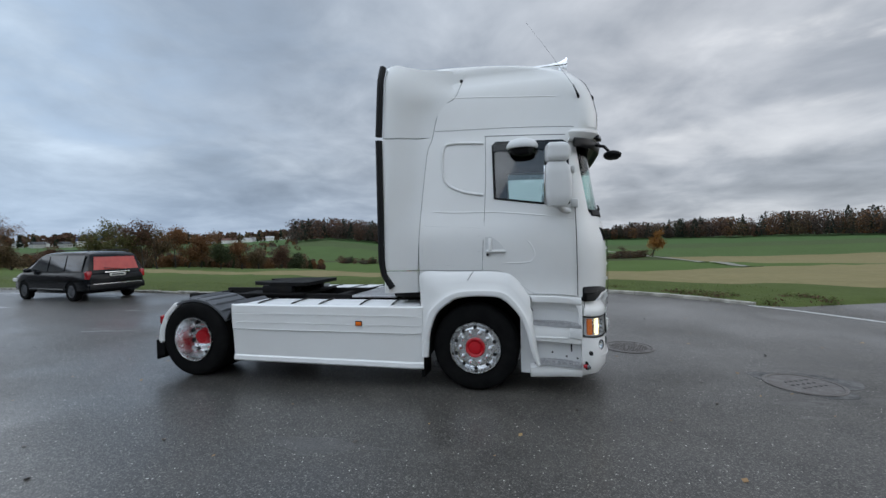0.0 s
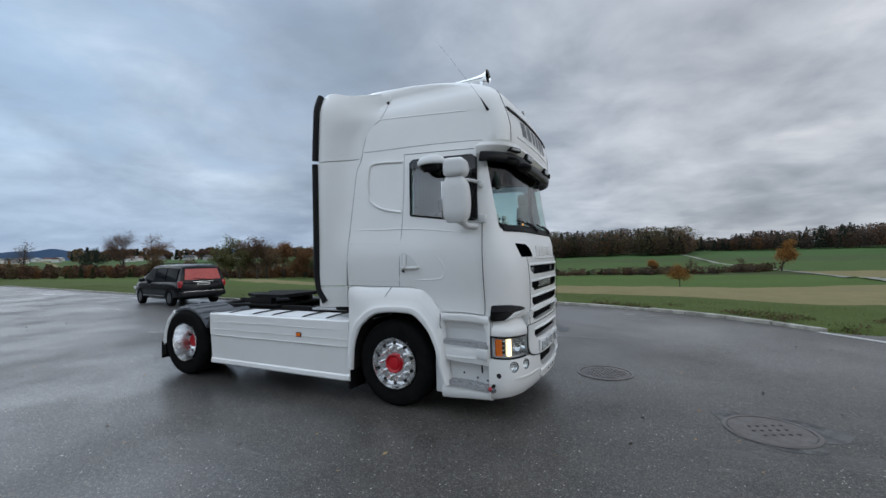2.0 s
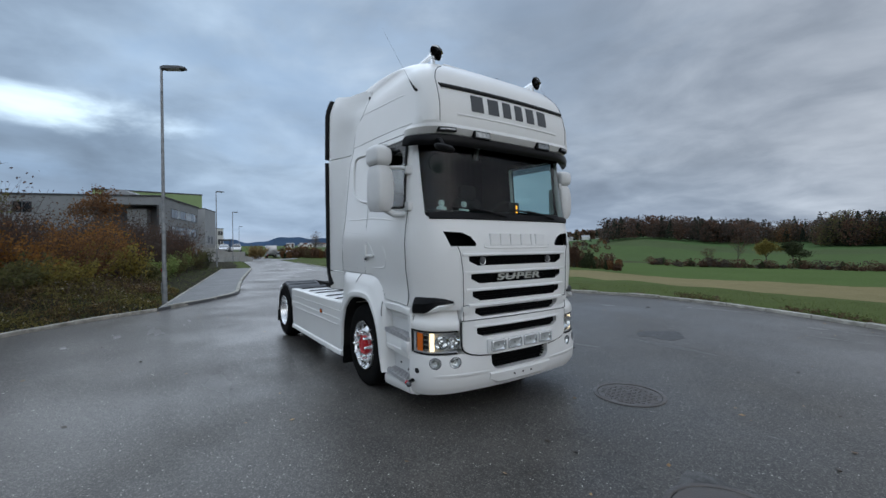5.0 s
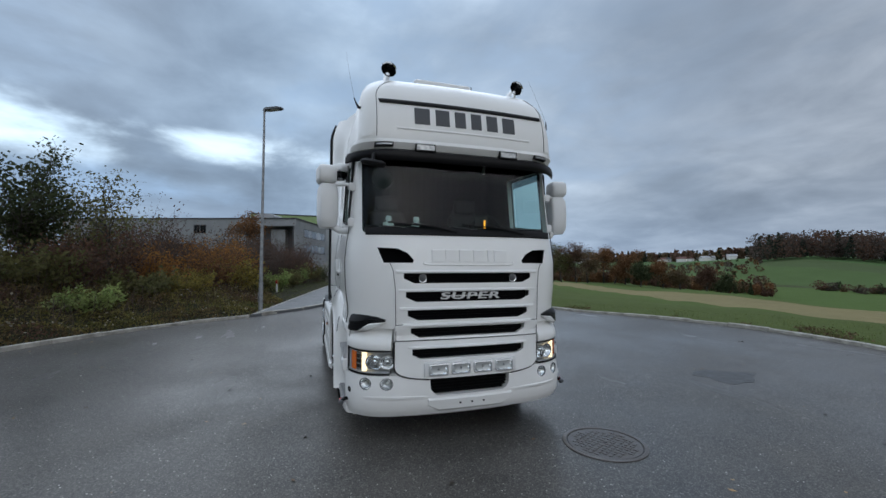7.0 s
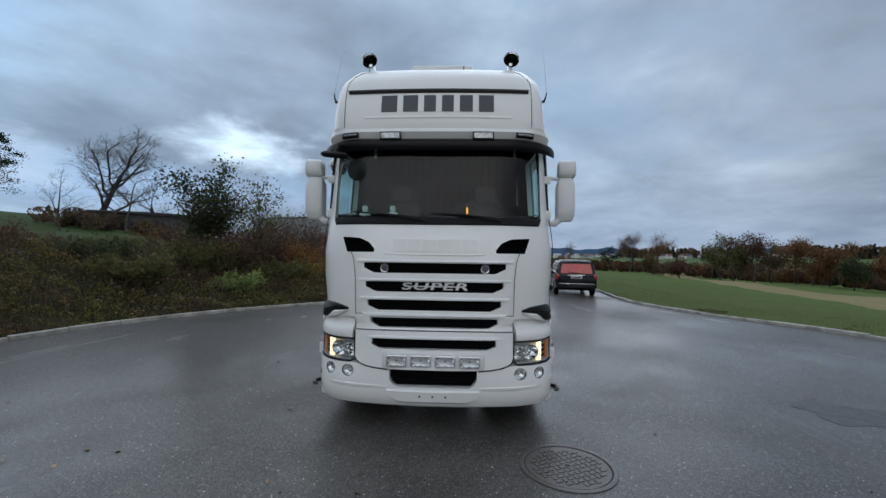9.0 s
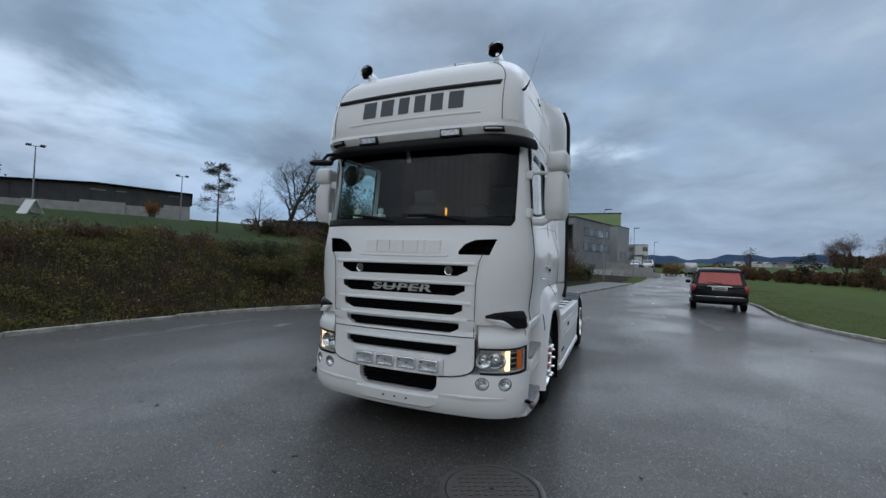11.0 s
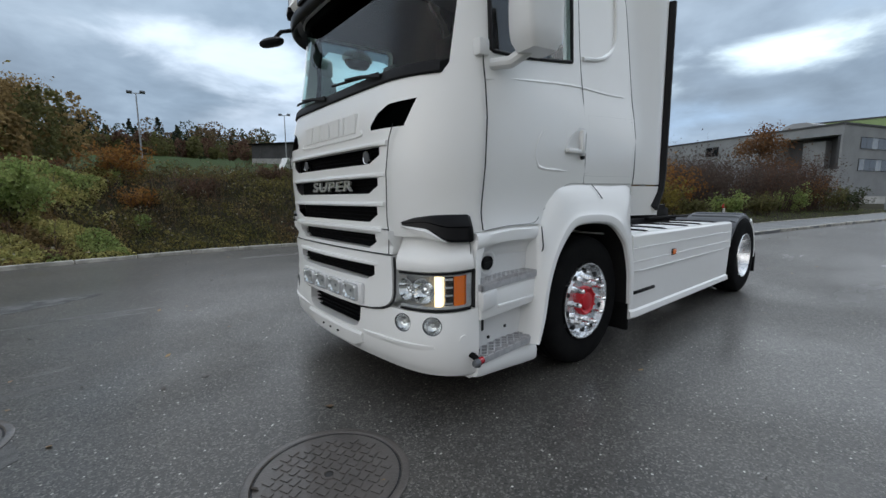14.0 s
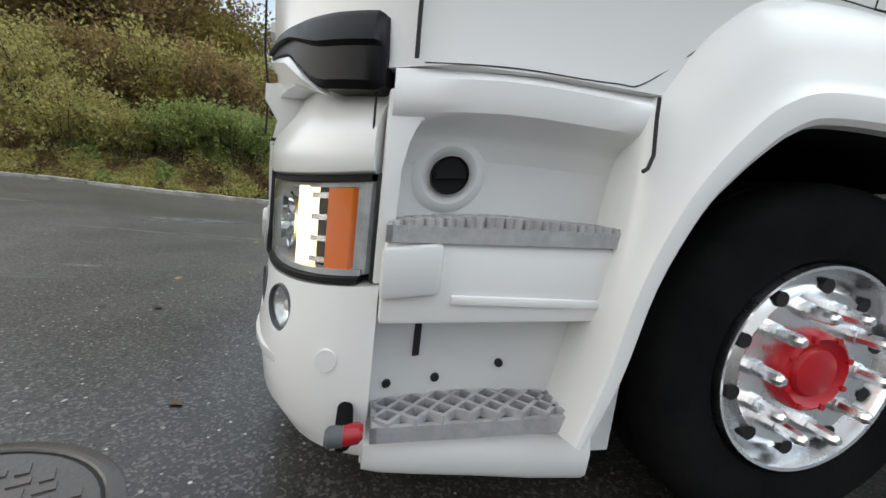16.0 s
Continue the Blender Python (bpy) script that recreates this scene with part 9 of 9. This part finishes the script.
def far_car(x, y, rz, mat, label, tall=1.45, length=4.3, z=0.0):
    car = thing("parked_car", label, "car", (x, y, z), rz, group="cars parked down the road")
    bm = bmesh.new()
    L, W = length, 0.88
    rings = []
    for t, z, w in ((0, 0.72, 0.85), (0.04, 0.85, 0.96), (0.3, 0.90, 1), (0.7, 0.88, 1), (0.93, 0.74, 0.95), (1.0, 0.55, 0.8)):
        rings.append([(t * L, -W * w, 0.25), (t * L, -W * w, z - 0.1), (t * L, -W * w * 0.92, z), (t * L, W * w * 0.92, z), (t * L, W * w, z - 0.1), (t * L, W * w, 0.25)])
    loft(bm, rings)
    part("body", bm, mat, car, smooth=40)
    bm = bmesh.new()
    rings = []
    for t, z, w in ((0.03, 0.84, 0.9), (0.12, tall - 0.05, 0.76), (0.45, tall, 0.76), (0.58, tall - 0.06, 0.76), (0.76, 0.86, 0.88)):
        rings.append([(t * L, -W * 0.95, 0.84), (t * L, -W * w, z), (t * L, W * w, z), (t * L, W * 0.95, 0.84)])
    loft(bm, rings)
    part("cabin", bm, "glass_dark", car, smooth=30)
    for t in (0.17, 0.83):
        for s in (-1, 1):
            bm = bmesh.new()
            tube(bm, [(t * L, s * 0.70, 0.31), (t * L, s * 0.90, 0.31)], 0.31, 18)
            part("wheel", bm, "tyre_rubber", car)


material("car_silver", (0.42, 0.43, 0.45), 0.25, 0.5, coat=0.5)
material("car_white", (0.72, 0.72, 0.72), 0.25, coat=0.5)
far_car(-91.5, 21.6, 172, "van_paint", "dark estate car parked beyond the crossing", 1.75, 4.9)
far_car(-95.5, 20.4, 172, "car_white", "white car parked beyond the crossing")
far_car(-84.5, 7.4, -10, "car_silver", "silver car parked on the deck", 1.45, 4.3, 1.65)
far_car(-85.5, 9.6, -10, "car_white", "white car parked on the deck", 1.5, 4.2, 1.65)
far_car(-76.0, 8.9, 172, "van_paint", "dark car before the grey building", 1.6)


def box_truck(x, y, rz):
    """A small lorry with a plain box body, seen from behind down the road."""
    t = thing("box_truck", "small pale box truck parked down the road", "truck", (x, y, 0), rz)
    bm = bmesh.new()
    box(bm, (0, -1.15, 0.85), (5.0, 1.15, 3.0), 0.04)
    part("box_body", bm, "car_silver", t)
    bm = bmesh.new()
    box(bm, (5.1, -1.0, 0.45), (6.7, 1.0, 2.2), 0.15)
    part("cab", bm, "car_white", t)
    bm = bmesh.new()
    box(bm, (0.05, -0.5, 0.5), (6.4, 0.5, 0.85))
    part("chassis", bm, "chassis_black", t)
    for xx in (1.2, 5.8):
        for s in (-1, 1):
            bm = bmesh.new()
            tube(bm, [(xx, s * 0.78, 0.4), (xx, s * 1.05, 0.4)], 0.4, 18)
            part("wheel", bm, "tyre_rubber", t)
    for s in (-1, 1):
        bm = bmesh.new()
        box(bm, (-0.03, s * 0.95 - 0.1, 0.62), (0.02, s * 0.95 + 0.1, 0.78))
        part("tail_lamp", bm, "red_lens", t)


box_truck(-98.0, 18.9, 172)


# ---- buildings ----
material("render_grey", (0.27, 0.28, 0.29), 0.8, color2=(0.23, 0.24, 0.25), scale=0.6, rough2=0.9)
material("cladding_light", (0.34, 0.35, 0.36), 0.6, color2=(0.30, 0.31, 0.32), scale=0.7)
material("recess_dark", (0.055, 0.058, 0.065), 0.7, color2=(0.075, 0.077, 0.082), scale=1)
material("green_cladding", (0.26, 0.36, 0.16), 0.65, color2=(0.23, 0.32, 0.14), scale=0.5)
material("white_render", (0.66, 0.66, 0.65), 0.8, color2=(0.60, 0.60, 0.59), scale=0.8)
material("roof_dark", (0.045, 0.046, 0.05), 0.7, color2=(0.065, 0.066, 0.07), scale=1)
material("concrete_wall", (0.40, 0.40, 0.39), 0.85, color2=(0.32, 0.32, 0.31), scale=1.2, rough2=0.95)
material("roof_tile", (0.15, 0.07, 0.05), 0.8, color2=(0.11, 0.055, 0.045), scale=2)
material("window_pale", (0.45, 0.48, 0.52), 0.15, color2=(0.25, 0.28, 0.32), scale=0.5)


def window(parent, face, a0, a1, z0, z1, mat="glass_dark", n=1, side="x", proud=0.06):
    """A window in a wall of its building that faces +x or +y: frame and panes."""
    def bx(bm, a, b, c, d, near, far):
        if side == "x":
            box(bm, (face + near, a, c), (face + far, b, d))
        else:
            box(bm, (a, face + near, c), (b, face + far, d))
    bm = bmesh.new()
    for a, b, c, d in ((a0, a1, z0 - 0.06, z0), (a0, a1, z1, z1 + 0.06), (a0 - 0.06, a0, z0 - 0.06, z1 + 0.06), (a1, a1 + 0.06, z0 - 0.06, z1 + 0.06)):
        bx(bm, a, b, c, d, -0.05, proud)
    fr = part("window", bm, "roof_dark", parent, smooth=0)
    for k in range(n):
        a, b = a0 + (a1 - a0) * k / n + 0.03, a0 + (a1 - a0) * (k + 1) / n - 0.03
        bm = bmesh.new()
        bx(bm, a, b, z0, z1, -0.03, 0.02)
        part("pane", bm, mat if not isinstance(mat, tuple) else mat[k % len(mat)], fr, smooth=0)


def grey_building():
    """Two storeys with a dark recess in the face that looks at the lot, a tower and halls behind."""
    kx, ky, ang = -60.0, -2.84, -20.0
    b = thing("office_building", "grey two-storey office building with a deep dark recess", "building", (kx, ky, 0.95), ang)
    bm = bmesh.new()
    box(bm, (-15.0, -36, -1.8), (0, 0, 8.0))
    cutter = bmesh.new()
    box(cutter, (-2.6, -6.5, 3.2), (1, -0.22, 6.95))
    part("wall", cut(bm, cutter), "render_grey", b, smooth=0)
    bm = bmesh.new()
    box(bm, (-2.58, -6.48, 3.22), (-2.4, -0.24, 6.93))
    part("recess_wall", bm, "recess_dark", b, smooth=0)
    bm = bmesh.new()
    box(bm, (-2.38, -4.3, 3.22), (-1.2, -2.1, 6.5))
    part("recess_box", bm, "render_grey", b, smooth=0)
    bm = bmesh.new()
    box(bm, (-2.38, -0.5, 3.22), (-0.1, -0.26, 6.93))
    part("recess_wall", bm, "recess_dark", b, smooth=0)
    window(b, 0, -14.0, -3.4, 5.55, 6.75, ("window_pale", "glass_dark", "window_pale", "window_pale", "glass_dark", "glass_dark", "window_pale", "glass_dark", "glass_dark"), 9, "y")
    window(b, 0, -14.0, -3.4, 3.1, 4.35, ("glass_dark", "glass_dark", "window_pale"), 9, "y")
    window(b, 0, -15.6, -13.8, 5.9, 7.1, "glass_dark", 2)
    window(b, 0, -21.5, -15.5, 3.0, 4.2, "glass_dark", 5)
    bm = bmesh.new()
    box(bm, (-15.1, -36.1, 8.0), (0.12, 0.12, 8.2))
    part("roof", bm, "roof_dark", b, smooth=0)
    bm = bmesh.new()
    prism(bm, [(-9.6, 8.2), (-5.6, 8.2), (-5.6, 9.2), (-6.2, 9.5), (-7.8, 9.55), (-8.6, 9.3)], -9.0, -5.0, "x")
    part("plant_room", bm, "cladding_light", b, smooth=0)
    bm = bmesh.new()
    box(bm, (-2.4, -6.6, 2.95), (0.06, -0.1, 3.2))
    part("recess_sill", bm, "render_grey", b, smooth=0)
    t = thing("stair_tower", "narrow grey clad tower on a pale base", "building", (-78.0, 3.6, 0), ang)
    bm = bmesh.new()
    box(bm, (-6.5, -3.6, 2.9), (0, 0, 9.2))
    part("wall", bm, "cladding_light", t, smooth=0)
    bm = bmesh.new()
    box(bm, (-6.44, -3.54, -1), (-0.06, -0.06, 2.9))
    part("base", bm, "concrete_wall", t, smooth=0)
    bm = bmesh.new()
    box(bm, (-6.55, -3.65, 9.2), (0.05, 0.05, 9.36))
    part("roof", bm, "roof_dark", t, smooth=0)
    window(t, 0, -2.3, -1.6, 3.3, 4.4, "window_pale", 1, "y")
    window(t, 0, -4.3, -3.6, 3.3, 4.4, "window_pale", 1, "y")
    g = thing("green_hall", "pale green clad hall behind the offices", "building", (-97.0, 4.64, 0), 1.5)
    bm = bmesh.new()
    box(bm, (-16, -18, -1), (0, 0, 13.85))
    part("wall", bm, "green_cladding", g, smooth=0)
    bm = bmesh.new()
    box(bm, (-16.1, -18.1, 13.85), (0.1, 0.1, 14.1))
    part("roof", bm, "roof_dark", g, smooth=0)
    s = thing("white_building", "white cube-shaped building with a grey wing and dark windows", "building", (-150, 0.0, -1), 0)
    bm = bmesh.new()
    box(bm, (-10, 10.8, -2), (0, 14.8, 10.35))
    part("wall", bm, "white_render", s, smooth=0)
    bm = bmesh.new()
    box(bm, (-10.1, 10.7, 10.35), (0.1, 14.9, 10.55))
    part("roof", bm, "roof_dark", s, smooth=0)
    bm = bmesh.new()
    box(bm, (-9, 8.4, -2), (-1, 10.7, 10.6))
    part("wing", bm, "render_grey", s, smooth=0)
    for z in (5.4, 8.3):
        window(s, 0, 13.2, 14.6, z, z + 1.3, "glass_dark", 2)
        window(s, -1, 8.8, 10.2, z, z + 1.1, "glass_dark", 1)
    bm = bmesh.new()
    tube(bm, [(-4, 9.6, 10.6), (-4, 9.6, 13.6)], 0.07, 6)
    tube(bm, [(-4, 8.9, 12.6), (-4, 10.3, 12.6)], 0.05, 6)
    part("aerial", bm, "galvanised", s)
    # the raised parking deck and its ramp
    r = thing("parking_deck", "raised concrete parking deck with a sloping ramp wall", "deck", (-72, 4.6, 0), -6)
    bm = bmesh.new()
    box(bm, (-19, 0.2, -0.3), (-1.2, 4.4, 1.65))
    part("slab", bm, "concrete_wall", r, smooth=0)
    bm = bmesh.new()
    prism(bm, [(-3.4, -0.2), (-3.4, 2.5), (-0.4, 2.3), (5.6, 0.55), (5.6, -0.2)], -0.35, 0.0, "x")
    part("ramp_wall", bm, "concrete_wall", r, smooth=0)
    bm = bmesh.new()
    box(bm, (-18.5, 0.4, 3.9), (-13, 2.6, 4.1))
    part("canopy", bm, "roof_dark", r, smooth=0)
    for y in (1.0, 2.8):
        bm = bmesh.new()
        tube(bm, [(-13.3, y - 0.4, 1.65), (-13.3, y - 0.4, 3.9)], 0.08, 8)
        part("post", bm, "roof_dark", r, smooth=0)
    # forecourt walls and steps
    f = thing("forecourt_wall", "pale concrete forecourt wall with steps", "wall", (-58.5, 1.2, 0), ang)
    bm = bmesh.new()
    box(bm, (-0.3, -8, -0.2), (0, 3.0, 1.15))
    part("wall", bm, "concrete_wall", f, smooth=0)
    bm = bmesh.new()
    box(bm, (-9.0, 2.7, -0.2), (-0.3, 3.0, 0.8))
    part("wall", bm, "concrete_wall", f, smooth=0)
    for k in range(4):
        bm = bmesh.new()
        box(bm, (0.0 + 0.4 * k, -3.4, -0.2), (0.4 + 0.4 * k, 1.5, 0.85 - 0.2 * k))
        part("step", bm, "concrete_wall", f, smooth=0)


grey_building()


def hall():
    """Long dark timber hall on a pale plinth of uneven height, on the hill."""
    lx, ly, rx, ry = -20.1, -75.2, -40.2, -60.6
    ang = math.degrees(math.atan2(ly - ry, lx - rx))
    L = math.hypot(lx - rx, ly - ry)
    h = thing("riding_hall", "long dark timber hall on a pale concrete plinth", "building", (rx, ry, 6.0), ang)
    for a, b, top, out, mat in ((0, 0.14, 3.0, 0.22, "concrete_wall"), (0.14, 0.33, 2.55, 0.12, "concrete_wall"), (0.33, 0.54, 2.85, 0.24, "concrete_wall"), (0.54, 0.78, 2.45, 0.14, "concrete_wall"), (0.78, 1.0, 2.3, 0.18, "concrete_wall")):
        bm = bmesh.new()
        box(bm, (a * L, -0.2, -3.5), (b * L, out, top))
        part("plinth", bm, mat, h, smooth=0)
    bm = bmesh.new()
    prism(bm, [(0, 2.2), (L, 2.2), (L, 4.65), (L * 0.47, 5.3), (0, 5.0)], -18, 0.0, "y")
    part("wall", bm, "roof_dark", h, smooth=0)
    bm = bmesh.new()
    prism(bm, [(-0.3, 4.97), (L * 0.47, 5.32), (L + 0.3, 4.62), (L + 0.3, 4.76), (L * 0.47, 5.5), (-0.3, 5.14)], -18.5, 0.7, "y")
    part("roof", bm, "chassis_black", h, smooth=0)
    for k in range(9):
        bm = bmesh.new()
        x = L * (k + 0.5) / 9
        box(bm, (x - 0.07, 0.0, 2.2), (x + 0.07, 0.10, 4.6))
        part("post", bm, "roof_dark", h, smooth=0)
    for x0, x1 in ((1.6, 2.9), (8.2, 9.4), (10.6, 12.4)):
        bm = bmesh.new()
        box(bm, (x0, 0.0, 4.45), (x1, 0.05, 4.55))
        part("light_strip", bm, "concrete_wall", h, smooth=0)
    s = thing("field_shed", "low dark shed behind the bank", "building", (-50.9, -42.1, 4.6), -52)
    bm = bmesh.new()
    box(bm, (-7.0, -3.5, -1.8), (6.6, 3.5, 2.4))
    part("wall", bm, "recess_dark", s, smooth=0)
    bm = bmesh.new()
    prism(bm, [(-7.4, 2.4), (7.0, 2.4), (7.0, 2.55), (0.0, 2.75), (-7.4, 2.62)], -4.0, 4.0, "y")
    part("roof", bm, "roof_dark", s, smooth=0)
    bm = bmesh.new()
    tube(bm, [(0.5, 1.5, 2.6), (0.5, 1.5, 3.6)], 0.14, 8)
    part("flue", bm, "roof_dark", s)
    for x in (-4.2, -0.8, 2.4):
        bm = bmesh.new()
        box(bm, (x, 3.48, -0.4), (x + 1.6, 3.56, 1.6))
        part("boarded_door", bm, "roof_dark", s, smooth=0)


hall()


material("house_render", (0.70, 0.69, 0.66), 0.8, color2=(0.58, 0.57, 0.55), scale=0.3)
material("roof_pale", (0.42, 0.42, 0.43), 0.7, color2=(0.30, 0.29, 0.29), scale=0.3)


def village():
    """Far houses on the slope across the valley."""
    rng = random.Random(17)
    kinds = []
    for mat, roof, label in (("house_render", "roof_tile", "far pale house with a tiled roof"), ("concrete_wall", "roof_dark", "far grey house with a dark roof"), ("house_render", "roof_pale", "far white house with a pale grey roof")):
        h = thing("house", label, "house", (0, 0, -500), 0, group="village houses")
        bm = bmesh.new()
        box(bm, (-5, -7, -3), (5, 7, 5.5))
        part("wall", bm, mat, h, smooth=0)
        bm = bmesh.new()
        prism(bm, [(-5.6, 5.2), (5.6, 5.2), (0, 9.0)], -7.5, 7.5, "y")
        part("roof", bm, roof, h, smooth=0)
        for y in (-4, 0, 4):
            bm = bmesh.new()
            box(bm, (4.96, y - 0.7, 2.2), (5.06, y + 0.7, 3.8))
            part("window", bm, "glass_dark", h, smooth=0)
        kinds.append(h)
    for k in range(150):
        az = math.radians(rng.choice([rng.uniform(139, 153), rng.uniform(139, 153), rng.uniform(122, 133), rng.uniform(153, 166)]))
        D = rng.uniform(800, 1500)
        x, y = D * math.cos(az), D * math.sin(az)
        h = kinds[k % 3]
        m = pose(x, y, ground_z(x, y), 0, 0, rng.uniform(0, 180))
        if k < 3:
            h.matrix_basis = m
        else:
            copy_thing(h, m)
    for k, (az, D) in enumerate(((114.2, 470), (119.6, 620), (121.2, 640), (122.4, 650))):
        x, y = D * math.cos(math.radians(az)), D * math.sin(math.radians(az))
        copy_thing(kinds[0], pose(x, y, ground_z(x, y), 0, 0, 70))


village()


def far_hills():
    """Wooded hills on the horizon; the blue haze of distance is put into their colour."""
    n = 160
    top, bot = [], []
    for k in range(n + 1):
        az = math.radians(135 + 60 * k / n)
        h = 62 + 16 * math.sin(k * 0.11) + 9 * math.sin(k * 0.31 + 1) + 3 * math.sin(k * 0.9)
        h *= 1.16 * float(np.interp(k / n, (0, 0.15, 0.5, 0.62, 0.8, 1), (0.7, 0.85, 0.9, 1.15, 0.9, 0.8)))
        top.append((2500 * math.cos(az), 2500 * math.sin(az), h))
        bot.append((2440 * math.cos(az), 2440 * math.sin(az), -30))
    bm = bmesh.new()
    loft(bm, [bot, top, [(x * 1.2, y * 1.2, z * 0.6) for x, y, z in top]], False)
    tagged(part("backdrop_hills", bm, "far_blue", None, smooth=60), "distant wooded hills coloured blue as by haze", "hills", kind="structure")


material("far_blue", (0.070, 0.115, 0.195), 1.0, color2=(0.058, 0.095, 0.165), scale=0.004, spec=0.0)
far_hills()
material("track_gravel", (0.26, 0.25, 0.21), 0.9, color2=(0.18, 0.18, 0.14), scale=0.6)
material("crossing_asphalt", (0.26, 0.265, 0.27), 0.55, color2=(0.20, 0.205, 0.21), scale=0.7, rough2=0.7)
strip("crossing_road", flat_line([(-86, -2), (-81, 8), (-76, 18.5)]), 7.0, lambda x, y: max(0.008, ground_z(x, y) + 0.06), "crossing_asphalt", "pale wet road crossing beyond the lot", "road", "structure")
path_line = [(30, 300), (33.5, 262), (36, 220), (41.5, 197), (48, 172), (52.5, 156), (51, 135), (47.5, 115), (46.5, 102), (44, 75)]
strip("farm_track", flat_line(path_line, 14), 2.2, lambda x, y: ground_z(x, y) + 0.22, "track_gravel", "pale farm track through the fields", "track", "structure")

build_kerbs()
